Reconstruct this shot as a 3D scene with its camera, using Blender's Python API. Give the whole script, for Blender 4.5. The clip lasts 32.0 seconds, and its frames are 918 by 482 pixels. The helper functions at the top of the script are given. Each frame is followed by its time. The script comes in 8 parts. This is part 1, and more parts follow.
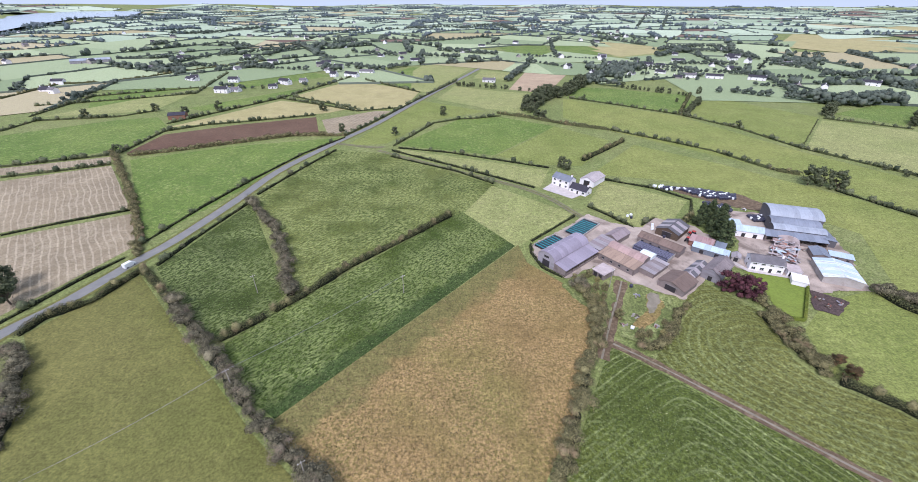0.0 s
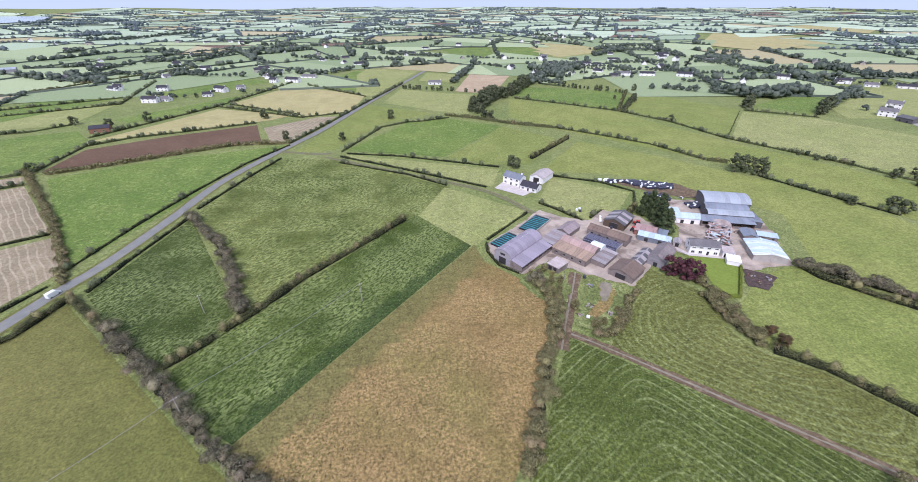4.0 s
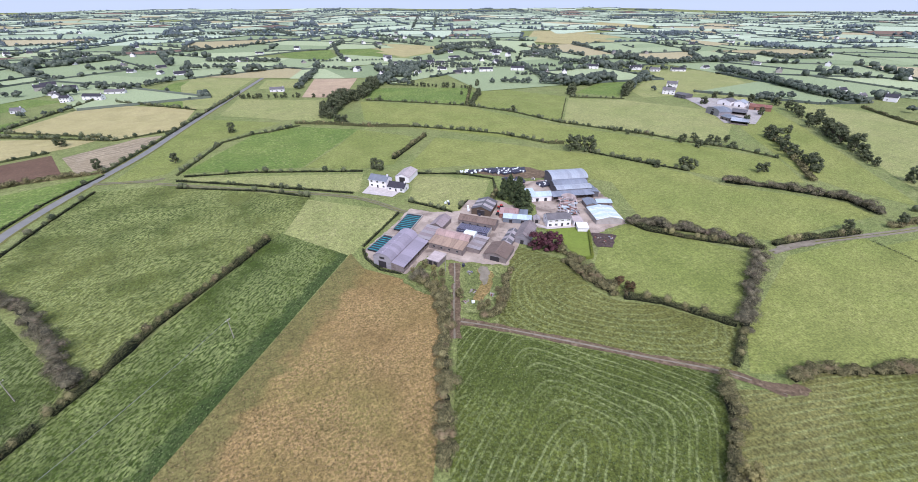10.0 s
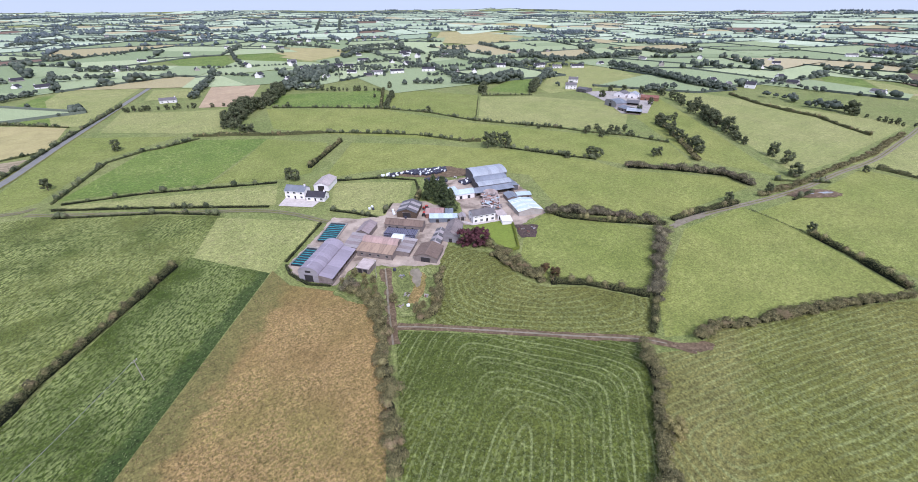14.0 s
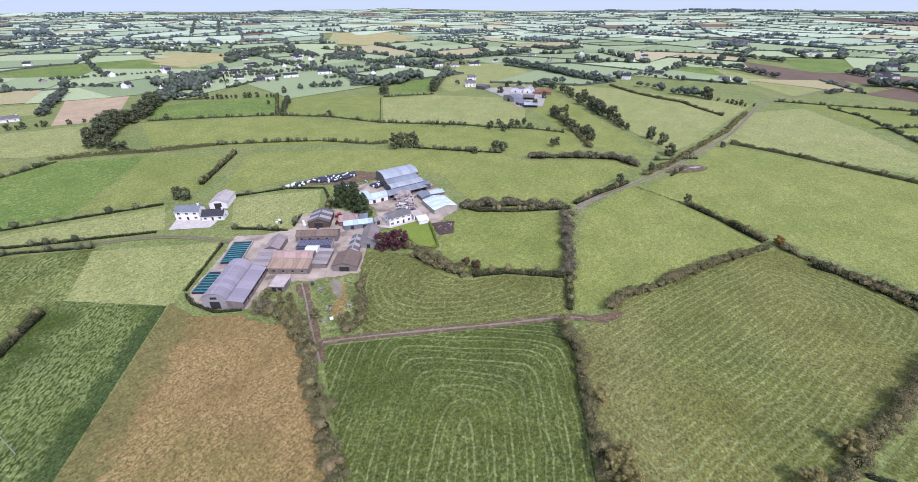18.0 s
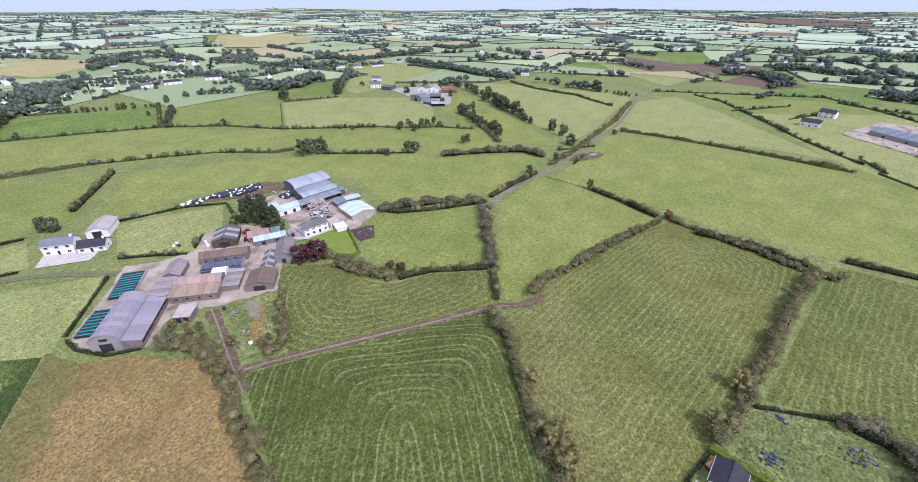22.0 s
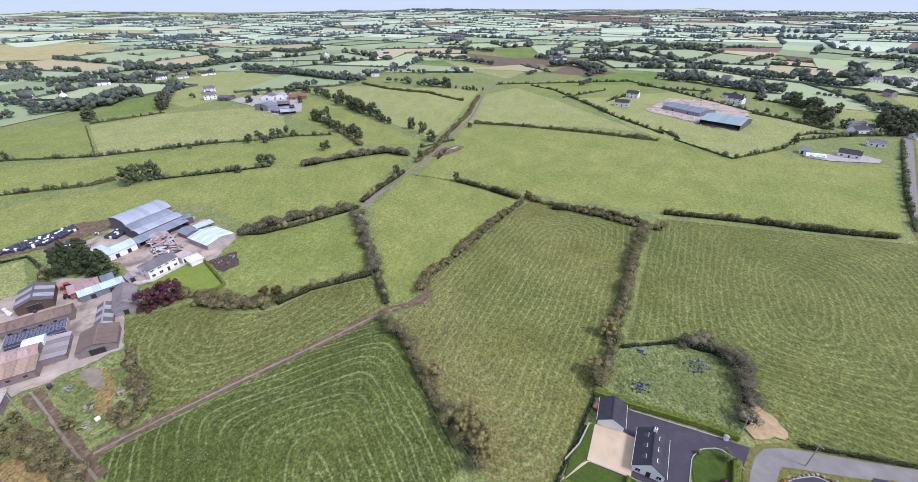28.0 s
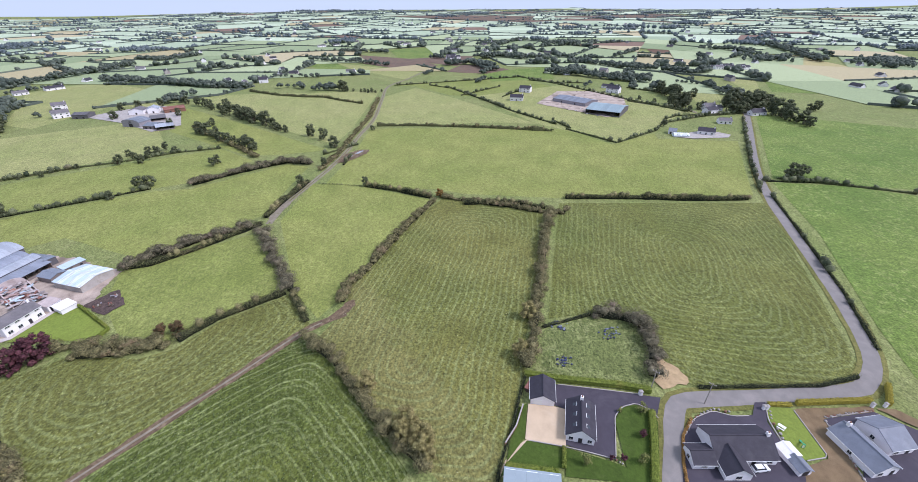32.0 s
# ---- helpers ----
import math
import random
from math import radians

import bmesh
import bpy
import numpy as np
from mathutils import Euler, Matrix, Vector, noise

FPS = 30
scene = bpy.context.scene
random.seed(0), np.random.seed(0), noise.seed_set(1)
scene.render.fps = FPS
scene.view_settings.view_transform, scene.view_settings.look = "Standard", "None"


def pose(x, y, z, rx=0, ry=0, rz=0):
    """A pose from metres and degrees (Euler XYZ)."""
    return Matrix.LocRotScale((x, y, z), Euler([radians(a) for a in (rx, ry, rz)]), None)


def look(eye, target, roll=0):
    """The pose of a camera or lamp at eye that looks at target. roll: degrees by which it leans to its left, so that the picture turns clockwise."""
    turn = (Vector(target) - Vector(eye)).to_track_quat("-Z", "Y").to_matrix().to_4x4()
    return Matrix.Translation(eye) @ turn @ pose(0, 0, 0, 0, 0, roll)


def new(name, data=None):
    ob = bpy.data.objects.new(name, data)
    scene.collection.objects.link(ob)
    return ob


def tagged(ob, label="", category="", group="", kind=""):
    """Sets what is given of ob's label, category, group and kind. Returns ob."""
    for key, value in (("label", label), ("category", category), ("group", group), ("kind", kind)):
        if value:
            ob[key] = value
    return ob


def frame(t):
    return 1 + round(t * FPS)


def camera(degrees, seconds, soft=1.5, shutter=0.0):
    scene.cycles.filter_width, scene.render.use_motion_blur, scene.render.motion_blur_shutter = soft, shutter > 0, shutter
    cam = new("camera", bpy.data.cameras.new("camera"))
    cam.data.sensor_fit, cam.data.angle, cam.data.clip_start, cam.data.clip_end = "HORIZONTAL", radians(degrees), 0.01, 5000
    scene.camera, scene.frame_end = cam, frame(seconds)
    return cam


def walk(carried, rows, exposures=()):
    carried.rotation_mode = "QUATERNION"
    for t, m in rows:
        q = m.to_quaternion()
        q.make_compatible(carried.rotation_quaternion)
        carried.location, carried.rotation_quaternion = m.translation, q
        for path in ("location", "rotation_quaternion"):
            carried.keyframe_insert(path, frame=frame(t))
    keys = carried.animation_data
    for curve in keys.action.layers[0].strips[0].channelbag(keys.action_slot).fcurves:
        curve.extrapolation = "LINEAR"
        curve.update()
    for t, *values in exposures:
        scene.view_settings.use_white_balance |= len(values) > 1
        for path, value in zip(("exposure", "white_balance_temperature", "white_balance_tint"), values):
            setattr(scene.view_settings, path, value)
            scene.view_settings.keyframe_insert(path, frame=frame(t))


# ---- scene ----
EXPOSURE, KELVIN, TINT = 0.43, 5740, 21
cam = camera(96.16, 32.0, soft=0.6)
PATH = [  # seconds, x, y, yaw, pitch, roll; the craft hovers at 100 m and turns
    (0, 0.00, -0.01, -0.00, -30.61, -0.15),
    (1, 0.00, -0.00, -1.34, -30.40, -0.10),
    (2, 0.00, -0.01, -2.57, -30.41, -0.09),
    (3, 0.00, -0.01, -4.34, -30.38, -0.08),
    (3.5, 0.00, -0.01, -5.57, -30.36, -0.04),
    (5.5, -0.01, -0.02, -11.92, -30.32, -0.05),
    (6, -0.02, -0.02, -13.43, -30.47, -0.10),
    (7, -0.01, -0.02, -17.09, -30.32, -0.01),
    (8, -0.01, -0.02, -20.31, -30.30, -0.01),
    (9, -0.02, -0.03, -23.24, -30.32, 0.07),
    (10, -0.00, 0.00, -26.69, -30.20, -0.04),
    (11, 0.00, 0.01, -29.33, -30.15, -0.07),
    (12, 0.01, 0.01, -32.06, -30.12, -0.03),
    (13, 0.01, 0.03, -35.05, -30.11, 0.12),
    (14, -0.00, 0.01, -38.10, -30.05, 0.09),
    (14.5, -0.01, 0.00, -39.41, -30.03, 0.10),
    (16.5, -0.01, -0.01, -46.31, -30.02, 0.12),
    (17, -0.00, -0.01, -48.16, -30.05, 0.11),
    (18, -0.00, -0.00, -51.06, -30.06, 0.12),
    (19, 0.01, 0.01, -54.26, -30.04, 0.14),
    (20, 0.00, -0.00, -57.09, -30.06, -0.01),
    (21, -0.01, -0.02, -60.25, -30.08, -0.02),
    (22, -0.01, -0.02, -63.47, -30.09, -0.02),
    (23, -0.02, 0.00, -67.29, -30.05, 0.14),
    (24, 0.01, 0.00, -70.58, -30.02, -0.04),
    (25, 0.01, 0.00, -73.78, -30.03, 0.01),
    (25.5, 0.00, 0.00, -75.28, -30.08, 0.04),
    (27.5, -0.01, 0.02, -81.11, -30.10, 0.13),
    (28, -0.01, 0.03, -82.67, -30.06, 0.20),
    (29, 0.00, 0.02, -86.13, -30.10, 0.11),
    (30, 0.01, 0.02, -88.93, -30.14, 0.15),
    (31, 0.02, 0.02, -92.41, -30.19, 0.26),
    (32, 0.05, 0.03, -95.87, -30.07, 0.51),
]
walk(cam, [(t, pose(x, y, 100.0, 90 + pitch, 0, yaw) @ pose(0, 0, 0, 0, 0, -roll)) for t, x, y, yaw, pitch, roll in PATH],
     exposures=[(0.0, EXPOSURE, KELVIN, TINT), (32.0, EXPOSURE, KELVIN, TINT)])

# ---- light ----
world = bpy.data.worlds.new("overcast_sky")
scene.world = world
world.use_nodes = True
wn, wl = world.node_tree.nodes, world.node_tree.links
sky = wn.new("ShaderNodeTexSky")
sky.sky_type, sky.sun_disc = "NISHITA", False
sky.sun_elevation, sky.sun_rotation = radians(48), radians(200)
sky.air_density, sky.dust_density, sky.ozone_density = 1.0, 6.0, 1.0
cloud = wn.new("ShaderNodeMix")
cloud.data_type = "RGBA"
cloud.inputs[0].default_value = 0.75
cloud.inputs[7].default_value = (8.0, 9.15, 10.4, 1)
wl.new(sky.outputs[0], cloud.inputs[6])
wl.new(cloud.outputs[2], wn["Background"].inputs[0])
wn["Background"].inputs[1].default_value = 0.080
sun = new("sun", bpy.data.lights.new("sun", "SUN"))
sun.data.energy, sun.data.angle, sun.data.color = 2.5, radians(14), (1.0, 0.96, 0.90)
sun.matrix_world = look((0, 0, 300), (math.sin(radians(20)) * 200, math.cos(radians(20)) * 200, 75))


# ---- materials ----
MATS = {}


class Net:
    """A small builder for one material's nodes."""

    def __init__(self, name, rough=0.9, metal=0.0):
        self.mat = bpy.data.materials.new(name)
        self.mat.use_nodes = True
        self.t = self.mat.node_tree
        self.b = self.t.nodes["Principled BSDF"]
        self.b.inputs["Roughness"].default_value = rough
        self.b.inputs["Metallic"].default_value = metal
        self.b.inputs["Specular IOR Level"].default_value = 0.25
        MATS[name] = self.mat

    def put(self, sock, v):
        if isinstance(v, bpy.types.NodeSocket):
            self.t.links.new(v, sock)
        elif isinstance(v, tuple) and len(v) == 3 and sock.type == "RGBA":
            sock.default_value = (*v, 1)
        else:
            sock.default_value = v

    def pos(self):
        return self.t.nodes.new("ShaderNodeTexCoord").outputs["Object"]

    def noise(self, scale, detail=3.0, rough=0.55, vec=None, stretch=None, dist=0.0):
        n = self.t.nodes.new("ShaderNodeTexNoise")
        n.inputs["Scale"].default_value, n.inputs["Detail"].default_value = scale, detail
        n.inputs["Roughness"].default_value, n.inputs["Distortion"].default_value = rough, dist
        v = vec or self.pos()
        if stretch:
            m = self.t.nodes.new("ShaderNodeMapping")
            m.vector_type = "TEXTURE"
            m.inputs["Rotation"].default_value = (0, 0, stretch[0])
            m.inputs["Scale"].default_value = (1 / stretch[1], 1 / stretch[2], 1)
            self.put(m.inputs[0], v)
            v = m.outputs[0]
        self.put(n.inputs["Vector"], v)
        return n.outputs["Fac"]

    def ramp(self, v, lo, hi):
        r = self.t.nodes.new("ShaderNodeMapRange")
        r.interpolation_type = "SMOOTHSTEP"
        self.put(r.inputs[0], v)
        r.inputs[1].default_value, r.inputs[2].default_value = lo, hi
        return r.outputs[0]

    def mix(self, f, a, b, mode="MIX"):
        m = self.t.nodes.new("ShaderNodeMix")
        m.data_type, m.blend_type = "RGBA", mode
        self.put(m.inputs[0], f), self.put(m.inputs[6], a), self.put(m.inputs[7], b)
        return m.outputs[2]

    def math(self, op, a, b=0.0):
        m = self.t.nodes.new("ShaderNodeMath")
        m.operation = op
        self.put(m.inputs[0], a), self.put(m.inputs[1], b)
        return m.outputs[0]

    def scaled(self, col, f, amount):
        """col lightened and darkened by f (0 to 1)."""
        r = self.t.nodes.new("ShaderNodeMapRange")
        self.put(r.inputs[0], f)
        r.inputs[1].default_value, r.inputs[2].default_value = 0.25, 0.75
        r.inputs[3].default_value, r.inputs[4].default_value = 1 - amount, 1 + amount
        v = self.t.nodes.new("ShaderNodeVectorMath")
        v.operation = "SCALE"
        self.put(v.inputs[0], col), self.put(v.inputs["Scale"], r.outputs[0])
        return v.outputs[0]

    def bump(self, h, strength, dist):
        b = self.t.nodes.new("ShaderNodeBump")
        b.inputs["Strength"].default_value, b.inputs["Distance"].default_value = strength, dist
        self.put(b.inputs["Height"], h)
        self.put(self.b.inputs["Normal"], b.outputs[0])

    def done(self, col):
        self.put(self.b.inputs["Base Color"], col)
        return self.mat


def grass(name, a, b, c, pale=0.5, cover=0.55, grain=0.5, grow=0.22, rows=None, spots=None, sharp=0.13, edge=None, lie=None):
    """Grassland: two greens at field scale, paler tufted patches, grain, tracks of the mower and an uneven strip along one edge where it has them."""
    n = Net(name, 0.95)
    pos = n.pos()
    big = n.noise(0.018, 3, vec=pos)
    mid = n.noise(grow, 2.0 if sharp < 0.1 else 5, 0.5 if sharp < 0.1 else 0.65, vec=pos, dist=0.0 if sharp < 0.1 else 0.6, stretch=(lie, 0.62, 1.25) if lie is not None else None)
    col = n.mix(n.ramp(big, 0.35, 0.65), a, b)
    tuft = n.math("MULTIPLY", n.ramp(mid, cover, cover + sharp), n.ramp(n.noise(0.045, 2, vec=pos), 0.30, 0.60))
    col = n.mix(n.math("MULTIPLY", tuft, pale), col, c)
    if spots:
        col = n.mix(n.math("MULTIPLY", n.ramp(n.noise(0.9, 3, 0.6, vec=pos), 0.60, 0.68), 0.7), col, spots)
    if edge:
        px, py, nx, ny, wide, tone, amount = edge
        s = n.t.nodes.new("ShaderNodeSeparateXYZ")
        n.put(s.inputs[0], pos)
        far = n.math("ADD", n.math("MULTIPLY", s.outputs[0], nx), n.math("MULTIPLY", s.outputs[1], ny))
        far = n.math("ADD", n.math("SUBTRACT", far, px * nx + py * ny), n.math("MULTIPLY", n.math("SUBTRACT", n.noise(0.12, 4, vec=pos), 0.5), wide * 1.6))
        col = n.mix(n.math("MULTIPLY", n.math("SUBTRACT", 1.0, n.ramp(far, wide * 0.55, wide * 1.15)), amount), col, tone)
    if rows:
        cx, cy, ang, hx, hy, rad, gap, strength = rows
        m = n.t.nodes.new("ShaderNodeMapping")
        m.vector_type = "TEXTURE"
        m.inputs["Location"].default_value, m.inputs["Rotation"].default_value = (cx, cy, 0), (0, 0, ang)
        n.put(m.inputs[0], pos)
        s = n.t.nodes.new("ShaderNodeSeparateXYZ")
        n.put(s.inputs[0], m.outputs[0])
        wob = n.math("ADD", n.math("MULTIPLY", n.noise(0.03, 2, vec=pos), 5.0), n.math("MULTIPLY", n.noise(0.25, 2, vec=pos), 0.5))
        qx = n.math("SUBTRACT", n.math("ABSOLUTE", s.outputs[0]), hx)
        qy = n.math("SUBTRACT", n.math("ABSOLUTE", s.outputs[1]), hy)
        gone = n.math("SUBTRACT", qx, qy)
        turn = n.math("SQRT", n.math("ADD", n.math("MULTIPLY", gone, gone), rad * rad))
        d = n.math("ADD", n.math("MULTIPLY", n.math("ADD", n.math("ADD", qx, qy), turn), 0.5), wob)

        def swath(shift, wide):
            at = n.math("ABSOLUTE", n.math("SUBTRACT", n.math("FRACT", n.math("DIVIDE", n.math("ADD", d, shift + 900.0), gap)), 0.5))
            return n.math("SUBTRACT", 1.0, n.ramp(at, wide * 0.35 / gap, wide / gap))
        line = n.math("MAXIMUM", swath(0.0, 0.42), n.math("MULTIPLY", swath(1.7, 0.36), 0.6)) if gap > 3 else swath(0.0, 0.5)
        f = n.math("MULTIPLY", line, n.ramp(n.noise(0.35, 3, 0.6, vec=pos), 0.24, 0.54))
        f = n.math("MULTIPLY", f, n.ramp(n.noise(0.022, 2, vec=pos), 0.26, 0.52))
        col = n.mix(n.math("MULTIPLY", f, strength), col, c)
        fleck = n.math("MULTIPLY", n.ramp(n.noise(1.25, 1, vec=pos), 0.68, 0.74), n.ramp(n.noise(0.06, 2, vec=pos), 0.42, 0.62))
        col = n.mix(n.math("MULTIPLY", fleck, 0.75), col, (0.34, 0.34, 0.17))
    fine = n.noise(1.3, 4, 0.7, vec=pos)
    col = n.scaled(col, fine, grain * 1.45)
    col = n.scaled(col, n.noise(0.45, 3, 0.6, vec=pos), grain * 0.62)
    col = n.scaled(col, n.noise(0.07, 3, 0.6, vec=pos), 0.14)
    n.bump(fine, 0.6, 0.25)
    return n.done(col)


grass("olive", (0.126, 0.129, 0.034), (0.150, 0.142, 0.043), (0.214, 0.196, 0.069), 0.35, grain=0.35)
grass("mottled", (0.038, 0.056, 0.010), (0.055, 0.076, 0.013), (0.181, 0.212, 0.077), 0.8, 0.45, 0.55, grow=0.85, sharp=0.095, lie=1.0)
grass("mottled_light", (0.059, 0.080, 0.014), (0.111, 0.126, 0.030), (0.226, 0.252, 0.085), 0.8, 0.43, 0.55, grow=0.7, sharp=0.098, lie=0.87)
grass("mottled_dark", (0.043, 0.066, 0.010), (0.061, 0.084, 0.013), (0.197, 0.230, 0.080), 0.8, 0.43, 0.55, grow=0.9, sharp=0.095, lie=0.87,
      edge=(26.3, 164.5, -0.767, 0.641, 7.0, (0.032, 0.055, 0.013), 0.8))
grass("pale", (0.226, 0.245, 0.083), (0.252, 0.258, 0.096), (0.326, 0.310, 0.139), 0.45, 0.48, 0.5, grow=0.3)
grass("lush", (0.103, 0.158, 0.030), (0.137, 0.186, 0.040), (0.252, 0.285, 0.096), 0.5, 0.48, 0.5, grow=0.35)
grass("lawn", (0.165, 0.215, 0.036), (0.185, 0.225, 0.042), (0.21, 0.23, 0.06), 0.2, grain=0.15)
grass("lawn_dark", (0.046, 0.078, 0.011), (0.056, 0.088, 0.013), (0.10, 0.12, 0.035), 0.3, grain=0.18)
grass("pasture_a", (0.176, 0.204, 0.050), (0.208, 0.224, 0.061), (0.304, 0.308, 0.106), 0.35, 0.47, 0.42, grow=0.5, spots=(0.113, 0.138, 0.035))
grass("pasture_b", (0.162, 0.192, 0.045), (0.187, 0.210, 0.056), (0.284, 0.294, 0.099), 0.35, 0.47, 0.42, grow=0.5, spots=(0.105, 0.132, 0.033))
grass("rough", (0.105, 0.130, 0.038), (0.131, 0.152, 0.048), (0.263, 0.280, 0.113), 0.6, 0.43, grow=0.5, spots=(0.100, 0.115, 0.039))
grass("brown_grass", (0.219, 0.147, 0.057), (0.171, 0.142, 0.045), (0.332, 0.221, 0.099), 0.7, 0.43, 0.45, grow=1.1, spots=(0.107, 0.090, 0.031), sharp=0.09,
      edge=(26.3, 164.5, 0.767, -0.641, 13.0, (0.140, 0.132, 0.044), 0.85))
grass("stubble", (0.235, 0.188, 0.122), (0.265, 0.212, 0.136), (0.38, 0.315, 0.22), 0.5, 0.45, 0.22, rows=(-130, 330, -0.865, 600, 400, 14, 2.9, 0.9), spots=(0.17, 0.13, 0.08))
grass("stubble_far", (0.36, 0.265, 0.175), (0.40, 0.300, 0.195), (0.45, 0.35, 0.24), 0.4, 0.5, 0.2)
grass("straw", (0.33, 0.29, 0.13), (0.36, 0.31, 0.145), (0.42, 0.36, 0.19), 0.4, 0.5, 0.2)
grass("plough", (0.115, 0.066, 0.042), (0.13, 0.078, 0.050), (0.20, 0.13, 0.08), 0.3, 0.55, 0.25)
grass("bog", (0.125, 0.085, 0.065), (0.15, 0.10, 0.07), (0.13, 0.13, 0.07), 0.5, 0.5, 0.2)
grass("meadow", (0.153, 0.184, 0.056), (0.181, 0.200, 0.068), (0.263, 0.270, 0.113), 0.45, 0.49, 0.5)


def leafy(name, a, b, c):
    """Leaves: one tone for each sprig between two greens, with a few of a third."""
    n = Net(name, 0.8)
    geo = n.t.nodes.new("ShaderNodeNewGeometry").outputs["Random Per Island"]
    col = n.mix(geo, a, b)
    col = n.mix(n.ramp(n.noise(0.22, 3), 0.55, 0.72), col, c)
    return n.done(n.scaled(col, n.noise(1.2, 2), 0.3))


leafy("tuft_green", (0.070, 0.090, 0.028), (0.170, 0.180, 0.070), (0.20, 0.20, 0.085))
leafy("tuft_pale", (0.070, 0.105, 0.030), (0.170, 0.210, 0.080), (0.19, 0.22, 0.10))
leafy("tuft_brown", (0.12, 0.10, 0.040), (0.29, 0.215, 0.105), (0.32, 0.24, 0.13))
leafy("leaf_hedge", (0.022, 0.030, 0.012), (0.130, 0.130, 0.052), (0.165, 0.132, 0.068))
leafy("leaf_thick", (0.036, 0.034, 0.022), (0.225, 0.200, 0.122), (0.235, 0.178, 0.128))
leafy("leaf_russet", (0.140, 0.122, 0.046), (0.320, 0.275, 0.110), (0.24, 0.17, 0.07))
leafy("leaf_bushy", (0.052, 0.050, 0.024), (0.260, 0.232, 0.105), (0.245, 0.180, 0.105))
leafy("leaf_low", (0.020, 0.029, 0.010), (0.092, 0.104, 0.038), (0.115, 0.105, 0.046))
leafy("leaf_tree", (0.028, 0.040, 0.020), (0.145, 0.158, 0.082), (0.155, 0.140, 0.082))
leafy("leaf_conifer", (0.020, 0.033, 0.015), (0.082, 0.104, 0.040), (0.110, 0.112, 0.038))
leafy("leaf_copper", (0.032, 0.012, 0.016), (0.130, 0.046, 0.058), (0.11, 0.048, 0.052))
leafy("leaf_orange", (0.16, 0.085, 0.020), (0.23, 0.14, 0.04), (0.20, 0.10, 0.025))
leafy("leaf_orange_mix", (0.040, 0.042, 0.020), (0.150, 0.085, 0.040), (0.23, 0.10, 0.035))
# the next two leaf colours carry painted haze, strongest in the farthest trees
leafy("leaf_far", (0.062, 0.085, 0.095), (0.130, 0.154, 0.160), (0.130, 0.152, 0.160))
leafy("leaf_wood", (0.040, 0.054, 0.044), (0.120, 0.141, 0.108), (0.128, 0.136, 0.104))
leafy("leaf_box", (0.095, 0.130, 0.018), (0.185, 0.220, 0.036), (0.20, 0.21, 0.04))
leafy("leaf_amber", (0.26, 0.145, 0.045), (0.40, 0.235, 0.075), (0.34, 0.20, 0.06))
leafy("leaf_gold", (0.25, 0.215, 0.030), (0.37, 0.31, 0.05), (0.33, 0.27, 0.04))


def plain(name, col, rough=0.8, metal=0.0, vary=0.15, scale=0.8, stain=None, amount=0.5, fine=6.0, bump=0.0):
    """A painted, rendered, paved or metal surface with grain and stains."""
    n = Net(name, rough, metal)
    c = n.scaled(n.mix(0.0, col, col), n.noise(scale, 4, 0.6), vary)
    if stain:
        c = n.mix(n.math("MULTIPLY", n.ramp(n.noise(scale * 0.6, 5, 0.65, dist=0.5), 0.48, 0.68), amount), c, stain)
    f = n.noise(fine, 3, 0.6)
    c = n.scaled(c, f, vary * 0.6)
    if bump:
        n.bump(f, 0.5, bump)
    return n.done(c)


def sheeted(name, col, stain, pitch=0.9, rough=0.6, metal=0.0, amount=0.5):
    """Profiled metal or fibre-cement sheet: ribs down the slope, streaks and rust."""
    n = Net(name, rough, metal)
    w = n.t.nodes.new("ShaderNodeTexWave")
    w.bands_direction = "Y"
    w.inputs["Scale"].default_value = 1.0 / pitch
    n.put(w.inputs["Vector"], n.pos())
    streak = n.noise(0.8, 5, 0.65, stretch=(0, 0.25, 1.6))
    c = n.mix(n.math("MULTIPLY", n.ramp(streak, 0.45, 0.7), amount), col, stain)
    c = n.scaled(c, w.outputs["Fac"], 0.10)
    rnd = n.t.nodes.new("ShaderNodeObjectInfo").outputs["Random"]
    c = n.scaled(c, rnd, 0.10)
    n.bump(w.outputs["Fac"], 0.5, 0.05)
    return n.done(c)


plain("asphalt", (0.190, 0.188, 0.180), 0.9, 0, 0.12, 0.3, (0.26, 0.24, 0.22), 0.5)
plain("lane_asphalt", (0.205, 0.188, 0.178), 0.9, 0, 0.12, 0.3, (0.27, 0.24, 0.225), 0.5)
plain("tarmac", (0.058, 0.050, 0.066), 0.85, 0, 0.12, 0.25, (0.085, 0.074, 0.090), 0.5)
plain("lane", (0.17, 0.155, 0.095), 0.95, 0, 0.25, 0.5, (0.10, 0.13, 0.05), 0.7)
plain("mud", (0.125, 0.087, 0.055), 0.95, 0, 0.45, 0.8, (0.225, 0.168, 0.108), 0.9, bump=0.1)
plain("gravel_track", (0.22, 0.19, 0.145), 0.95, 0, 0.25, 0.4, (0.15, 0.145, 0.085), 0.7)
plain("yard", (0.385, 0.315, 0.265), 0.9, 0, 0.30, 0.14, (0.160, 0.120, 0.098), 0.9, bump=0.05)
plain("gravel_pink", (0.50, 0.385, 0.265), 0.95, 0, 0.10, 0.3, (0.56, 0.45, 0.33), 0.5)
plain("dry_earth", (0.40, 0.29, 0.165), 0.95, 0, 0.25, 0.7, (0.29, 0.22, 0.12), 0.7, bump=0.1)
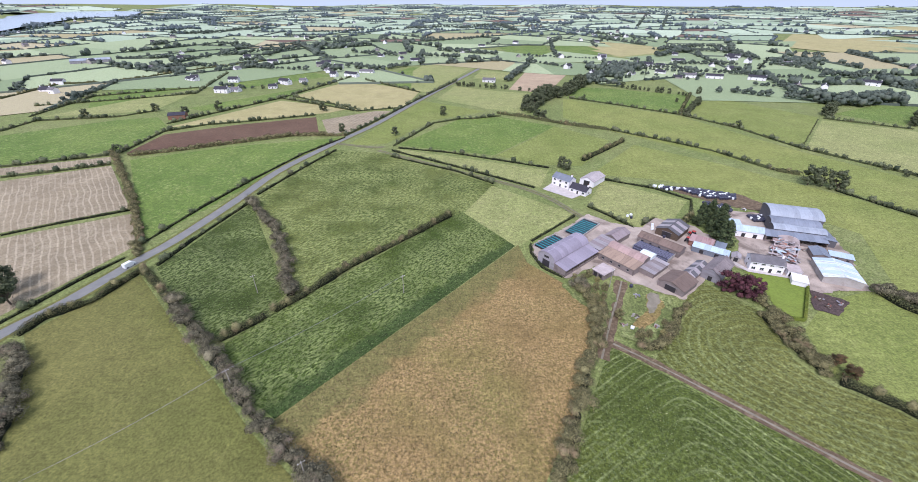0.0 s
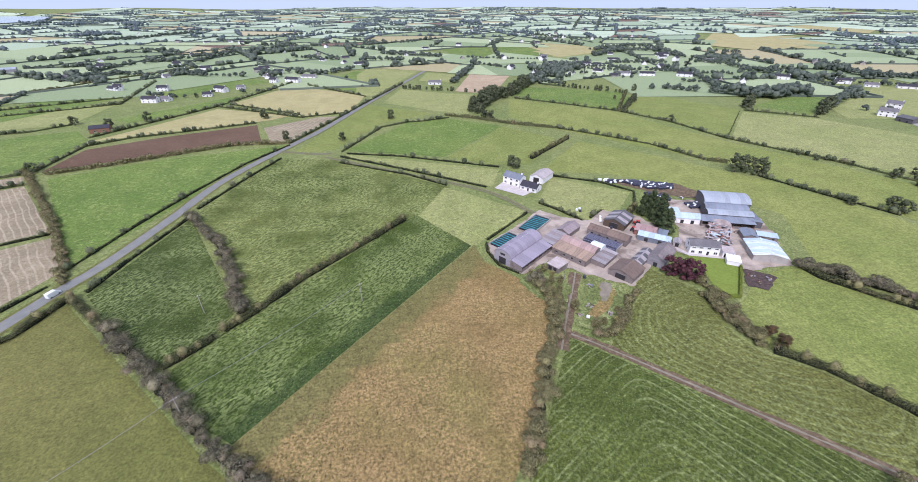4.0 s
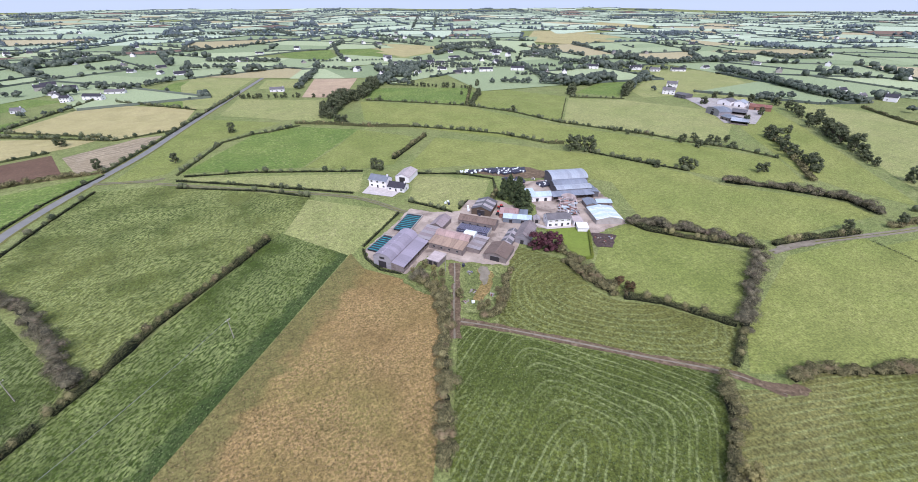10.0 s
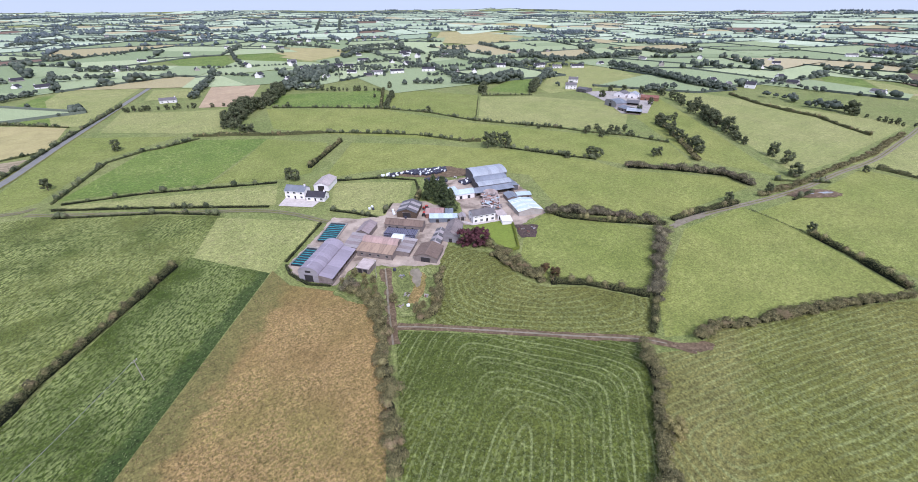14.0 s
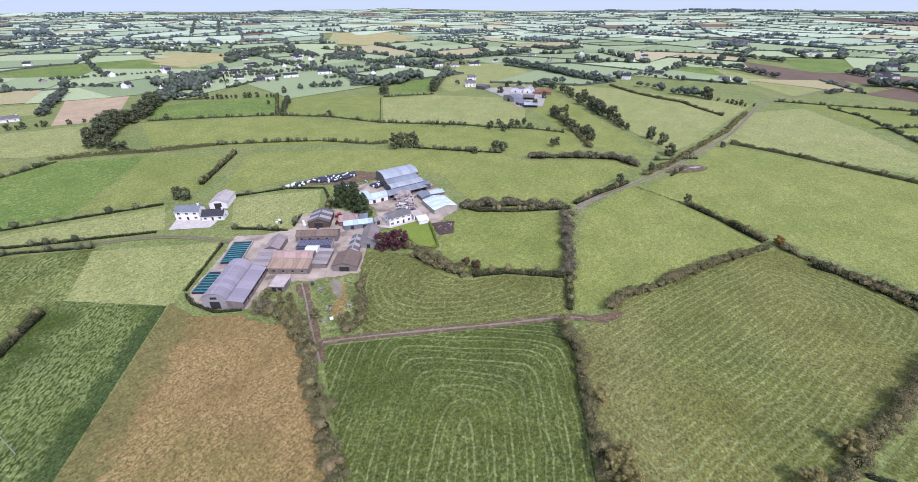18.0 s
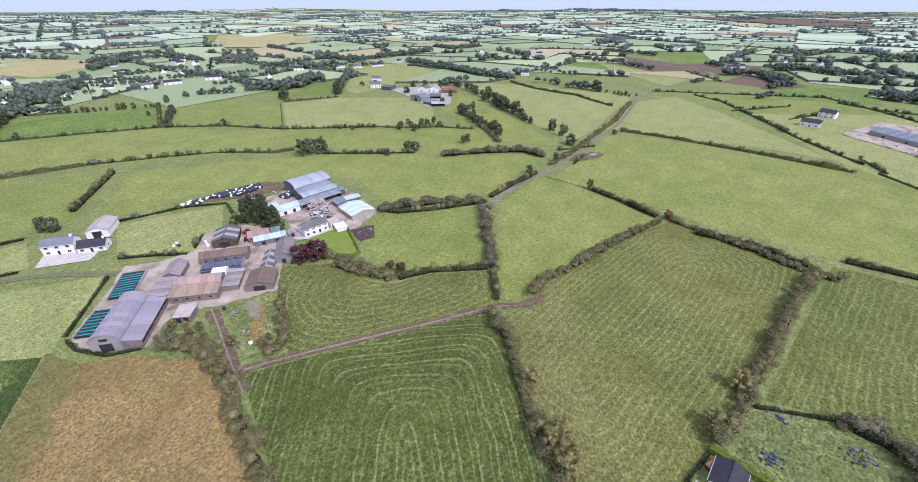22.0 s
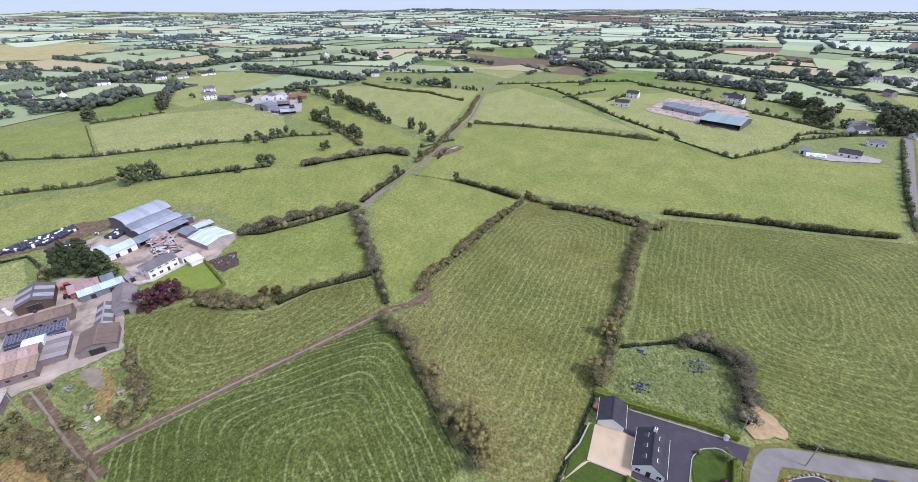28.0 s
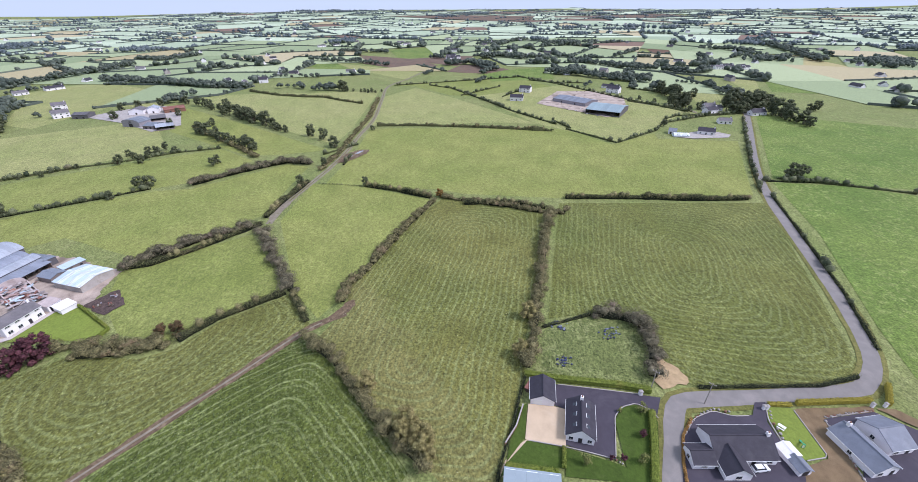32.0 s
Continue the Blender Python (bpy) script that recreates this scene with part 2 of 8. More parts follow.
plain("white_render", (0.76, 0.73, 0.75), 0.85, 0, 0.06, 0.4, (0.66, 0.63, 0.60), 0.35)
plain("concrete", (0.36, 0.33, 0.31), 0.9, 0, 0.15, 0.4, (0.24, 0.20, 0.18), 0.6)
plain("concrete_pink", (0.44, 0.37, 0.36), 0.9, 0, 0.2, 0.6, (0.27, 0.21, 0.19), 0.6)
plain("gravel_pale", (0.50, 0.45, 0.43), 0.95, 0, 0.15, 0.5, (0.36, 0.31, 0.28), 0.5)
plain("block_wall", (0.21, 0.175, 0.165), 0.9, 0, 0.15, 0.6, (0.11, 0.085, 0.08), 0.7)
plain("slate", (0.042, 0.038, 0.050), 0.7, 0, 0.2, 0.5, (0.065, 0.060, 0.07), 0.5)
plain("slate_worn", (0.135, 0.125, 0.135), 0.7, 0, 0.25, 0.5, (0.21, 0.18, 0.17), 0.6)
plain("slate_blue", (0.165, 0.178, 0.215), 0.6, 0, 0.15, 0.5, (0.215, 0.225, 0.255), 0.5)
plain("dark_door", (0.035, 0.032, 0.035), 0.7)
plain("timber", (0.095, 0.068, 0.050), 0.85, 0, 0.3, 1.5)
plain("rust_red", (0.20, 0.088, 0.070), 0.8, 0, 0.2, 0.6, (0.36, 0.20, 0.15), 0.6)
plain("black_wrap", (0.045, 0.045, 0.070), 0.35, 0, 0.2, 1.0)
plain("white_wrap", (0.72, 0.74, 0.76), 0.4, 0, 0.05)
plain("rubber", (0.022, 0.022, 0.026), 0.8)
plain("teal_cover", (0.035, 0.22, 0.25), 0.5, 0, 0.3, 0.6, (0.02, 0.05, 0.07), 0.6)
plain("pit_dark", (0.020, 0.026, 0.036), 0.4)
plain("blue_plastic", (0.040, 0.048, 0.105), 0.5, 0, 0.4, 1.0)
plain("red_paint", (0.42, 0.05, 0.04), 0.5)
plain("white_paint", (0.78, 0.78, 0.79), 0.4, 0, 0.04)
plain("car_white", (0.75, 0.76, 0.78), 0.25, 0, 0.02)
plain("pvc", (0.74, 0.74, 0.73), 0.4, 0, 0.03)
plain("brick_red", (0.22, 0.115, 0.080), 0.9, 0, 0.2, 1.2)
plain("soil", (0.170, 0.118, 0.066), 0.95, 0, 0.25, 0.3, (0.235, 0.17, 0.10), 0.6)
plain("bark", (0.085, 0.065, 0.050), 0.95, 0, 0.3, 2.0)
# hedge core: the shade deep between the leaves, painted as near-black
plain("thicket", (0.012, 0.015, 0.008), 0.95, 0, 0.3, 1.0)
plain("water", (0.30, 0.36, 0.42), 0.15, 0, 0.05, 0.01)
plain("puddle", (0.32, 0.33, 0.35), 0.12, 0, 0.1, 0.5, (0.2, 0.17, 0.14), 0.6)
plain("rubble", (0.084, 0.058, 0.052), 0.95, 0, 0.5, 1.2, (0.045, 0.034, 0.032), 0.8, bump=0.2)
plain("greenhouse", (0.26, 0.31, 0.34), 0.5, 0, 0.05)
n = Net("glass_dark", 0.06)
n.b.inputs["Specular IOR Level"].default_value = 0.6
n.done((0.03, 0.035, 0.045))
sheeted("tin_grey", (0.25, 0.235, 0.26), (0.15, 0.125, 0.13))
sheeted("tin_mauve", (0.275, 0.222, 0.230), (0.165, 0.115, 0.105))
sheeted("tin_tan", (0.335, 0.240, 0.180), (0.205, 0.135, 0.105), amount=0.7)
sheeted("tin_brown", (0.185, 0.132, 0.108), (0.105, 0.072, 0.06), amount=0.7)
sheeted("tin_bright", (0.32, 0.345, 0.395), (0.23, 0.235, 0.26), amount=0.5)
sheeted("tin_white", (0.64, 0.69, 0.72), (0.33, 0.30, 0.29), amount=0.8)
sheeted("tin_blue", (0.235, 0.300, 0.325), (0.18, 0.235, 0.26))
sheeted("tin_dark", (0.105, 0.100, 0.110), (0.17, 0.14, 0.13))
sheeted("clear_sheet", (0.34, 0.305, 0.315), (0.20, 0.165, 0.165), amount=0.6)
plain("roof_light", (0.66, 0.62, 0.64), 0.5, 0, 0.08)
sheeted("tin_lilac", (0.285, 0.250, 0.300), (0.215, 0.180, 0.215), amount=0.4)
sheeted("tin_pink", (0.380, 0.265, 0.240), (0.235, 0.165, 0.150), amount=0.6)
sheeted("tin_worn", (0.235, 0.195, 0.195), (0.135, 0.105, 0.100), amount=0.75)
sheeted("tin_ice", (0.46, 0.55, 0.62), (0.30, 0.34, 0.38), amount=0.5)
sheeted("tin_steel", (0.215, 0.235, 0.285), (0.150, 0.155, 0.185), amount=0.5)
sheeted("tin_rust", (0.360, 0.240, 0.230), (0.200, 0.085, 0.070), amount=0.7)
sheeted("tin_pale", (0.430, 0.375, 0.370), (0.270, 0.220, 0.215), amount=0.6)
sheeted("tin_slate", (0.165, 0.185, 0.225), (0.245, 0.255, 0.285))


# ---- builders ----
def part(name, bm, material, parent=None, label="", smooth=False):
    """One mesh object from a bmesh, under a thing or a part."""
    me = bpy.data.meshes.new(name)
    bm.to_mesh(me)
    bm.free()
    return mesh_part(name, me, material, parent, label, smooth)


def mesh_part(name, me, material, parent=None, label="", smooth=False):
    if not me.materials:
        me.materials.append(MATS[material])
    if smooth:
        me.polygons.foreach_set("use_smooth", [True] * len(me.polygons))
    ob = new(name, me)
    if parent:
        ob.parent = parent
    return tagged(ob, label)


def raw(name, verts, faces, material, parent=None, label="", smooth=False):
    me = bpy.data.meshes.new(name)
    me.from_pydata(verts, [], faces)
    return mesh_part(name, me, material, parent, label, smooth)


def thing(name, m, label, category, group="", kind=""):
    ob = new(name)
    ob.matrix_basis = m
    return tagged(ob, label, category, group, kind)


def box(bm, x0, x1, y0, y1, z0, z1):
    v = [bm.verts.new(p) for p in ((x0, y0, z0), (x1, y0, z0), (x1, y1, z0), (x0, y1, z0), (x0, y0, z1), (x1, y0, z1), (x1, y1, z1), (x0, y1, z1))]
    for f in ((3, 2, 1, 0), (4, 5, 6, 7), (0, 1, 5, 4), (1, 2, 6, 5), (2, 3, 7, 6), (3, 0, 4, 7)):
        bm.faces.new([v[i] for i in f])
    return bm


def boxed(name, dims, material, parent, label=""):
    return part(name, box(bmesh.new(), *dims), material, parent, label)


def slab(profile, y0, y1, thick=0.08):
    """A bent sheet: the profile (x, z) swept along y, with a thickness."""
    bm = bmesh.new()
    rows = []
    for y in (y0, y1):
        rows.append([bm.verts.new((x, y, z)) for x, z in profile] + [bm.verts.new((x, y, z - thick)) for x, z in reversed(profile)])
    k = len(rows[0])
    for i in range(k):
        j = (i + 1) % k
        bm.faces.new((rows[0][i], rows[0][j], rows[1][j], rows[1][i]))
    bm.faces.new(list(reversed(rows[0]))), bm.faces.new(rows[1])
    bmesh.ops.recalc_face_normals(bm, faces=bm.faces)
    return bm


def prism(profile, y0, y1):
    """A closed outline (x, z) swept along y."""
    bm = bmesh.new()
    a = [bm.verts.new((x, y0, z)) for x, z in profile]
    b = [bm.verts.new((x, y1, z)) for x, z in profile]
    k = len(a)
    for i in range(k):
        bm.faces.new((a[i], a[(i + 1) % k], b[(i + 1) % k], b[i]))
    bm.faces.new(list(reversed(a))), bm.faces.new(b)
    bmesh.ops.recalc_face_normals(bm, faces=bm.faces)
    return bm


def profile_of(kind, w, eave, rise):
    """The roof's line from its one eave to the other."""
    h = w / 2
    if kind == "gable":
        return [(-h, eave), (0, eave + rise), (h, eave)]
    if kind == "mono":
        return [(-h, eave + rise), (h, eave)]
    if kind == "flat":
        return [(-h, eave + 0.1), (h, eave)]
    return [(-h * math.cos(a * math.pi / 10), eave + rise * math.sin(a * math.pi / 10)) for a in range(11)]


def along(path, step):
    """Points every step metres along a line, with the direction there."""
    out = []
    for (ax, ay), (bx, by) in zip(path, path[1:]):
        d = math.hypot(bx - ax, by - ay)
        k = max(1, int(round(d / step)))
        for i in range(k):
            f = (i + 0.5) / k
            out.append((ax + (bx - ax) * f, ay + (by - ay) * f, (bx - ax) / d, (by - ay) / d))
    return out


RNG = np.random.default_rng(7)


def sprigs(name, centres, radii, per, size, material, parent=None, label="", shell=0.75):
    """Leaf sprigs, small bent quads turned every way, over the outsides of many clumps."""
    c = np.repeat(np.asarray(centres, float), per, axis=0)
    r = np.repeat(np.asarray(radii, float), per, axis=0)
    k = len(c)
    d = RNG.normal(size=(k, 3))
    d /= np.linalg.norm(d, axis=1)[:, None]
    d[:, 2] = np.where(d[:, 2] < -0.35, -d[:, 2], d[:, 2])
    p = c + d * r * (shell + (1.12 - shell) * RNG.random((k, 1)))
    nrm = d * 2.0 + RNG.normal(size=(k, 3)) * 0.42 + np.array([0, 0, 0.2])
    nrm /= np.linalg.norm(nrm, axis=1)[:, None]
    u = np.cross(nrm, RNG.normal(size=(k, 3)))
    u /= np.linalg.norm(u, axis=1)[:, None]
    v = np.cross(nrm, u)
    s = size * (0.6 + 0.8 * RNG.random((k, 1))) * 0.5
    verts = np.stack([p - u * s, p - v * s * 0.7 + nrm * s * 0.35, p + u * s, p + v * s * 0.7 + nrm * s * 0.35], 1).reshape(-1, 3)
    me = bpy.data.meshes.new(name)
    me.vertices.add(4 * k)
    me.vertices.foreach_set("co", verts.ravel())
    me.loops.add(4 * k)
    me.loops.foreach_set("vertex_index", np.arange(4 * k, dtype=np.int32))
    me.polygons.add(k)
    me.polygons.foreach_set("loop_start", np.arange(0, 4 * k, 4, dtype=np.int32))
    me.update(calc_edges=True)
    return mesh_part(name, me, material, parent, label)


def lumps(name, centres, radii, material, parent=None, label="", fine=True):
    """The leafy mass inside crowns: uneven rounded lumps, one to a clump."""
    if fine:
        g = (1 + 5 ** 0.5) / 2
        pts = np.array([(-1, g, 0), (1, g, 0), (-1, -g, 0), (1, -g, 0), (0, -1, g), (0, 1, g), (0, -1, -g), (0, 1, -g), (g, 0, -1), (g, 0, 1), (-g, 0, -1), (-g, 0, 1)]) / math.hypot(1, g)
        tri = np.array([(0, 11, 5), (0, 5, 1), (0, 1, 7), (0, 7, 10), (0, 10, 11), (1, 5, 9), (5, 11, 4), (11, 10, 2), (10, 7, 6), (7, 1, 8),
                        (3, 9, 4), (3, 4, 2), (3, 2, 6), (3, 6, 8), (3, 8, 9), (4, 9, 5), (2, 4, 11), (6, 2, 10), (8, 6, 7), (9, 8, 1)])
    else:
        pts = np.array([(1, 0, 0), (0, 1, 0), (-1, 0, 0), (0, -1, 0), (0, 0, 1.0), (0, 0, -1.0)])
        tri = np.array([(0, 1, 4), (1, 2, 4), (2, 3, 4), (3, 0, 4), (1, 0, 5), (2, 1, 5), (3, 2, 5), (0, 3, 5)])
    c, r = np.asarray(centres, float), np.asarray(radii, float)
    k, m = len(c), len(pts)
    a = RNG.random(k) * math.tau
    p = np.repeat(pts[None], k, 0) * (0.8 + 0.4 * RNG.random((k, m, 1)))
    x = p[:, :, 0] * np.cos(a)[:, None] - p[:, :, 1] * np.sin(a)[:, None]
    y = p[:, :, 0] * np.sin(a)[:, None] + p[:, :, 1] * np.cos(a)[:, None]
    v = np.stack([x, y, p[:, :, 2]], 2) * r[:, None, :] + c[:, None, :]
    f = (tri[None] + (np.arange(k) * m)[:, None, None]).reshape(-1)
    me = bpy.data.meshes.new(name)
    me.vertices.add(k * m)
    me.vertices.foreach_set("co", v.ravel())
    me.loops.add(len(f))
    me.loops.foreach_set("vertex_index", f.astype(np.int32))
    me.polygons.add(len(f) // 3)
    me.polygons.foreach_set("loop_start", np.arange(0, len(f), 3, dtype=np.int32))
    me.update(calc_edges=True)
    return mesh_part(name, me, material, parent, label, smooth=True)


HEDGE = {  # half width, height, leaf, label
    "low": (0.8, 1.3, "leaf_low", "low clipped dark green hedge between fields"),
    "mid": (1.6, 2.6, "leaf_hedge", "uneven green hawthorn hedge between fields"),
    "bushy": (1.9, 2.9, "leaf_bushy", "ragged hedge of separate hawthorn and bramble bushes"),
    "tall": (2.3, 4.1, "leaf_bushy", "tall ragged hedge of olive and russet bushes"),
    "thick": (2.9, 4.4, "leaf_thick", "tall overgrown hedge of grey-green and russet bushes"),
}


def hedge(path, kind):
    """A hedge: an inner growth along the line, near-black close by as painted shade, and a coat of leaf sprigs; a fence
    where it is no more than posts.
    """
    if kind == "fence":
        return fence(path)
    hw, h, leaf, label = HEDGE[kind]
    ob = thing("hedge", pose(0, 0, 0), label, "hedge")
    mx, my = np.mean([p[0] for p in path]), np.mean([p[1] for p in path])
    far = math.hypot(mx, my)
    size = 0.34 if far < 190 else 0.5 if far < 330 else 0.75
    bushes = kind in ("thick", "tall", "bushy")
    step = hw * 1.0 if bushes else 0.9 if far < 330 else 1.6
    centres, radii, verts, faces, extra = [], [], [], [], []
    for i, (x, y, ux, uy) in enumerate(along(path, step)):
        wave = noise.noise((x * 0.09, y * 0.09, 3.1)) * 0.55 + noise.noise((x * 0.31, y * 0.31, 7.7)) * 0.35
        k = max(0.35, 1 + wave * (1.0 if kind == "low" else 1.5))
        if bushes:
            k = random.choice((0.5, 0.75, 1.0, 1.2, 1.4)) * random.uniform(0.85, 1.15)
        off = random.uniform(-0.5, 0.5) * hw * (1 if bushes else 0.5)
        cx, cy, ch = x - uy * off, y + ux * off, h * k * 0.5
        centres.append((cx, cy, ch * 0.95))
        if bushes:
            for q in range(2):
                a, f = random.uniform(0, math.tau), random.uniform(0.45, 0.7)
                extra.append((cx + math.cos(a) * hw * 0.6 * k, cy + math.sin(a) * hw * 0.6 * k, ch * random.uniform(0.7, 1.35), hw * f * k, ch * f * 0.9))
        elif kind == "mid" and random.random() < 0.17:
            f = random.uniform(1.2, 2.3)
            extra.append((cx, cy, f * 1.05, f * 0.85, f * 1.1))
        elif kind == "low" and far > 200 and random.random() < (0.05 if far < 300 else 0.36):
            f = random.uniform(0.9, 2.6)
            extra.append((cx, cy, f * 0.9, f, f))
        rr = hw * (0.35 + 0.6 * k) if bushes else hw * (0.75 + 0.35 * k)
        radii.append((rr, rr, ch * 1.02))
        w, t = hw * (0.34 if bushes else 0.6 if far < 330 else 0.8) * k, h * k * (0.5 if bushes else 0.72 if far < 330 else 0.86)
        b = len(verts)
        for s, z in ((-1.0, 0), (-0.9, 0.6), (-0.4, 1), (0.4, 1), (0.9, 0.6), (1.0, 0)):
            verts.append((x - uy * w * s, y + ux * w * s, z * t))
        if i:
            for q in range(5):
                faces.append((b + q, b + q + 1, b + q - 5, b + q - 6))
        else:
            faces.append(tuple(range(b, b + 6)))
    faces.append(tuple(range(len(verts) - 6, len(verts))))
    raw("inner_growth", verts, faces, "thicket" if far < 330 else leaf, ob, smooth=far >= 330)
    r = np.mean([a[0] for a in radii]) * np.mean([a[2] for a in radii])
    per = int(min(520, max(14, 10.5 * r / size ** 2 * (1.9 if bushes else step / 1.5))))
    if extra and bushes:
        per = max(10, int(per * 0.62))
        centres += [e[:3] for e in extra]
        radii += [(e[3], e[3], e[4]) for e in extra]
    elif extra:
        at, r3 = [e[:3] for e in extra], [(e[3], e[3], e[4]) for e in extra]
        grown = "leaf_bushy" if kind == "mid" else "leaf_tree"
        bush = lumps("bush", at, [tuple(q * 0.8 for q in r) for r in r3], grown, ob)
        tagged(bush, "darker bushes growing up through the hedge", kind="stuff")
        tagged(sprigs("leaves", at, r3, 150 if far < 190 else 60 if far < 330 else 20, 0.36 if far < 190 else 0.5 if far < 330 else 0.75, grown, bush, shell=0.85), kind="stuff")
    if bushes:
        lumps("bush", centres, [tuple(q * 0.52 for q in r) for r in radii], leaf, ob)
    if far >= 330:
        per = max(8, int(per * 0.85))
    sprigs("leaves", centres, radii, per, size, leaf, ob)
    return ob


def fence(path):
    ob = thing("wire_fence", pose(0, 0, 0), "weathered timber post and wire fence across pasture", "fence")
    pts = along(path, 3.0)
    base = None
    for x, y, ux, uy in pts:
        if base is None:
            base = boxed("post", (-0.06, 0.06, -0.06, 0.06, 0, 1.15), "timber", ob)
            p = base
        else:
            p = new("post", base.data)
            p.parent = ob
        p.location = (x, y, 0)
    for z in (0.5, 1.0):
        verts = [(x, y, z + dz) for x, y, _, _ in pts for dz in (0, 0.02)]
        raw("wire", verts, [(2 * i, 2 * i + 2, 2 * i + 3, 2 * i + 1) for i in range(len(pts) - 1)], "tin_grey", ob)
    weeds = [(x + random.uniform(-0.4, 0.4), y + random.uniform(-0.4, 0.4), 0.25) for x, y, _, _ in along(path, 1.5)]
    sprigs("weed_growth", weeds, [(0.5, 0.5, 0.4)] * len(weeds), 8, 0.5, "leaf_low", ob)["kind"] = "stuff"
    return ob


TREES = {}


def tree_model(kind, v):
    """One tree of unit size 10 m: a forked trunk and a crown of separate, uneven clumps."""
    rnd = random.Random(hash_of(kind, v))
    ob = thing("tree", pose(0, 0, -200), "", "tree")
    conifer = kind == "conifer"
    bm = bmesh.new()
    top = 7.5 if conifer else 4.6

    def limb(a, b, r0, r1):
        a, b = Vector(a), Vector(b)
        q = (b - a).to_track_quat("Z", "Y").to_matrix()
        rings = []
        for p, r in ((a, r0), ((a + b) / 2 + Vector((rnd.uniform(-1, 1), rnd.uniform(-1, 1), 0)) * r0, (r0 + r1) / 2), (b, r1)):
            rings.append([bm.verts.new(p + q @ Vector((math.cos(t * math.tau / 6) * r, math.sin(t * math.tau / 6) * r, 0))) for t in range(6)])
        for lo, hi in zip(rings, rings[1:]):
            for i in range(6):
                bm.faces.new((lo[i], lo[(i + 1) % 6], hi[(i + 1) % 6], hi[i]))

    limb((0, 0, 0), (0.1, 0, top * 0.55), 0.32, 0.22)
    clumps, radii = [], []
    if conifer:
        limb((0.1, 0, top * 0.55), (0, 0, 9), 0.22, 0.05)
        for i in range(34):
            z = 1.2 + 8.6 * (i / 34)
            s = (1 - (z / 10.6) ** 1.6) * 2.9
            a = rnd.uniform(0, math.tau)
            clumps.append((math.cos(a) * s * 0.65, math.sin(a) * s * 0.65, z))
            radii.append((s * 0.55 + 0.3, s * 0.55 + 0.3, 0.9))
    else:
        spread = rnd.uniform(0.85, 1.1)
        for i in range(6):
            a = i * math.tau / 6 + rnd.uniform(-0.4, 0.4)
            limb((0.1, 0, top * rnd.uniform(0.35, 0.6)), (math.cos(a) * 2.4 * spread, math.sin(a) * 2.4 * spread, rnd.uniform(4.2, 6.8)), 0.16, 0.04)
        for i in range(30):
            a, u = rnd.uniform(0, math.tau), rnd.random()
            z = 1.1 + 7.9 * rnd.random()
            prof = math.sqrt(max(0.12, 1 - ((z - 4.4) / 5.3) ** 2)) * 3.7 * spread
            s = prof * (0.35 + 0.6 * math.sqrt(u))
            r = rnd.uniform(1.0, 1.8)
            clumps.append((math.cos(a) * s, math.sin(a) * s, z))
            radii.append((r, r, r * 0.85))
    part("trunk", bm, "bark", ob)
    leaf = {"orange": "leaf_orange", "copper": "leaf_copper", "russet": "leaf_russet", "scrub": "leaf_bushy", "orange_mix": "leaf_orange_mix", "conifer": "leaf_conifer"}.get(kind, "leaf_tree")
    inner = [tuple(q * 0.70 for q in r) for r in radii]
    lumps("crown", clumps, inner, leaf, ob)
    sprigs("leaves", clumps, radii, 52, 0.52, leaf, ob, shell=0.66)
    ob.hide_render = False
    return ob


def hash_of(kind, v):
    return sum(ord(c) for c in kind) * 31 + v


TREE_LABEL = {
    "broad": ("dark green broadleaved tree standing in a hedgerow", "tree"),
    "orange": ("small tree with orange autumn leaves at a hedge corner", "tree"),
    "orange_mix": ("bush with orange and green leaves in a hedge", "bush"),
    "copper": ("copper beech with dark purple leaves beside the farmyard", "tree"),
    "russet": ("rounded bush with yellow-brown leaves in a hedge", "bush"),
    "scrub": ("low tangled green bush on rough ground by the sheds", "bush"),
    "conifer": ("tall dark green conifer between the farm buildings", "tree"),
}
TREE_SPOTS = []


def tree(x, y, size, kind="broad"):
    for a, c, s, k in TREE_SPOTS:
        if abs(a - x) < 3.2 and abs(c - y) < 3.2 and kind == "broad":
            return
    TREE_SPOTS.append((x, y, size, kind))


def tree_row(path, size, gap, kind="broad", deep=1):
    """Trees along a line, in one file or a belt a few trees deep."""
    for x, y, ux, uy in along(path, gap):
        for q in range(deep):
            s = size * random.uniform(0.6, 1.25)
            off = (q * random.uniform(0.7, 1.3) + random.uniform(-0.3, 0.3)) * gap
            if random.random() < 0.93:
                tree(x - uy * off + ux * random.uniform(-0.35, 0.35) * gap, y + ux * off + uy * random.uniform(-0.35, 0.35) * gap, s, kind)


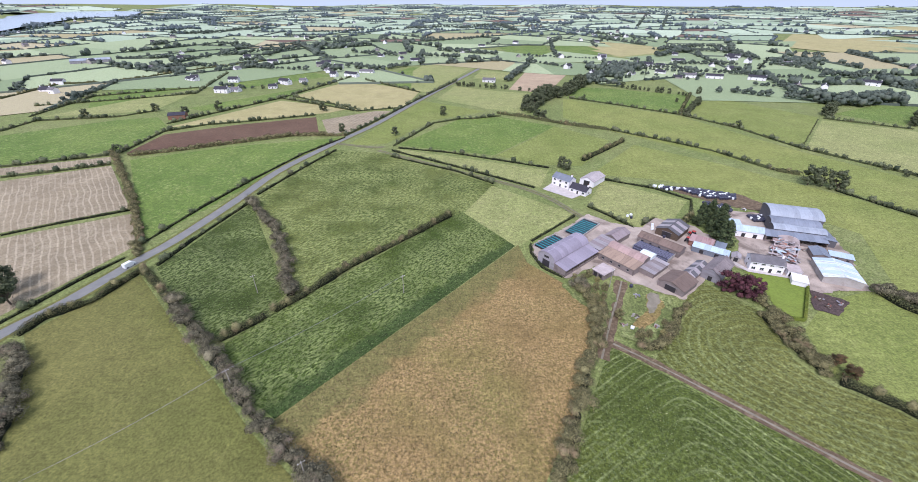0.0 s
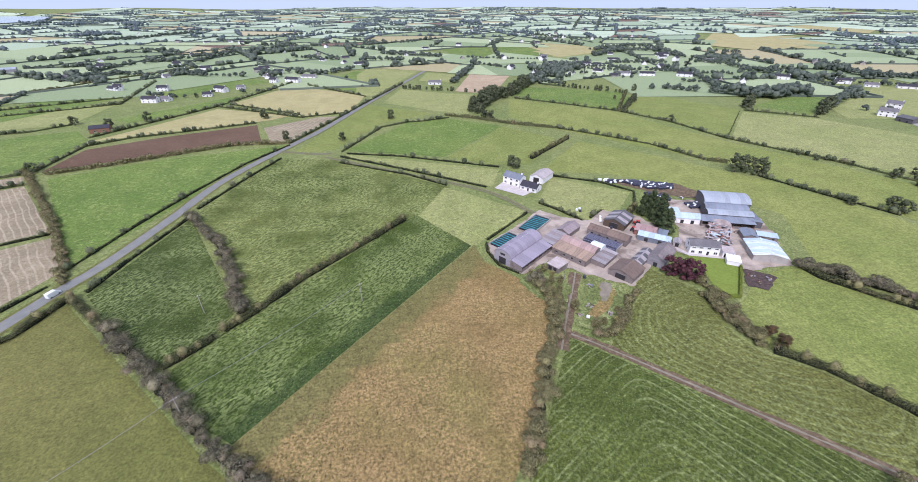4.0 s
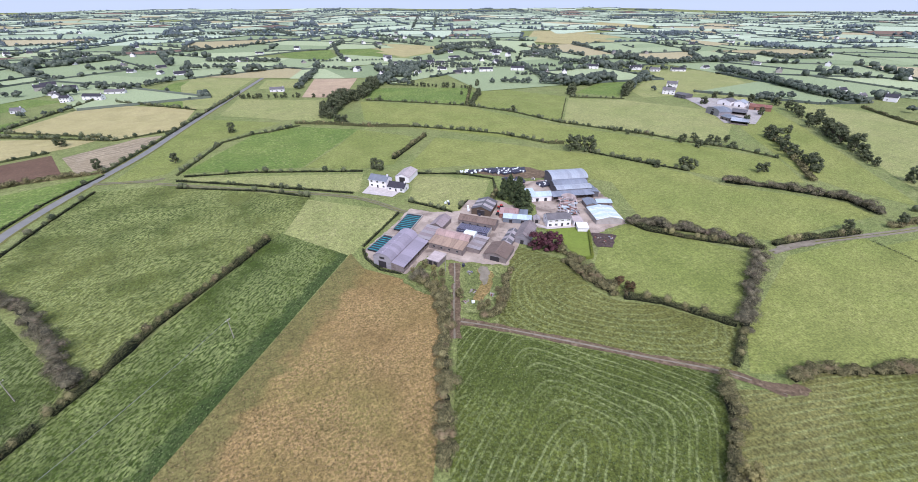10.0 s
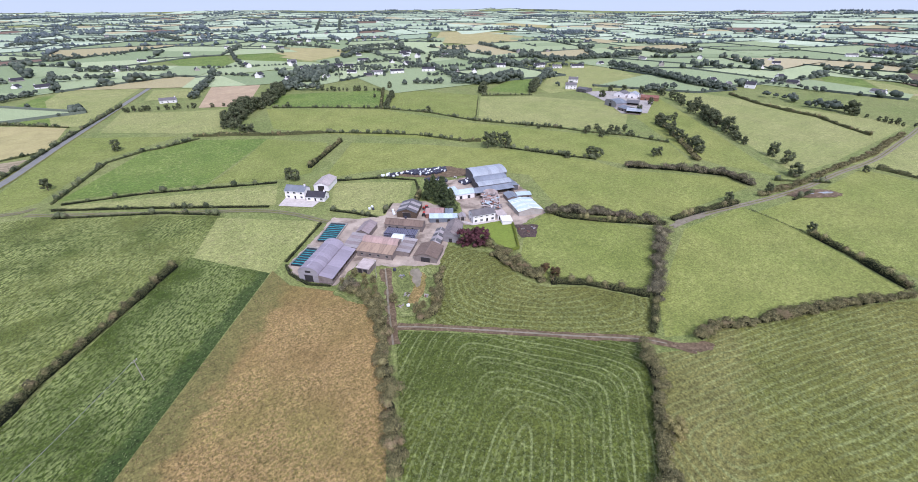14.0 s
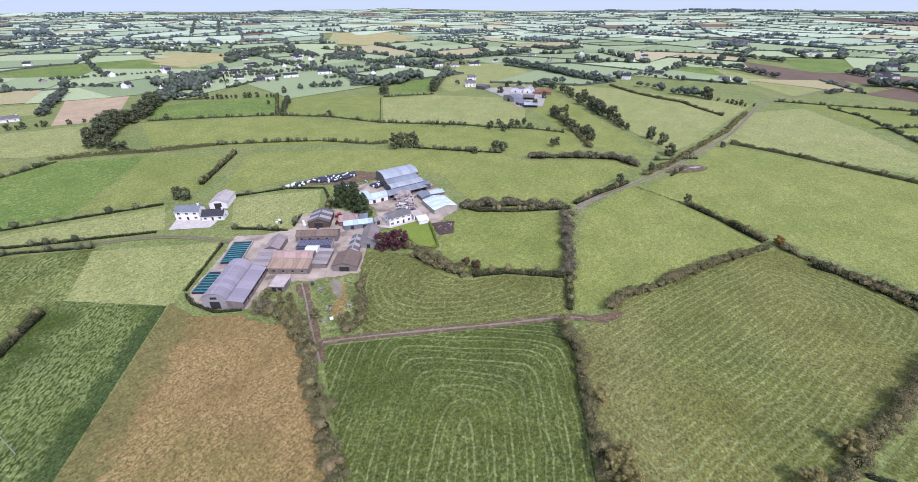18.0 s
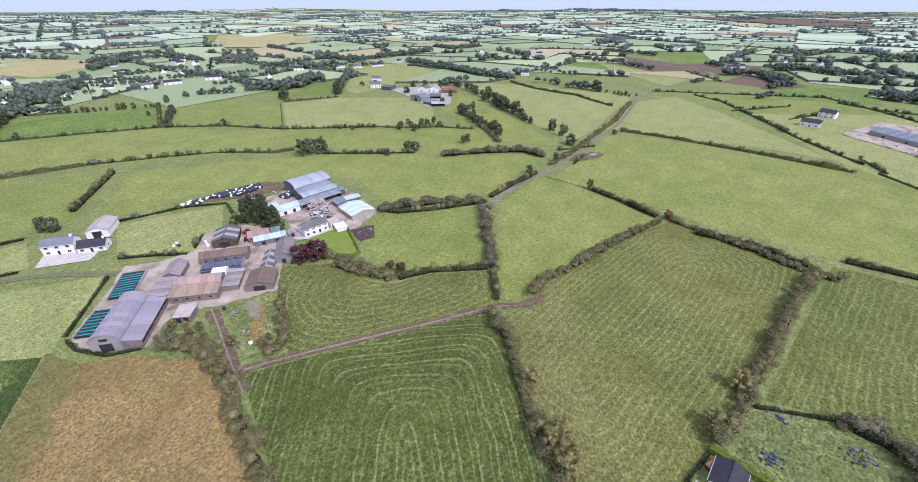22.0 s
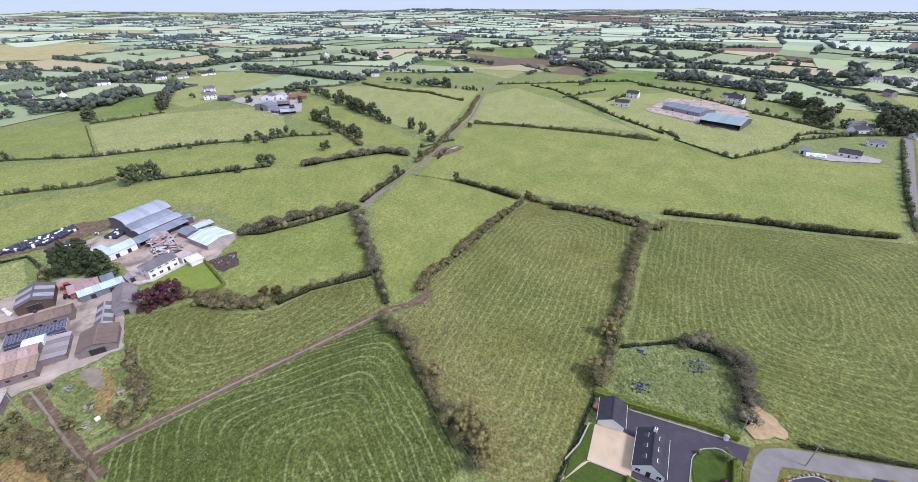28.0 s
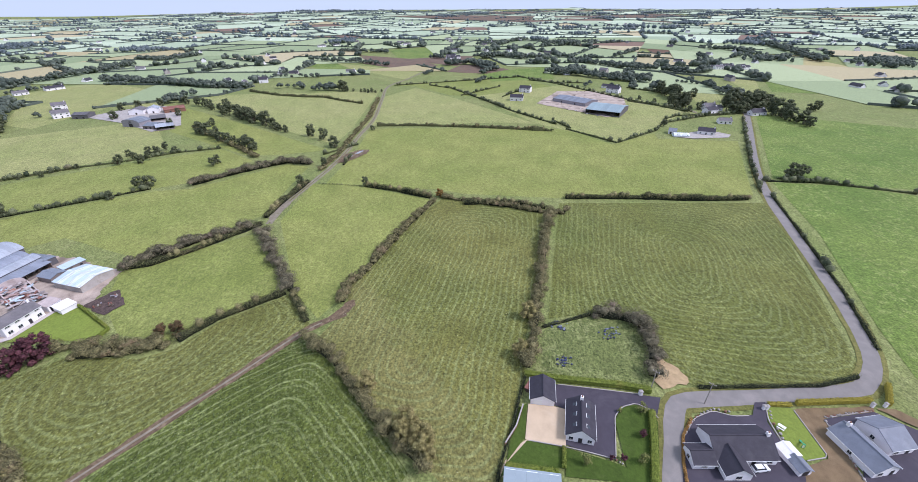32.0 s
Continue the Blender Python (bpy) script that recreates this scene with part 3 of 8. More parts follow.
def plant_trees():
    """Each spot takes one of a few grown models, turned and sized."""
    used = {}
    spots = sorted(TREE_SPOTS, key=lambda s: math.hypot(s[0], s[1]))
    rest = spots[300:]
    clumps, radii = [], []
    for x, y, size, kind in rest:
        h = size * 1.25
        g = hill(x, y)
        for q in range(7):
            a = q * 1.05 + x
            clumps.append((x + math.cos(a) * h * 0.28 * (q > 0), y + math.sin(a) * h * 0.28 * (q > 0), g + h * (0.68 if q == 0 else random.uniform(0.3, 0.6))))
            q = random.uniform(0.17, 0.29)
            radii.append((h * q * random.uniform(0.8, 1.2), h * q * random.uniform(0.8, 1.2), h * q * random.uniform(0.7, 1.05)))
    wood = tagged(lumps("woodland", clumps, radii, "leaf_wood"), "dark green woods and tree belts beyond the fields, slightly hazed in colour", "trees", kind="stuff")
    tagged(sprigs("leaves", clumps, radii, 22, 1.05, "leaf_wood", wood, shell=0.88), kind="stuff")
    for i, (x, y, size, kind) in enumerate(spots[:300]):
        v = i % (4 if kind == "broad" else 2)
        wide = random.uniform(0.85, 1.15)
        size = size * 1.35
        m = pose(x, y, hill(x, y) - 0.1, 0, 0, random.uniform(0, 360)) @ Matrix.Diagonal((size / 10 * wide, size / 10 * wide, size / 10, 1))
        if (kind, v) not in used:
            ob = used[kind, v] = tree_model(kind, v)
            tagged(ob, *TREE_LABEL[kind])
            ob.matrix_basis = m
        else:
            src = used[kind, v]
            ob = thing("tree", m, TREE_LABEL[kind][0], TREE_LABEL[kind][1])
            for ch in src.children:
                c = new(ch.name.split(".")[0], ch.data)
                c.parent = ob


def inside(x, y, poly):
    odd = False
    for i in range(len(poly)):
        (ax, ay), (bx, by) = poly[i - 1], poly[i]
        if (ay > y) != (by > y) and x < ax + (y - ay) / (by - ay) * (bx - ax):
            odd = not odd
    return odd


LOUGH = [(-1264, 1220), (-2180, 2174), (-2559, 2872), (-2603, 3422), (-2120, 3144), (-1717, 2456), (-1774, 2187), (-1606, 1820), (-1465, 1556)]
def hill(x, y):
    """The lie of the distant land: level near by, low swells and ridges far off."""
    if y > 0 and x < 0 and inside(x, y, LOUGH):
        return 0.0
    r = math.hypot(x, y)
    f = max(0.0, (r - 1400) / 3600)
    swell = noise.noise((x / 900, y / 900, 1.7)) * 22 + noise.noise((x / 2300, y / 2300, 4.0)) * 34
    return f * (swell + 30) + max(0.0, (r - 3600) / 1300) ** 2 * 12


TUFTED, HAND = [], []
FIELDS, WAYS = [0], [0]
ROWS_EDGE = {"rows_a": (1, 2), "rows_b": (6, 7), "rows_c": (4, 5), "rows_d": (8, 0)}


def field(outline, mat, level=1):
    """A field: a slightly raised sheet of sward over the open ground, inside its hedges."""
    if mat in ROWS_EDGE:
        i, j = ROWS_EDGE[mat]
        (ax, ay), (bx, by) = outline[i], outline[j]
        ang = math.atan2(by - ay, bx - ax)
        cs, sn = math.cos(ang), math.sin(ang)
        pu = [x * cs + y * sn for x, y in outline]
        pv = [-x * sn + y * cs for x, y in outline]
        cu, cv, hx, hy = (max(pu) + min(pu)) / 2, (max(pv) + min(pv)) / 2, (max(pu) - min(pu)) / 2, (max(pv) - min(pv)) / 2
        if mat == "rows_a":  # the mower's last loop lies off the field's middle
            ex, ey = 57.5, 44.4
            cu, cv, hx, hy = ex * cs + ey * sn - (26.0 if cs > 0 else -26.0), -ex * sn + ey * cs, 58.0, 30.0
        rows = (cu * cs - cv * sn, cu * sn + cv * cs, ang, hx, hy, {"rows_a": 6.0, "rows_b": 16.0, "rows_d": 12.0}.get(mat, 6.0), {"rows_a": 4.8}.get(mat, 2.5), {"rows_a": 0.66, "rows_b": 0.40, "rows_c": 0.45, "rows_d": 0.36}[mat])
        tone = {"rows_a": ((0.063, 0.082, 0.015), (0.083, 0.099, 0.019)), "rows_b": ((0.098, 0.106, 0.024), (0.117, 0.118, 0.030)),
                "rows_c": ((0.106, 0.114, 0.026), (0.133, 0.130, 0.033)), "rows_d": ((0.092, 0.106, 0.023), (0.114, 0.120, 0.029))}[mat]
        dry = (88.0, 12.5, 0.437, -0.9, 16.0, (0.178, 0.158, 0.060), 0.45) if mat == "rows_c" else None  # trampled ground along the ditch
        grass(mat, *tone, (0.222, 0.252, 0.100), 0.32, 0.50, 0.55, grow=0.8, sharp=0.09, rows=rows, edge=dry)
    FIELDS[0] += 1
    z = 0.03 + 0.0012 * FIELDS[0] + (0.05 if level > 1 else 0)
    bm = bmesh.new()
    HAND.append(outline)
    f = bm.faces.new([bm.verts.new((x, y, z + hill(x, y))) for x, y in outline])
    bm.normal_update()
    if f.normal.z < 0:
        f.normal_flip()
    bmesh.ops.triangulate(bm, faces=[f])
    if math.hypot(sum(p[0] for p in outline) / len(outline), sum(p[1] for p in outline) / len(outline)) < 330 and mat in ("brown_grass", "rough", "mottled", "mottled_dark", "mottled_light", "rows_a"):
        TUFTED.append((outline, "tuft_brown" if mat == "brown_grass" else "tuft_pale" if mat in ("mottled", "mottled_light", "mottled_dark", "rough", "rows_a") else "tuft_green"))
    words = {"stubble_far": "pale tan harvested stubble field", "stubble": "pale harvested stubble field with straw lines", "plough": "bare brown ploughed field", "straw": "straw-yellow field of cut crop",
             "brown_grass": "brown sprayed-off grass field", "bog": "brown heathery bog land", "olive": "olive green grazed pasture",
             "rough": "rough grass paddock with weeds and rushes"}
    label = words.get(mat, "striped mown silage field of green grass" if mat in ROWS_EDGE else "mottled green grass field" if "mottled" in mat else "green grazed pasture")
    return tagged(part("field", bm, mat), label, "field", kind="structure")


def ribbon(path, w, z, name, mat, step=6.0):
    """A strip of even width along a line smoothed at its bends."""
    pts = [Vector((*p, 0)) for p in path]
    fine = []
    for i in range(len(pts) - 1):
        p0, p1, p2, p3 = pts[max(i - 1, 0)], pts[i], pts[i + 1], pts[min(i + 2, len(pts) - 1)]
        k = max(2, int((p2 - p1).length / step))
        for j in range(k):
            t = j / k
            fine.append(0.5 * (2 * p1 + (p2 - p0) * t + (2 * p0 - 5 * p1 + 4 * p2 - p3) * t * t + (3 * p1 - p0 - 3 * p2 + p3) * t ** 3))
    fine.append(pts[-1])
    verts, faces = [], []
    for i, p in enumerate(fine):
        d = (fine[min(i + 1, len(fine) - 1)] - fine[max(i - 1, 0)]).normalized()
        a = w / 2 * (1 + (0.38 if mat == "mud" else 0.10) * noise.noise((p.x * 0.22, p.y * 0.22, 0)))
        e = z + hill(p.x, p.y)
        verts += [(p.x - d.y * a, p.y + d.x * a, e), (p.x + d.y * a, p.y - d.x * a, e)]
        if i:
            faces.append((2 * i - 1, 2 * i - 2, 2 * i, 2 * i + 1)[::-1])
    return raw(name, verts, faces, mat), fine


ROAD_WORDS = {"asphalt": "narrow grey asphalt country road", "lane_asphalt": "narrow worn asphalt lane", "lane": "stony farm lane with grass down its middle",
              "mud": "muddy brown tractor track with wheel ruts", "gravel_track": "pale gravel farm track between hedges", "gravel_pink": "narrow pale gravel garden path"}


def road(path, w, kind):
    WAYS[0] += 0.004
    if kind in ("asphalt", "lane_asphalt"):
        v, _ = ribbon(path, w + 3.0, 0.12 + WAYS[0], "verge", "olive")
        tagged(v, "grassy road verge", "verge", kind="structure")
    ob, fine = ribbon(path, w, 0.16 + WAYS[0], "road", kind, 2.0 if kind == "mud" else 6.0)
    tagged(ob, ROAD_WORDS[kind], "road", kind="structure")
    if kind in ("gravel_track", "lane", "mud"):
        verts, faces = [], []
        for i, p in enumerate(fine):
            d = (fine[min(i + 1, len(fine) - 1)] - fine[max(i - 1, 0)]).normalized()
            wide = 0.35 + 0.22 * noise.noise((p.x * 0.3, p.y * 0.3, 4.0))
            for s in (-wide, wide):
                verts.append((p.x - d.y * s, p.y + d.x * s, 0.17 + WAYS[0]))
            if i:
                faces.append((2 * i - 2, 2 * i - 1, 2 * i + 1, 2 * i))
        raw("grass_strip", verts, faces, "gravel_track" if kind == "mud" else "olive", ob, "dry strip between the ruts" if kind == "mud" else "grass strip between the wheel tracks")


def grow_tufts():
    """Tussocks over the nearer fields, thinner with the distance."""
    spots = {}
    for outline, leaf in TUFTED:
        o = np.array(outline)
        lo, hi = o.min(0), o.max(0)
        count = int((hi[0] - lo[0]) * (hi[1] - lo[1]) * 1.0)
        p = lo + RNG.random((count, 2)) * (hi - lo)
        odd = np.zeros(count, bool)
        for i in range(len(o)):
            a, b = o[i - 1], o[i]
            cross = ((a[1] > p[:, 1]) != (b[1] > p[:, 1])) & (p[:, 0] < a[0] + (p[:, 1] - a[1]) / (b[1] - a[1] + 1e-9) * (b[0] - a[0]))
            odd ^= cross
        d = np.hypot(p[:, 0], p[:, 1])
        keep = odd & (RNG.random(count) < np.clip(1.25 - d / 260, 0.12, 0.9)) & (d < 380)
        spots.setdefault(leaf, []).append(p[keep])
    for leaf, groups in spots.items():
        p = np.concatenate(groups)
        c = np.column_stack([p, np.full(len(p), 0.12)])
        ob = sprigs("grass_tufts", c, np.full((len(p), 3), 0.16), 3, 0.34, leaf, shell=0.1)
        tagged(ob, "tufts and tussocks of meadow grass", "grass", kind="stuff")


# ---- plan: fields, ways, hedges, trees ----
# fields
field([(-149.2, 105.0), (-132.6, 140.3), (-86.9, 97.6), (-55.0, 68.2), (-32.6, 50.6), (-120.9, 50.4), (-127.9, 75.2), (-135.9, 92.4)], 'olive', 1)
field([(-129.1, 145.5), (-116.6, 210.1), (-67.5, 128.7), (-71.0, 114.9), (-81.3, 101.6), (-96.8, 111.7)], 'mottled', 1)
field([(-117.3, 219.6), (-93.0, 304.1), (-54.1, 296.3), (-9.6, 262.9), (23.7, 235.2), (1.9, 199.7), (-4.4, 195.5), (-23.8, 172.5), (-64.5, 126.9), (-81.0, 158.9)], 'mottled_light', 1)
field([(20.1, 236.0), (62.2, 197.4), (25.2, 161.7), (1.1, 195.0)], 'pale', 1)
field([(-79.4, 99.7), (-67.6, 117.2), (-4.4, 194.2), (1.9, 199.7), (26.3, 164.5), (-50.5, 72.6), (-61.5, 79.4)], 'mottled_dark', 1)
field([(27.8, 165.6), (-50.5, 72.6), (-50.8, 67.4), (-29.6, 49.3), (9.9, 39.9), (20.7, 54.8), (42.3, 92.1), (51.8, 124.2), (29.9, 150.5)], 'brown_grass', 1)
field([(50.3, 100.3), (114.2, 42.4), (93.7, 28.2), (75.2, 16.4), (60.2, 7.0), (12.8, 40.3), (24.0, 52.6)], 'rows_a', 1)
field([(99.0, 137.3), (111.7, 117.7), (107.8, 94.3), (111.4, 84.8), (123.7, 75.3), (137.9, 53.3), (118.7, 42.2), (61.7, 92.4), (80.6, 117.7)], 'rows_b', 1)
field([(140.6, 124.5), (163.6, 130.8), (190.9, 84.5), (142.6, 56.8), (126.7, 77.1), (115.5, 86.3), (120.8, 108.2)], 'pasture_b', 1)
field([(204.6, 74.6), (255.7, 67.6), (245.3, 32.6), (221.2, -7.9), (136.6, 31.2), (121.5, 39.8), (138.0, 51.5)], 'pasture_a', 1)
field([(124.3, 30.4), (140.9, 30.2), (182.4, 11.2), (222.3, -13.0), (197.7, -67.0), (131.9, -44.9), (90.1, -30.1), (52.0, -13.2), (51.8, -5.1), (64.3, 5.3), (77.1, 16.0), (89.2, 23.4), (99.2, 30.5), (110.1, 39.1)], 'rows_c', 1)
field([(207.9, -79.2), (193.5, -195.8), (75.4, -132.4), (72.8, -115.2), (77.2, -77.3), (92.1, -73.3), (104.6, -76.7), (112.9, -60.6), (111.6, -43.5)], 'rows_d', 1)
field([(105.8, -39.7), (112.2, -60.3), (106.3, -75.4), (80.5, -67.1), (78.7, -63.4), (86.6, -34.2)], 'rough', 1)
field([(252.7, 59.8), (310.2, 48.3), (385.1, 41.8), (385.3, 20.0), (366.4, -105.5), (362.9, -135.4), (310.9, -156.7), (337.4, -206.1), (321.6, -201.1), (306.4, -261.3), (241.3, -219.0), (204.3, -195.8), (209.5, -144.5), (214.1, -84.5), (228.2, -26.0), (236.9, -12.3), (245.9, 35.9)], 'pasture_a', 1)
field([(532.8, 37.8), (590.0, -2.3), (522.3, -44.8), (382.3, -114.8), (392.5, -79.0), (395.7, 54.0)], 'pale', 1)
field([(613.0, 26.5), (654.1, -163.5), (573.4, -187.3), (512.2, -106.8), (533.2, -45.6), (603.6, -2.3)], 'pasture_b', 1)
field([(522.5, -73.2), (582.0, -205.4), (474.7, -261.3), (409.6, -280.2), (363.8, -227.4), (316.8, -163.7), (382.3, -114.8)], 'pale', 1)
field([(580.0, 274.2), (572.4, 44.3), (384.9, 58.2), (341.4, 67.2), (378.3, 105.9), (510.2, 222.9)], 'pale', 1)
field([(510.0, 261.8), (457.0, 201.9), (326.6, 69.5), (318.5, 105.3), (321.3, 129.7), (401.0, 222.9)], 'pasture_a', 1)
field([(137.6, 318.5), (180.9, 277.6), (229.1, 219.0), (255.7, 164.1), (257.0, 141.8), (295.7, 92.6), (289.1, 76.8), (238.4, 83.2), (212.8, 85.8), (170.6, 124.1), (198.3, 176.8), (163.8, 222.0), (130.4, 245.7), (87.1, 255.8)], 'pasture_a', 1)
field([(215.4, 410.8), (258.2, 303.4), (312.2, 211.2), (340.2, 154.6), (307.2, 120.1), (267.3, 148.5), (250.8, 191.4), (221.2, 259.0), (190.2, 291.6), (136.5, 352.4), (99.9, 403.1), (119.3, 490.3)], 'pasture_a', 1)
field([(287.7, 511.0), (349.2, 407.2), (265.4, 312.1), (252.2, 374.2), (222.5, 423.8)], 'pasture_b', 1)
field([(345.0, 396.7), (397.1, 359.4), (450.5, 260.6), (340.0, 195.9), (312.9, 243.6), (267.7, 310.4)], 'pale', 1)
field([(376.1, 421.5), (509.5, 490.4), (542.0, 489.8), (404.9, 376.6)], 'lush', 1)
field([(630.8, 510.7), (725.8, 470.4), (611.8, 335.6), (506.7, 280.8), (523.7, 341.5), (428.7, 359.5), (447.4, 396.3)], 'pale', 1)
field([(155.3, 565.2), (270.7, 512.6), (225.4, 429.2), (174.5, 458.1), (123.7, 494.5)], 'lush', 1)
field([(0.3, 396.5), (40.3, 404.9), (85.8, 372.5), (63.6, 342.1), (25.5, 293.0), (-48.7, 316.3)], 'lush', 1)
field([(85.8, 372.5), (121.7, 329.8), (84.7, 271.0), (57.5, 272.9), (27.1, 291.9), (62.5, 337.5)], 'pasture_b', 1)
field([(-46.9, 306.6), (60.0, 262.3), (49.6, 233.1), (-50.8, 302.3)], 'pale', 1)
field([(90.1, 243.4), (130.4, 214.8), (109.9, 188.4), (91.5, 182.7), (72.4, 210.1)], 'pale', 1)
field([(-287.4, 240.6), (-238.5, 269.0), (-180.7, 203.7), (-224.9, 175.4)], 'stubble', 2)
field([(-219.5, 169.8), (-174.9, 196.6), (-150.4, 163.7), (-159.9, 132.1), (-166.4, 114.5), (-185.9, 121.1)], 'stubble', 2)
field([(-308.9, 262.9), (-251.5, 287.0), (-242.7, 274.8), (-296.8, 250.3)], 'stubble', 2)
field([(-233.8, 280.9), (-174.5, 312.0), (-98.8, 335.9), (-148.3, 167.9), (-179.0, 207.4)], 'lush', 1)
field([(-246.4, 294.8), (-248.0, 343.0), (-203.1, 372.8), (-138.2, 402.9), (-119.1, 347.6), (-180.1, 324.0)], 'plough', 2)
field([(-129.4, 392.0), (-86.0, 427.2), (-69.3, 427.4), (-93.0, 353.1), (-110.7, 344.2)], 'stubble', 2)
field([(-258.7, 364.5), (-199.1, 475.3), (-112.6, 439.7), (-131.4, 419.3), (-209.7, 387.0)], 'straw', 2)
field([(-192.6, 504.0), (-149.6, 603.1), (-48.3, 534.0), (-58.4, 445.6), (-104.8, 432.0)], 'straw', 2)
field([(-381.3, 338.4), (-321.1, 390.1), (-289.7, 401.4), (-262.3, 370.2), (-253.0, 304.2), (-315.3, 269.6)], 'lush', 1)
field([(-118.1, 608.2), (-81.9, 731.2), (36.6, 789.9), (4.7, 671.8), (-46.0, 523.2)], 'lush', 1)
field([(-282.3, 437.8), (-197.5, 551.2), (-193.7, 497.4), (-257.4, 425.3)], 'lush', 1)
field([(-401.4, 400.2), (-362.4, 495.3), (-317.9, 512.7), (-310.4, 424.8)], 'pale', 1)
field([(-404.9, 638.4), (-240.9, 685.0), (-184.0, 641.8), (-271.7, 550.2)], 'lush', 1)
field([(-88.4, 312.7), (-42.4, 477.1), (27.1, 428.4), (-24.6, 393.0), (-57.7, 320.4)], 'pasture_b', 1)
field([(-422.9, 494.6), (-420.6, 529.2), (-361.4, 590.9), (-330.9, 549.4), (-384.7, 436.7)], 'lush', 1)
field([(-25.8, 484.0), (-6.0, 569.8), (80.9, 501.1), (60.9, 417.7)], 'pale', 1)
field([(299.8, 1124.3), (321.4, 894.4), (426.2, 953.3), (484.0, 1208.2)], 'straw', 2)
field([(929.3, 1301.0), (1164.8, 1324.3), (1132.0, 1079.8), (855.8, 996.0)], 'straw', 2)
field([(759.6, 1094.6), (1051.0, 1214.2), (1101.0, 1083.8), (823.8, 930.4)], 'straw', 2)
field([(716.3, -110.8), (768.4, -240.7), (635.6, -210.9), (625.1, -114.4)], 'lush', 1)
field([(926.4, 1.5), (994.9, -148.2), (802.2, -81.9), (1089.7, 202.0)], 'bog', 2)
field([(808.6, -692.9), (864.8, -791.2), (639.8, -729.6), (588.4, -665.7), (727.0, -649.4)], 'straw', 2)
field([(389.9, -341.8), (320.1, -442.2), (199.2, -298.4), (227.4, -227.3)], 'lush', 1)
field([(221.1, -222.1), (210.5, -260.2), (191.6, -289.4), (90.4, -185.4), (71.5, -146.4), (93.7, -157.2), (157.2, -194.4)], 'lush', 1)
field([(3136.1, 225.9), (4362.2, -1980.3), (2499.4, -1628.3), (2297.6, -590.6)], 'bog', 2)
field([(1011.8, 170.2), (1003.5, 133.7), (946.8, 47.2), (880.4, -24.0), (814.6, -47.6), (746.7, -6.8), (826.2, 59.7), (937.0, 144.8)], 'bog', 2)
field([(735.9, -56.3), (817.2, -91.5), (813.0, -132.2), (743.4, -165.0), (702.4, -119.2), (721.8, -75.4)], 'bog', 2)
field([(1241.5, -639.4), (1201.6, -660.8), (913.7, -567.6), (888.1, -530.6), (1052.0, -569.7)], 'bog', 2)
field([(288.2, 989.4), (363.6, 1028.7), (396.9, 935.2), (314.7, 880.3)], 'straw', 2)
field([(813.9, 1169.0), (1113.0, 1390.4), (1112.6, 1216.0), (899.6, 1037.1), (810.0, 1031.8)], 'straw', 2)
field([(62.2, 543.7), (117.2, 738.3), (175.7, 698.9), (106.4, 520.3)], 'stubble_far', 2)
field([(46.6, 719.7), (54.9, 770.8), (102.0, 750.9), (90.0, 709.9)], 'stubble_far', 2)
field([(18.3, 625.2), (35.4, 700.8), (80.2, 680.4), (63.0, 615.0)], 'pale', 1)
field([(88.5, 1072.1), (206.9, 1094.8), (189.3, 919.6), (107.3, 893.8)], 'lush', 1)
field([(224.4, 1103.9), (327.4, 1135.7), (287.6, 875.1), (198.0, 886.4)], 'lush', 1)
field([(370.4, 1260.2), (476.3, 1237.2), (458.9, 1020.4), (333.9, 1048.0)], 'straw', 2)
field([(331.4, 1030.3), (448.6, 1004.4), (362.1, 849.7), (300.1, 872.3)], 'pale', 1)
field([(-73.1, 695.4), (-55.9, 786.5), (30.4, 752.0), (-38.4, 522.9), (-60.2, 532.3)], 'pale', 1)
field([(-25.1, 496.1), (-1.9, 555.0), (84.3, 519.0), (66.8, 431.8), (28.7, 438.3)], 'pale', 1)
field([(133.0, 487.9), (167.8, 559.0), (265.4, 483.8), (223.2, 413.4)], 'lush', 1)
field([(854.9, 1208.9), (1032.6, 1427.0), (1195.7, 1267.3), (906.0, 1045.3)], 'straw', 2)
field([(930.8, 1050.7), (1173.7, 1230.5), (1219.5, 1162.1), (964.3, 945.6)], 'straw', 2)
field([(1472.1, 1631.5), (1856.0, 1932.2), (1901.3, 1623.7), (1518.9, 1334.5)], 'straw', 2)
field([(1128.6, 54.5), (1169.5, -60.9), (1027.8, -77.4), (958.1, -59.5), (936.9, 25.1)], 'lush', 1)
field([(905.1, 206.9), (941.9, 174.1), (804.8, 110.9), (752.0, 149.1)], 'lush', 1)
field([(885.9, 145.3), (737.8, -15.7), (663.8, 11.5), (792.3, 105.1)], 'pale', 1)
field([(758.3, -634.3), (799.1, -723.0), (665.6, -666.3), (611.3, -616.3), (702.5, -602.7)], 'straw', 2)
field([(665.4, -562.2), (660.7, -569.6), (561.2, -570.2), (475.3, -491.2), (494.7, -445.3)], 'lush', 1)
field([(555.0, -355.2), (546.9, -398.8), (450.1, -350.8), (444.1, -315.7)], 'pale', 1)
field([(665.2, -491.6), (660.7, -543.8), (501.6, -436.5), (487.7, -407.6)], 'pale', 1)
field([(1274.3, -664.3), (1212.7, -666.5), (942.5, -587.0), (879.1, -545.0), (956.5, -532.3)], 'plough', 2)
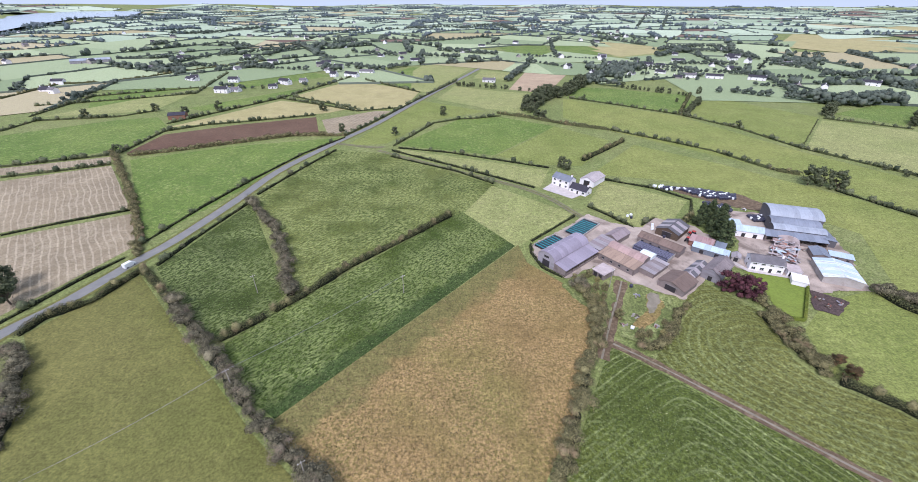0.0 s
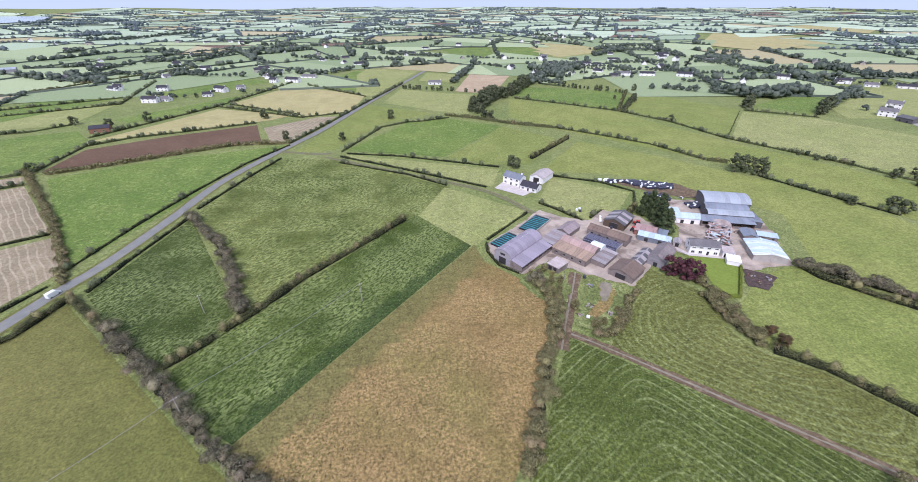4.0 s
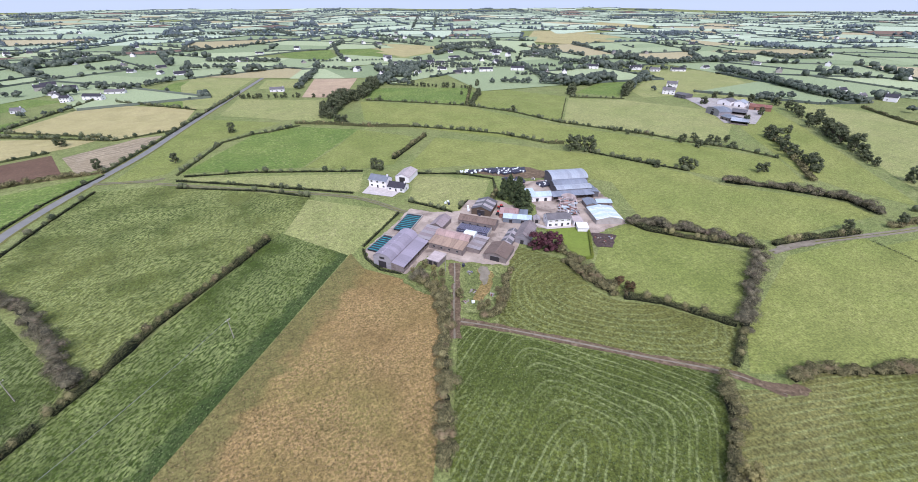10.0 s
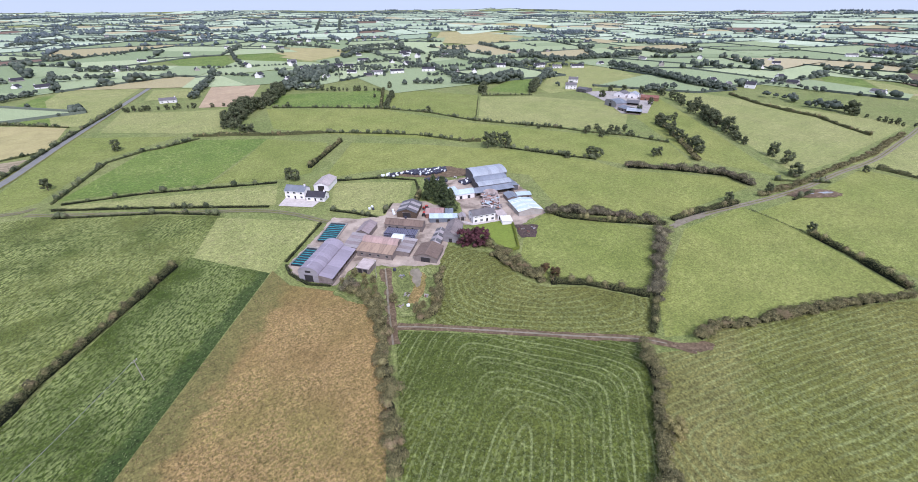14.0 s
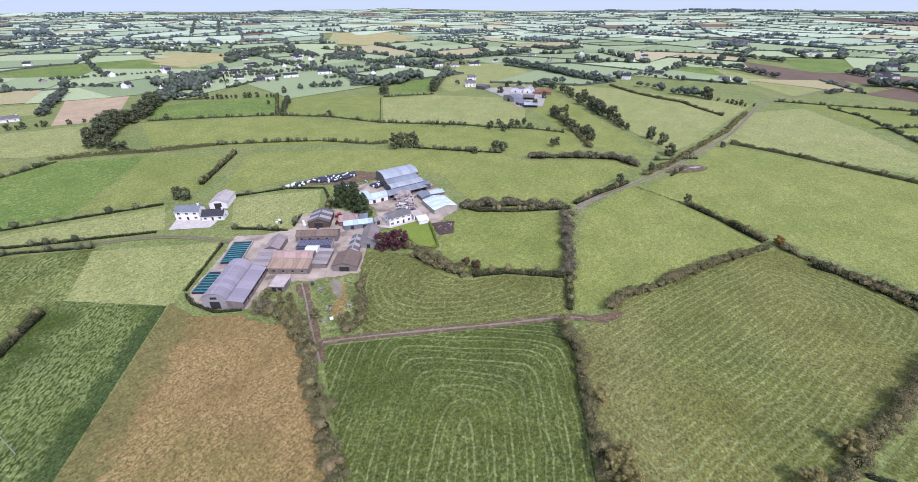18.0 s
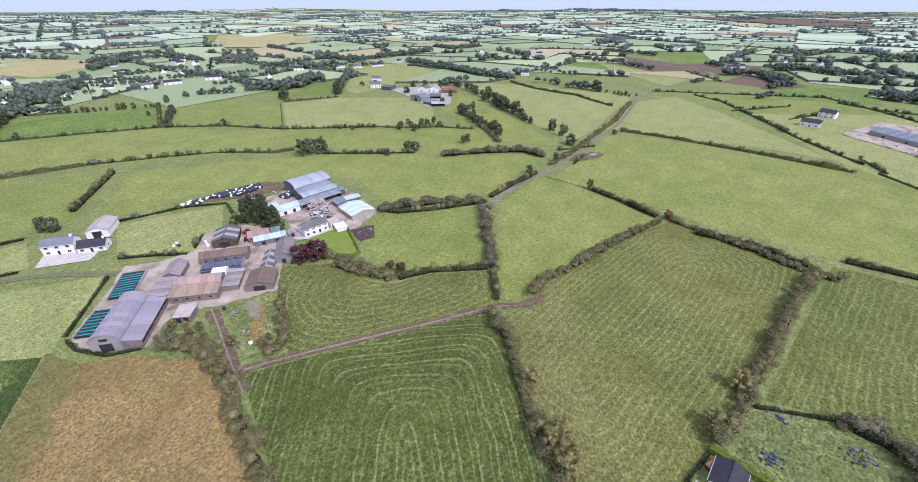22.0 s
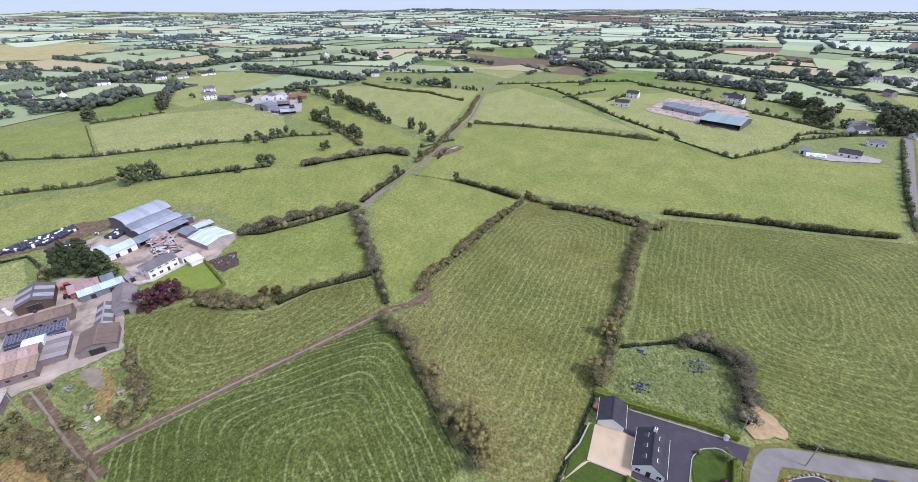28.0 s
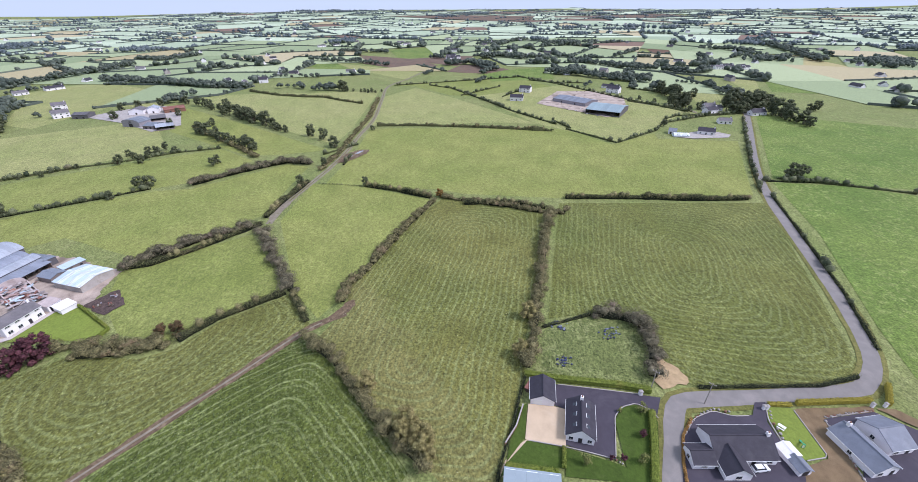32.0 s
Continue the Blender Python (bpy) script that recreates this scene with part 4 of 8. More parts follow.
# roads and tracks
road([(-158.8, 94.8), (-157.2, 104.9), (-148.7, 124.0), (-141.6, 149.9), (-135.1, 169.1), (-127.2, 211.5), (-119.5, 262.1), (-97.9, 323.1), (-76.9, 375.9), (-53.1, 453.8), (-18.7, 561.6), (64.9, 821.8)], 5.6, 'asphalt')
road([(-97.1, 320.1), (-65.2, 310.0), (-58.9, 313.0)], 4, 'lane')
road([(-61.4, 303.0), (-1.5, 260.5), (44.5, 227.0), (63.5, 196.5), (69.5, 187.3)], 3.6, 'lane')
road([(66.6, 136.9), (61.8, 126.9), (54.7, 113.2), (49.7, 102.6), (45.9, 94.6)], 4.8, 'mud')
road([(51.7, 101.5), (62.1, 92.8), (82.4, 73.9), (97.8, 59.2), (115.3, 43.0), (123.3, 30.0)], 3.3, 'mud')
road([(201.3, 79.6), (227.2, 76.5), (257.7, 68.3), (286.0, 60.9), (323.7, 53.9), (364.0, 49.2), (423.5, 40.6), (519.0, 37.7), (605.3, 33.9), (668.7, 7.3), (776.7, -32.7)], 3.6, 'gravel_track')
road([(527.2, -422.4), (391.1, -333.2), (254.4, -236.1), (202.3, -203.7), (163.3, -184.1), (111.9, -159.4), (89.1, -146.7), (78.2, -138.4), (72.2, -130.0), (70.3, -122.3), (71.3, -95.2), (72.4, -72.5)], 5.0, 'lane_asphalt')
road([(71.1, -95.1), (72.8, -74.5), (70.0, -68.0), (59.9, -61.7), (46.3, -53.7)], 5.0, 'lane_asphalt')
road([(490.0, -245.6), (457.4, -252.9), (431.1, -275.4), (414.3, -288.6), (402.9, -286.1)], 3.2, 'gravel_track')
# hedges
hedge([(-150.4, 104.1), (-149.2, 113.0), (-138.9, 123.0), (-133.7, 143.7)], 'mid')
hedge([(-129.9, 146.8), (-126.7, 169.1), (-117.6, 212.4)], 'low')
hedge([(-118.0, 221.2), (-105.3, 266.6), (-93.0, 304.1)], 'low')
hedge([(-164.4, 104.1), (-159.6, 121.2), (-154.7, 137.3), (-148.0, 153.7)], 'low')
hedge([(-148.9, 164.7), (-140.8, 206.2), (-131.1, 243.5), (-114.7, 295.8), (-93.9, 335.9)], 'low')
hedge([(-95.1, 340.9), (-71.2, 408.2), (-43.6, 492.7), (-3.8, 605.2)], 'low')
hedge([(-147.0, 98.7), (-134.9, 87.7), (-125.8, 75.2), (-117.1, 61.6)], 'thick')
hedge([(-133.7, 143.7), (-124.7, 136.2), (-110.0, 123.1)], 'mid')
hedge([(-110.0, 123.1), (-96.8, 111.7), (-84.5, 100.2), (-72.5, 87.9), (-61.5, 77.4), (-52.2, 69.1), (-43.3, 61.8), (-30.3, 51.9)], 'thick')
hedge([(-117.3, 211.6), (-103.3, 193.6), (-91.0, 177.9), (-77.9, 154.0), (-67.7, 132.5), (-64.6, 125.8)], 'thick')
hedge([(-81.3, 101.6), (-71.8, 111.8), (-70.0, 114.9)], 'mid')
hedge([(-68.1, 117.2), (-60.0, 126.9), (-46.4, 147.2), (-23.8, 172.5), (-4.4, 195.5)], 'mid')
hedge([(-255.0, 294.7), (-217.7, 250.9), (-180.6, 207.4), (-156.1, 174.6), (-142.9, 153.7)], 'bushy')
hedge([(-239.8, 288.3), (-213.0, 300.4), (-177.9, 319.4), (-139.0, 340.5), (-95.1, 340.9)], 'bushy')
hedge([(-222.2, 172.6), (-204.4, 185.2), (-177.8, 200.8)], 'low')
hedge([(-293.0, 246.4), (-271.1, 255.7), (-240.1, 271.3)], 'low')
hedge([(-311.0, 265.1), (-282.2, 278.1), (-254.3, 290.8)], 'low')
hedge([(-250.7, 294.7), (-253.4, 351.6), (-229.3, 372.5), (-206.8, 380.8), (-140.2, 409.8)], 'low')
hedge([(-265.9, 376.1), (-203.6, 487.6), (-156.1, 632.0)], 'low')
hedge([(-203.6, 487.6), (-103.8, 427.0), (-58.1, 442.9)], 'low')
hedge([(-193.7, 497.4), (-105.9, 437.1)], 'low')
hedge([(-130.3, 608.0), (-47.4, 523.1)], 'low')
hedge([(-392.8, 350.4), (-393.6, 385.2), (-328.9, 401.0), (-307.5, 424.8)], 'low')
hedge([(-412.5, 400.1), (-422.9, 494.6), (-330.9, 549.4)], 'low')
hedge([(-445.8, 444.0), (-362.8, 485.7), (-314.4, 512.7), (-350.0, 666.1)], 'low')
hedge([(-515.0, 477.6), (-524.2, 567.0), (-463.7, 589.4), (-418.7, 694.0), (-350.8, 798.0)], 'mid')
hedge([(-47.0, 308.7), (-7.2, 298.1), (61.3, 266.4)], 'low')
hedge([(83.1, 250.8), (118.4, 232.2), (133.0, 215.4), (122.8, 194.7)], 'low')
hedge([(-50.8, 302.3), (-9.1, 273.7), (46.1, 232.6)], 'low')
hedge([(-50.2, 289.4), (-1.6, 259.6), (22.0, 238.3)], 'low')
hedge([(71.2, 207.1), (80.0, 195.3), (87.9, 182.7)], 'low')
hedge([(37.7, 418.1), (64.0, 404.0), (97.5, 377.8), (133.7, 359.1)], 'mid')
hedge([(133.7, 359.1), (169.6, 326.4), (191.9, 303.6), (212.2, 263.3)], 'low')
hedge([(212.2, 263.3), (224.1, 254.9)], 'mid')
hedge([(226.8, 229.7), (247.6, 188.7), (260.0, 167.2)], 'low')
hedge([(262.0, 145.1), (281.6, 123.0), (300.0, 94.5), (293.9, 75.5)], 'thick')
hedge([(87.4, 280.7), (103.8, 297.7), (131.9, 326.8)], 'mid')
hedge([(-51.3, 312.9), (-23.6, 381.5), (0.3, 396.5), (12.7, 397.3), (40.9, 408.9)], 'low')
hedge([(126.4, 492.6), (173.3, 455.3), (218.2, 415.9), (247.6, 367.5), (263.9, 310.3), (285.3, 276.0), (308.1, 239.6), (316.8, 214.7)], 'low')
hedge([(316.8, 214.7), (334.4, 186.7), (341.7, 155.4)], 'low')
hedge([(262.4, 308.6), (342.7, 398.4)], 'fence')
hedge([(349.7, 402.3), (402.5, 364.5)], 'low')
hedge([(219.6, 418.5), (278.1, 517.9)], 'mid')
hedge([(598.7, 214.9), (564.9, 171.5), (547.6, 134.1), (542.0, 109.0), (519.8, 86.3), (497.1, 58.5)], 'mid')
hedge([(409.5, 203.6), (376.6, 174.3), (336.6, 139.0), (314.2, 119.6)], 'bushy')
hedge([(208.3, 83.4), (229.6, 78.9), (258.4, 70.8)], 'mid')
hedge([(279.3, 67.1), (317.3, 58.7), (364.9, 54.0), (433.2, 44.6), (522.5, 42.7)], 'bushy')
hedge([(288.5, 52.8), (312.5, 49.2)], 'low')
hedge([(395.4, 36.2), (390.8, -3.7), (374.6, -67.5), (355.8, -121.4)], 'mid')
hedge([(394.0, -132.9), (362.4, -140.3)], 'low')
hedge([(608.8, -23.0), (579.1, -51.5), (505.6, -79.3), (437.4, -102.7), (377.2, -131.8)], 'low')
hedge([(528.5, -58.4), (582.9, -117.3)], 'low')
hedge([(247.1, 32.9), (238.4, 15.4), (224.1, -6.9)], 'mid')
hedge([(255.4, 64.4), (247.1, 32.9)], 'fence')
hedge([(224.5, -14.1), (215.9, -29.1), (208.3, -46.4), (197.7, -64.5), (194.2, -78.8)], 'bushy')
hedge([(219.1, -8.1), (182.4, 11.2), (152.3, 24.0), (140.3, 31.2), (129.3, 32.2)], 'bushy')
hedge([(196.5, 82.8), (174.9, 71.5), (154.5, 60.9), (137.5, 52.3)], 'thick')
hedge([(137.5, 52.3), (119.9, 43.4)], 'mid')
hedge([(163.6, 130.8), (173.9, 122.0), (188.1, 107.3), (198.8, 86.4)], 'thick')
hedge([(110.9, 117.0), (110.8, 100.0), (113.5, 87.8)], 'bushy')
hedge([(114.8, 85.8), (125.5, 76.4), (138.8, 55.1)], 'mid')
hedge([(110.7, 41.0), (99.2, 30.5), (89.2, 23.4), (77.1, 16.0), (67.9, 8.7), (60.2, 2.6)], 'tall')
hedge([(52.5, 120.8), (46.0, 103.3), (39.4, 88.4), (34.0, 76.0), (27.5, 62.2), (24.0, 53.9)], 'tall')
hedge([(197.8, -71.7), (173.9, -61.4), (150.8, -53.6), (128.2, -44.9), (111.4, -39.5), (97.5, -34.0), (89.0, -29.9)], 'tall')
hedge([(86.7, -29.1), (79.3, -25.5), (70.0, -21.4), (60.3, -16.3), (52.0, -12.9)], 'low')
hedge([(213.3, -24.7), (212.1, -47.7), (202.0, -69.7)], 'mid')
hedge([(214.1, -84.5), (210.6, -112.7), (206.5, -139.1)], 'mid')
hedge([(206.5, -138.4), (204.4, -145.6)], 'mid')
hedge([(204.4, -144.9), (201.1, -168.0), (199.3, -189.0)], 'mid')
hedge([(112.2, -60.3), (106.3, -75.4), (94.6, -74.3), (80.5, -67.3)], 'thick')
hedge([(107.3, -40.1), (112.2, -60.3)], 'low')
hedge([(227.2, -229.2), (211.3, -261.0), (193.9, -292.0)], 'low')
hedge([(76.4, -78.6), (72.8, -115.2), (74.5, -129.5)], 'low')
hedge([(202.1, -205.7), (162.9, -187.5), (113.3, -163.3), (83.7, -146.3)], 'low')
hedge([(380.5, -320.8), (254.8, -232.9), (206.8, -202.8)], 'low')
hedge([(628.3, -170.2), (599.8, -203.1), (591.0, -247.6)], 'low')
hedge([(549.6, -281.8), (500.0, -314.0)], 'low')
hedge([(468.7, -244.4), (416.6, -284.3)], 'low')
hedge([(381.4, -239.5), (394.0, -260.0), (394.1, -276.3), (394.4, -311.8)], 'low')
hedge([(315.3, -163.1), (345.8, -212.9), (373.4, -235.2)], 'low')
hedge([(361.1, -134.8), (313.8, -162.5)], 'low')
hedge([(367.6, -229.4), (387.9, -283.2), (394.6, -328.1)], 'low')
hedge([(665.0, -161.6), (582.0, -205.4), (474.6, -248.4), (409.6, -280.2)], 'low')
hedge([(613.0, 26.5), (659.5, -164.8)], 'low')
hedge([(573.3, -156.6), (512.2, -106.8)], 'low')
hedge([(314.4, 71.8), (338.2, 47.1)], 'low')
hedge([(223.8, -218.0), (219.9, -236.6), (216.2, -255.6)], 'low')
hedge([(116.8, 128.2), (115.0, 112.6), (114.4, 99.2), (116.3, 91.5)], 'bushy')
hedge([(47.8, 131.9), (51.0, 122.5), (48.6, 109.2), (46.3, 99.5)], 'tall')
hedge([(85.7, 121.7), (74.6, 108.1), (66.1, 98.9), (60.1, 100.3)], 'bushy')
hedge([(43.2, 139.1), (35.9, 146.3), (32.8, 158.0), (33.6, 166.0)], 'low')
hedge([(61.5, 195.4), (34.3, 168.5)], 'low')
hedge([(46.6, 135.1), (50.7, 129.8)], 'thick')
hedge([(165.2, 129.6), (166.8, 120.9), (177.4, 106.8), (191.8, 92.7), (201.6, 82.7)], 'mid')
hedge([(122.8, 194.7), (114.0, 185.4)], 'mid')
hedge([(103.0, 193.3), (92.6, 184.7)], 'low')
# rows of trees
tree_row([(-474.3, 679.8), (-464.5, 710.7), (-445.5, 741.9), (-390.3, 720.4), (-340.4, 722.3), (-292.6, 704.8), (-235.0, 695.2)], 6.66667, 8, 'broad', 1)
tree_row([(-215.6, 699.5), (-186.3, 678.8)], 10, 5, 'broad', 1)
tree_row([(-182.4, 723.1), (-137.6, 696.6), (-104.8, 723.1), (-80.7, 756.3)], 7.5, 8, 'broad', 1)
tree_row([(-488.8, 769.6), (-488.8, 814.6), (-474.0, 859.3), (-442.4, 904.0), (-402.6, 953.9), (-372.4, 1040.3), (-307.5, 1058.9)], 7.5, 9, 'broad', 1)
tree_row([(-385.2, 784.8), (-373.2, 818.2), (-373.7, 924.4), (-372.4, 1040.3)], 7.5, 9, 'broad', 1)
tree_row([(-220.1, 938.0), (-171.8, 901.2), (-124.0, 884.8)], 7.5, 7, 'broad', 1)
tree_row([(-714.9, 1061.6), (-708.0, 1113.6)], 8.33333, 8, 'broad', 2)
tree_row([(-872.3, 1389.1), (-767.4, 1389.7), (-747.2, 1477.7), (-687.5, 1649.5)], 8.33333, 10, 'broad', 2)
tree_row([(-478.9, 1491.4), (-370.1, 1482.4), (-279.1, 1590.5), (-156.4, 1654.4)], 7.5, 11, 'broad', 1)
tree_row([(-521.4, 1357.6), (-446.1, 1320.7)], 6.66667, 9, 'broad', 1)
tree_row([(-345.3, 1180.0), (-302.2, 1191.2)], 6.66667, 9, 'broad', 1)
tree_row([(-309.5, 554.8), (-263.1, 539.4), (-244.8, 546.5), (-231.7, 570.0)], 5.83333, 8, 'broad', 1)
tree_row([(-200.4, 560.0), (-162.5, 578.6)], 5.83333, 7, 'broad', 1)
tree_row([(71.0, 425.2), (99.8, 488.2), (117.4, 499.0), (134.8, 518.7), (169.8, 584.3), (230.1, 664.6)], 9.56522, 6.8, 'broad', 2)
tree_row([(71.0, 425.2), (80.8, 396.6)], 7.82609, 6, 'broad', 1)
tree_row([(65.4, 539.5), (102.3, 531.1)], 4.34783, 6, 'broad', 1)
tree_row([(64.6, 598.2), (78.4, 637.6), (114.5, 748.1)], 6.95652, 6.8, 'broad', 1)
tree_row([(124.6, 812.1), (181.7, 717.8)], 4.34783, 5.1, 'broad', 1)
tree_row([(121.9, 890.5), (158.8, 869.8), (180.6, 877.4)], 5.21739, 6.8, 'broad', 1)
tree_row([(178.1, 865.4), (274.9, 843.8)], 3.47826, 6.8, 'broad', 1)
tree_row([(246.2, 1245.0), (204.1, 990.7), (186.1, 855.5)], 6.08696, 8.5, 'broad', 1)
tree_row([(-50.2, 973.1), (-19.6, 952.6), (73.1, 901.4)], 7.82609, 7.6, 'broad', 2)
tree_row([(-86.1, 859.5), (-28.2, 864.7), (-1.1, 840.4)], 7.82609, 7.6, 'broad', 1)
tree_row([(-4.8, 567.6), (59.7, 544.2)], 4.34783, 4.2, 'broad', 1)
tree_row([(-87.2, 1172.4), (-34.1, 1229.3), (44.1, 1249.5)], 6.08696, 11, 'broad', 1)
tree_row([(285.5, 758.3), (312.1, 752.3)], 6.95652, 6.8, 'broad', 1)
tree_row([(389.5, 875.0), (446.5, 936.9), (528.3, 974.9), (577.8, 935.2)], 7.82609, 8.5, 'broad', 2)
tree_row([(287.0, 518.6), (290.2, 517.9)], 7.82609, 6, 'broad', 1)
tree_row([(219.2, 408.3), (270.0, 479.5)], 5.21739, 5.1, 'broad', 1)
tree_row([(316.0, 1051.9), (341.3, 1184.6), (476.3, 1237.2)], 5.21739, 10.2, 'broad', 1)
tree_row([(-146.9, 1627.6), (-59.9, 1739.4), (18.8, 1655.1), (148.7, 1848.5), (183.0, 1557.3)], 8.69565, 12.8, 'broad', 2)
tree_row([(666.7, 1740.4), (1071.3, 2680.8)], 6.95652, 11.9, 'broad', 1)
tree_row([(755.5, 1721.8), (1103.7, 2491.6)], 6.95652, 11.9, 'broad', 1)
tree_row([(387.9, 486.5), (401.5, 464.0), (431.5, 455.2), (495.6, 479.2)], 11.3043, 6.8, 'broad', 2)
tree_row([(309.8, 530.0), (329.7, 528.5), (350.1, 513.8), (364.7, 503.3), (385.0, 488.6)], 6.95652, 6.8, 'broad', 1)
tree_row([(358.7, 411.2), (380.6, 431.7)], 7.82609, 6, 'broad', 1)
tree_row([(405.2, 371.8), (459.7, 409.8), (551.3, 470.6)], 8.69565, 6, 'broad', 1)
tree_row([(162.4, 588.4), (181.9, 585.8), (195.7, 575.9), (211.4, 553.2)], 9.56522, 6.8, 'broad', 1)
tree_row([(211.4, 553.2), (233.1, 537.6), (273.8, 501.7)], 4.34783, 5.1, 'broad', 1)
tree_row([(431.8, 987.4), (511.4, 1042.6), (592.0, 1070.0), (565.7, 925.1), (549.4, 834.9)], 7.82609, 9.3, 'broad', 2)
tree_row([(690.1, 953.3), (721.3, 888.4)], 8.69565, 7.6, 'broad', 1)
tree_row([(523.1, 642.8), (557.7, 640.2), (605.5, 629.0), (577.6, 560.9)], 8.69565, 8.5, 'broad', 1)
tree_row([(430.7, 1458.8), (490.9, 1295.8), (600.6, 1271.7)], 6.95652, 12.8, 'broad', 1)
tree_row([(716.3, 466.9), (702.8, 422.2), (677.7, 371.3), (655.3, 326.0), (630.5, 270.6), (619.1, 226.3)], 8.69565, 6, 'broad', 2)
tree_row([(719.1, 693.1), (686.9, 616.8), (693.8, 569.4), (757.4, 553.5), (826.9, 536.1), (927.6, 531.1)], 9.56522, 8.5, 'broad', 2)
tree_row([(1012.4, 572.9), (980.6, 506.0), (1080.6, 472.7)], 7.82609, 7.6, 'broad', 2)
tree_row([(537.0, 288.8), (531.5, 262.6), (501.0, 229.5), (467.8, 197.6), (423.4, 152.6), (396.1, 129.3)], 8.69565, 11, 'broad', 1)
tree_row([(396.1, 129.3), (377.8, 108.7)], 4.34783, 6.8, 'broad', 1)
tree_row([(373.0, 178.8), (350.5, 147.4), (328.9, 124.0)], 6.95652, 11.9, 'broad', 1)
tree_row([(285.2, 270.3), (308.4, 237.5)], 3.04348, 11, 'broad', 1)
tree_row([(314.2, 221.4), (335.9, 183.0)], 3.47826, 10.2, 'broad', 1)
tree_row([(611.0, 182.9), (623.0, 165.8), (603.5, 143.5)], 7.27273, 10.2, 'broad', 1)
tree_row([(588.9, 133.3), (592.9, 112.8), (581.4, 86.9)], 8.18182, 6.1, 'broad', 1)
tree_row([(581.4, 86.9), (562.0, 51.4), (562.6, 38.8)], 4.54545, 5.4, 'broad', 1)
tree_row([(728.1, 221.3), (715.0, 193.1), (707.1, 160.6), (707.7, 139.0)], 5.45455, 10.2, 'broad', 1)
tree_row([(943.6, 207.1), (893.3, 146.8), (882.3, 103.9), (850.9, 69.3), (822.7, 38.4)], 8.18182, 6.8, 'broad', 1)
tree_row([(1107.3, 172.3), (1086.9, 115.1), (1049.9, 52.9)], 7.27273, 6.8, 'broad', 2)
tree_row([(808.7, -64.2), (826.8, -90.3), (807.4, -115.4), (750.4, -126.5), (733.0, -142.6)], 10, 6.8, 'broad', 2)
tree_row([(943.8, -38.9), (910.3, -64.7)], 8.18182, 6.1, 'broad', 1)
tree_row([(938.3, -127.9), (931.6, -161.8)], 8.18182, 6.1, 'broad', 1)
tree_row([(704.4, -16.5), (728.4, -35.1)], 6.36364, 4.8, 'broad', 1)
tree_row([(614.2, -88.8), (642.2, -107.8)], 6.36364, 5.4, 'broad', 1)
tree_row([(1307.9, 26.9), (1384.9, -31.4), (1357.8, -97.7), (1336.6, -161.9)], 3.63636, 8.8, 'broad', 1)
tree_row([(900.6, -143.1), (921.8, -182.2), (879.9, -223.5), (860.2, -272.0)], 10, 6.8, 'broad', 2)
tree_row([(688.9, -107.7), (773.6, -146.0)], 6.36364, 5.4, 'broad', 1)
tree_row([(1203.0, -181.4), (1239.5, -254.6), (1364.4, -353.4)], 8.18182, 8.2, 'broad', 2)
tree_row([(676.6, -217.8), (664.7, -251.9), (620.4, -282.4), (590.7, -313.8), (581.4, -329.2)], 10, 6.1, 'broad', 2)
tree_row([(841.4, -304.0), (773.6, -333.0), (715.4, -362.0), (689.4, -400.1)], 9.09091, 6.1, 'broad', 2)
tree_row([(546.5, -314.4), (500.8, -305.1), (474.0, -304.3), (427.5, -292.8)], 10, 6.8, 'broad', 1)
tree_row([(427.4, -275.2), (427.6, -297.8)], 8.18182, 6.1, 'broad', 1)
tree_row([(689.4, -407.8), (653.4, -417.6), (642.3, -440.0), (665.2, -480.4)], 9.09091, 6.1, 'broad', 2)
tree_row([(581.6, -368.9), (563.7, -384.3), (555.2, -401.2)], 5.45455, 4.1, 'broad', 1)
tree_row([(546.9, -395.7), (501.3, -380.3), (481.0, -377.6)], 8.18182, 6.1, 'broad', 1)
tree_row([(398.0, -317.2), (393.5, -330.3), (407.8, -355.1), (417.8, -377.4)], 11.8182, 6.8, 'broad', 2)
tree_row([(389.2, -357.0), (372.0, -356.5), (352.3, -354.9), (334.4, -355.5)], 10, 6.8, 'broad', 1)
tree_row([(878.9, -593.2), (805.9, -569.3)], 7.27273, 6.1, 'broad', 1)
tree_row([(879.4, -409.4), (990.3, -517.5)], 7.27273, 6.8, 'broad', 1)
tree_row([(989.4, -690.0), (965.0, -726.5), (878.6, -713.3)], 9.09091, 8.2, 'broad', 2)
tree_row([(1128.4, -909.4), (1013.8, -871.0), (878.4, -808.9), (743.6, -738.0)], 10, 9.5, 'broad', 2)
tree_row([(1510.2, -789.9), (1454.8, -871.5)], 7.27273, 9.5, 'broad', 1)
tree_row([(398.7, -404.3), (389.7, -412.5)], 7.27273, 6.8, 'broad', 1)
tree_row([(276.6, 758.9), (347.8, 715.3), (430.7, 655.2), (507.8, 623.8)], 5, 7, 'broad', 1)
tree_row([(229.8, 731.3), (297.5, 716.1), (336.3, 688.8), (429.5, 686.3)], 5, 7, 'broad', 1)
tree_row([(563.5, 559.0), (600.5, 540.2), (680.1, 498.9)], 5.83333, 7, 'broad', 1)
tree_row([(371.6, 774.9), (479.3, 769.8)], 5.83333, 8, 'broad', 2)
tree_row([(199.5, 708.6), (246.3, 690.9), (296.3, 638.6), (334.9, 610.8)], 4.16667, 9, 'broad', 1)
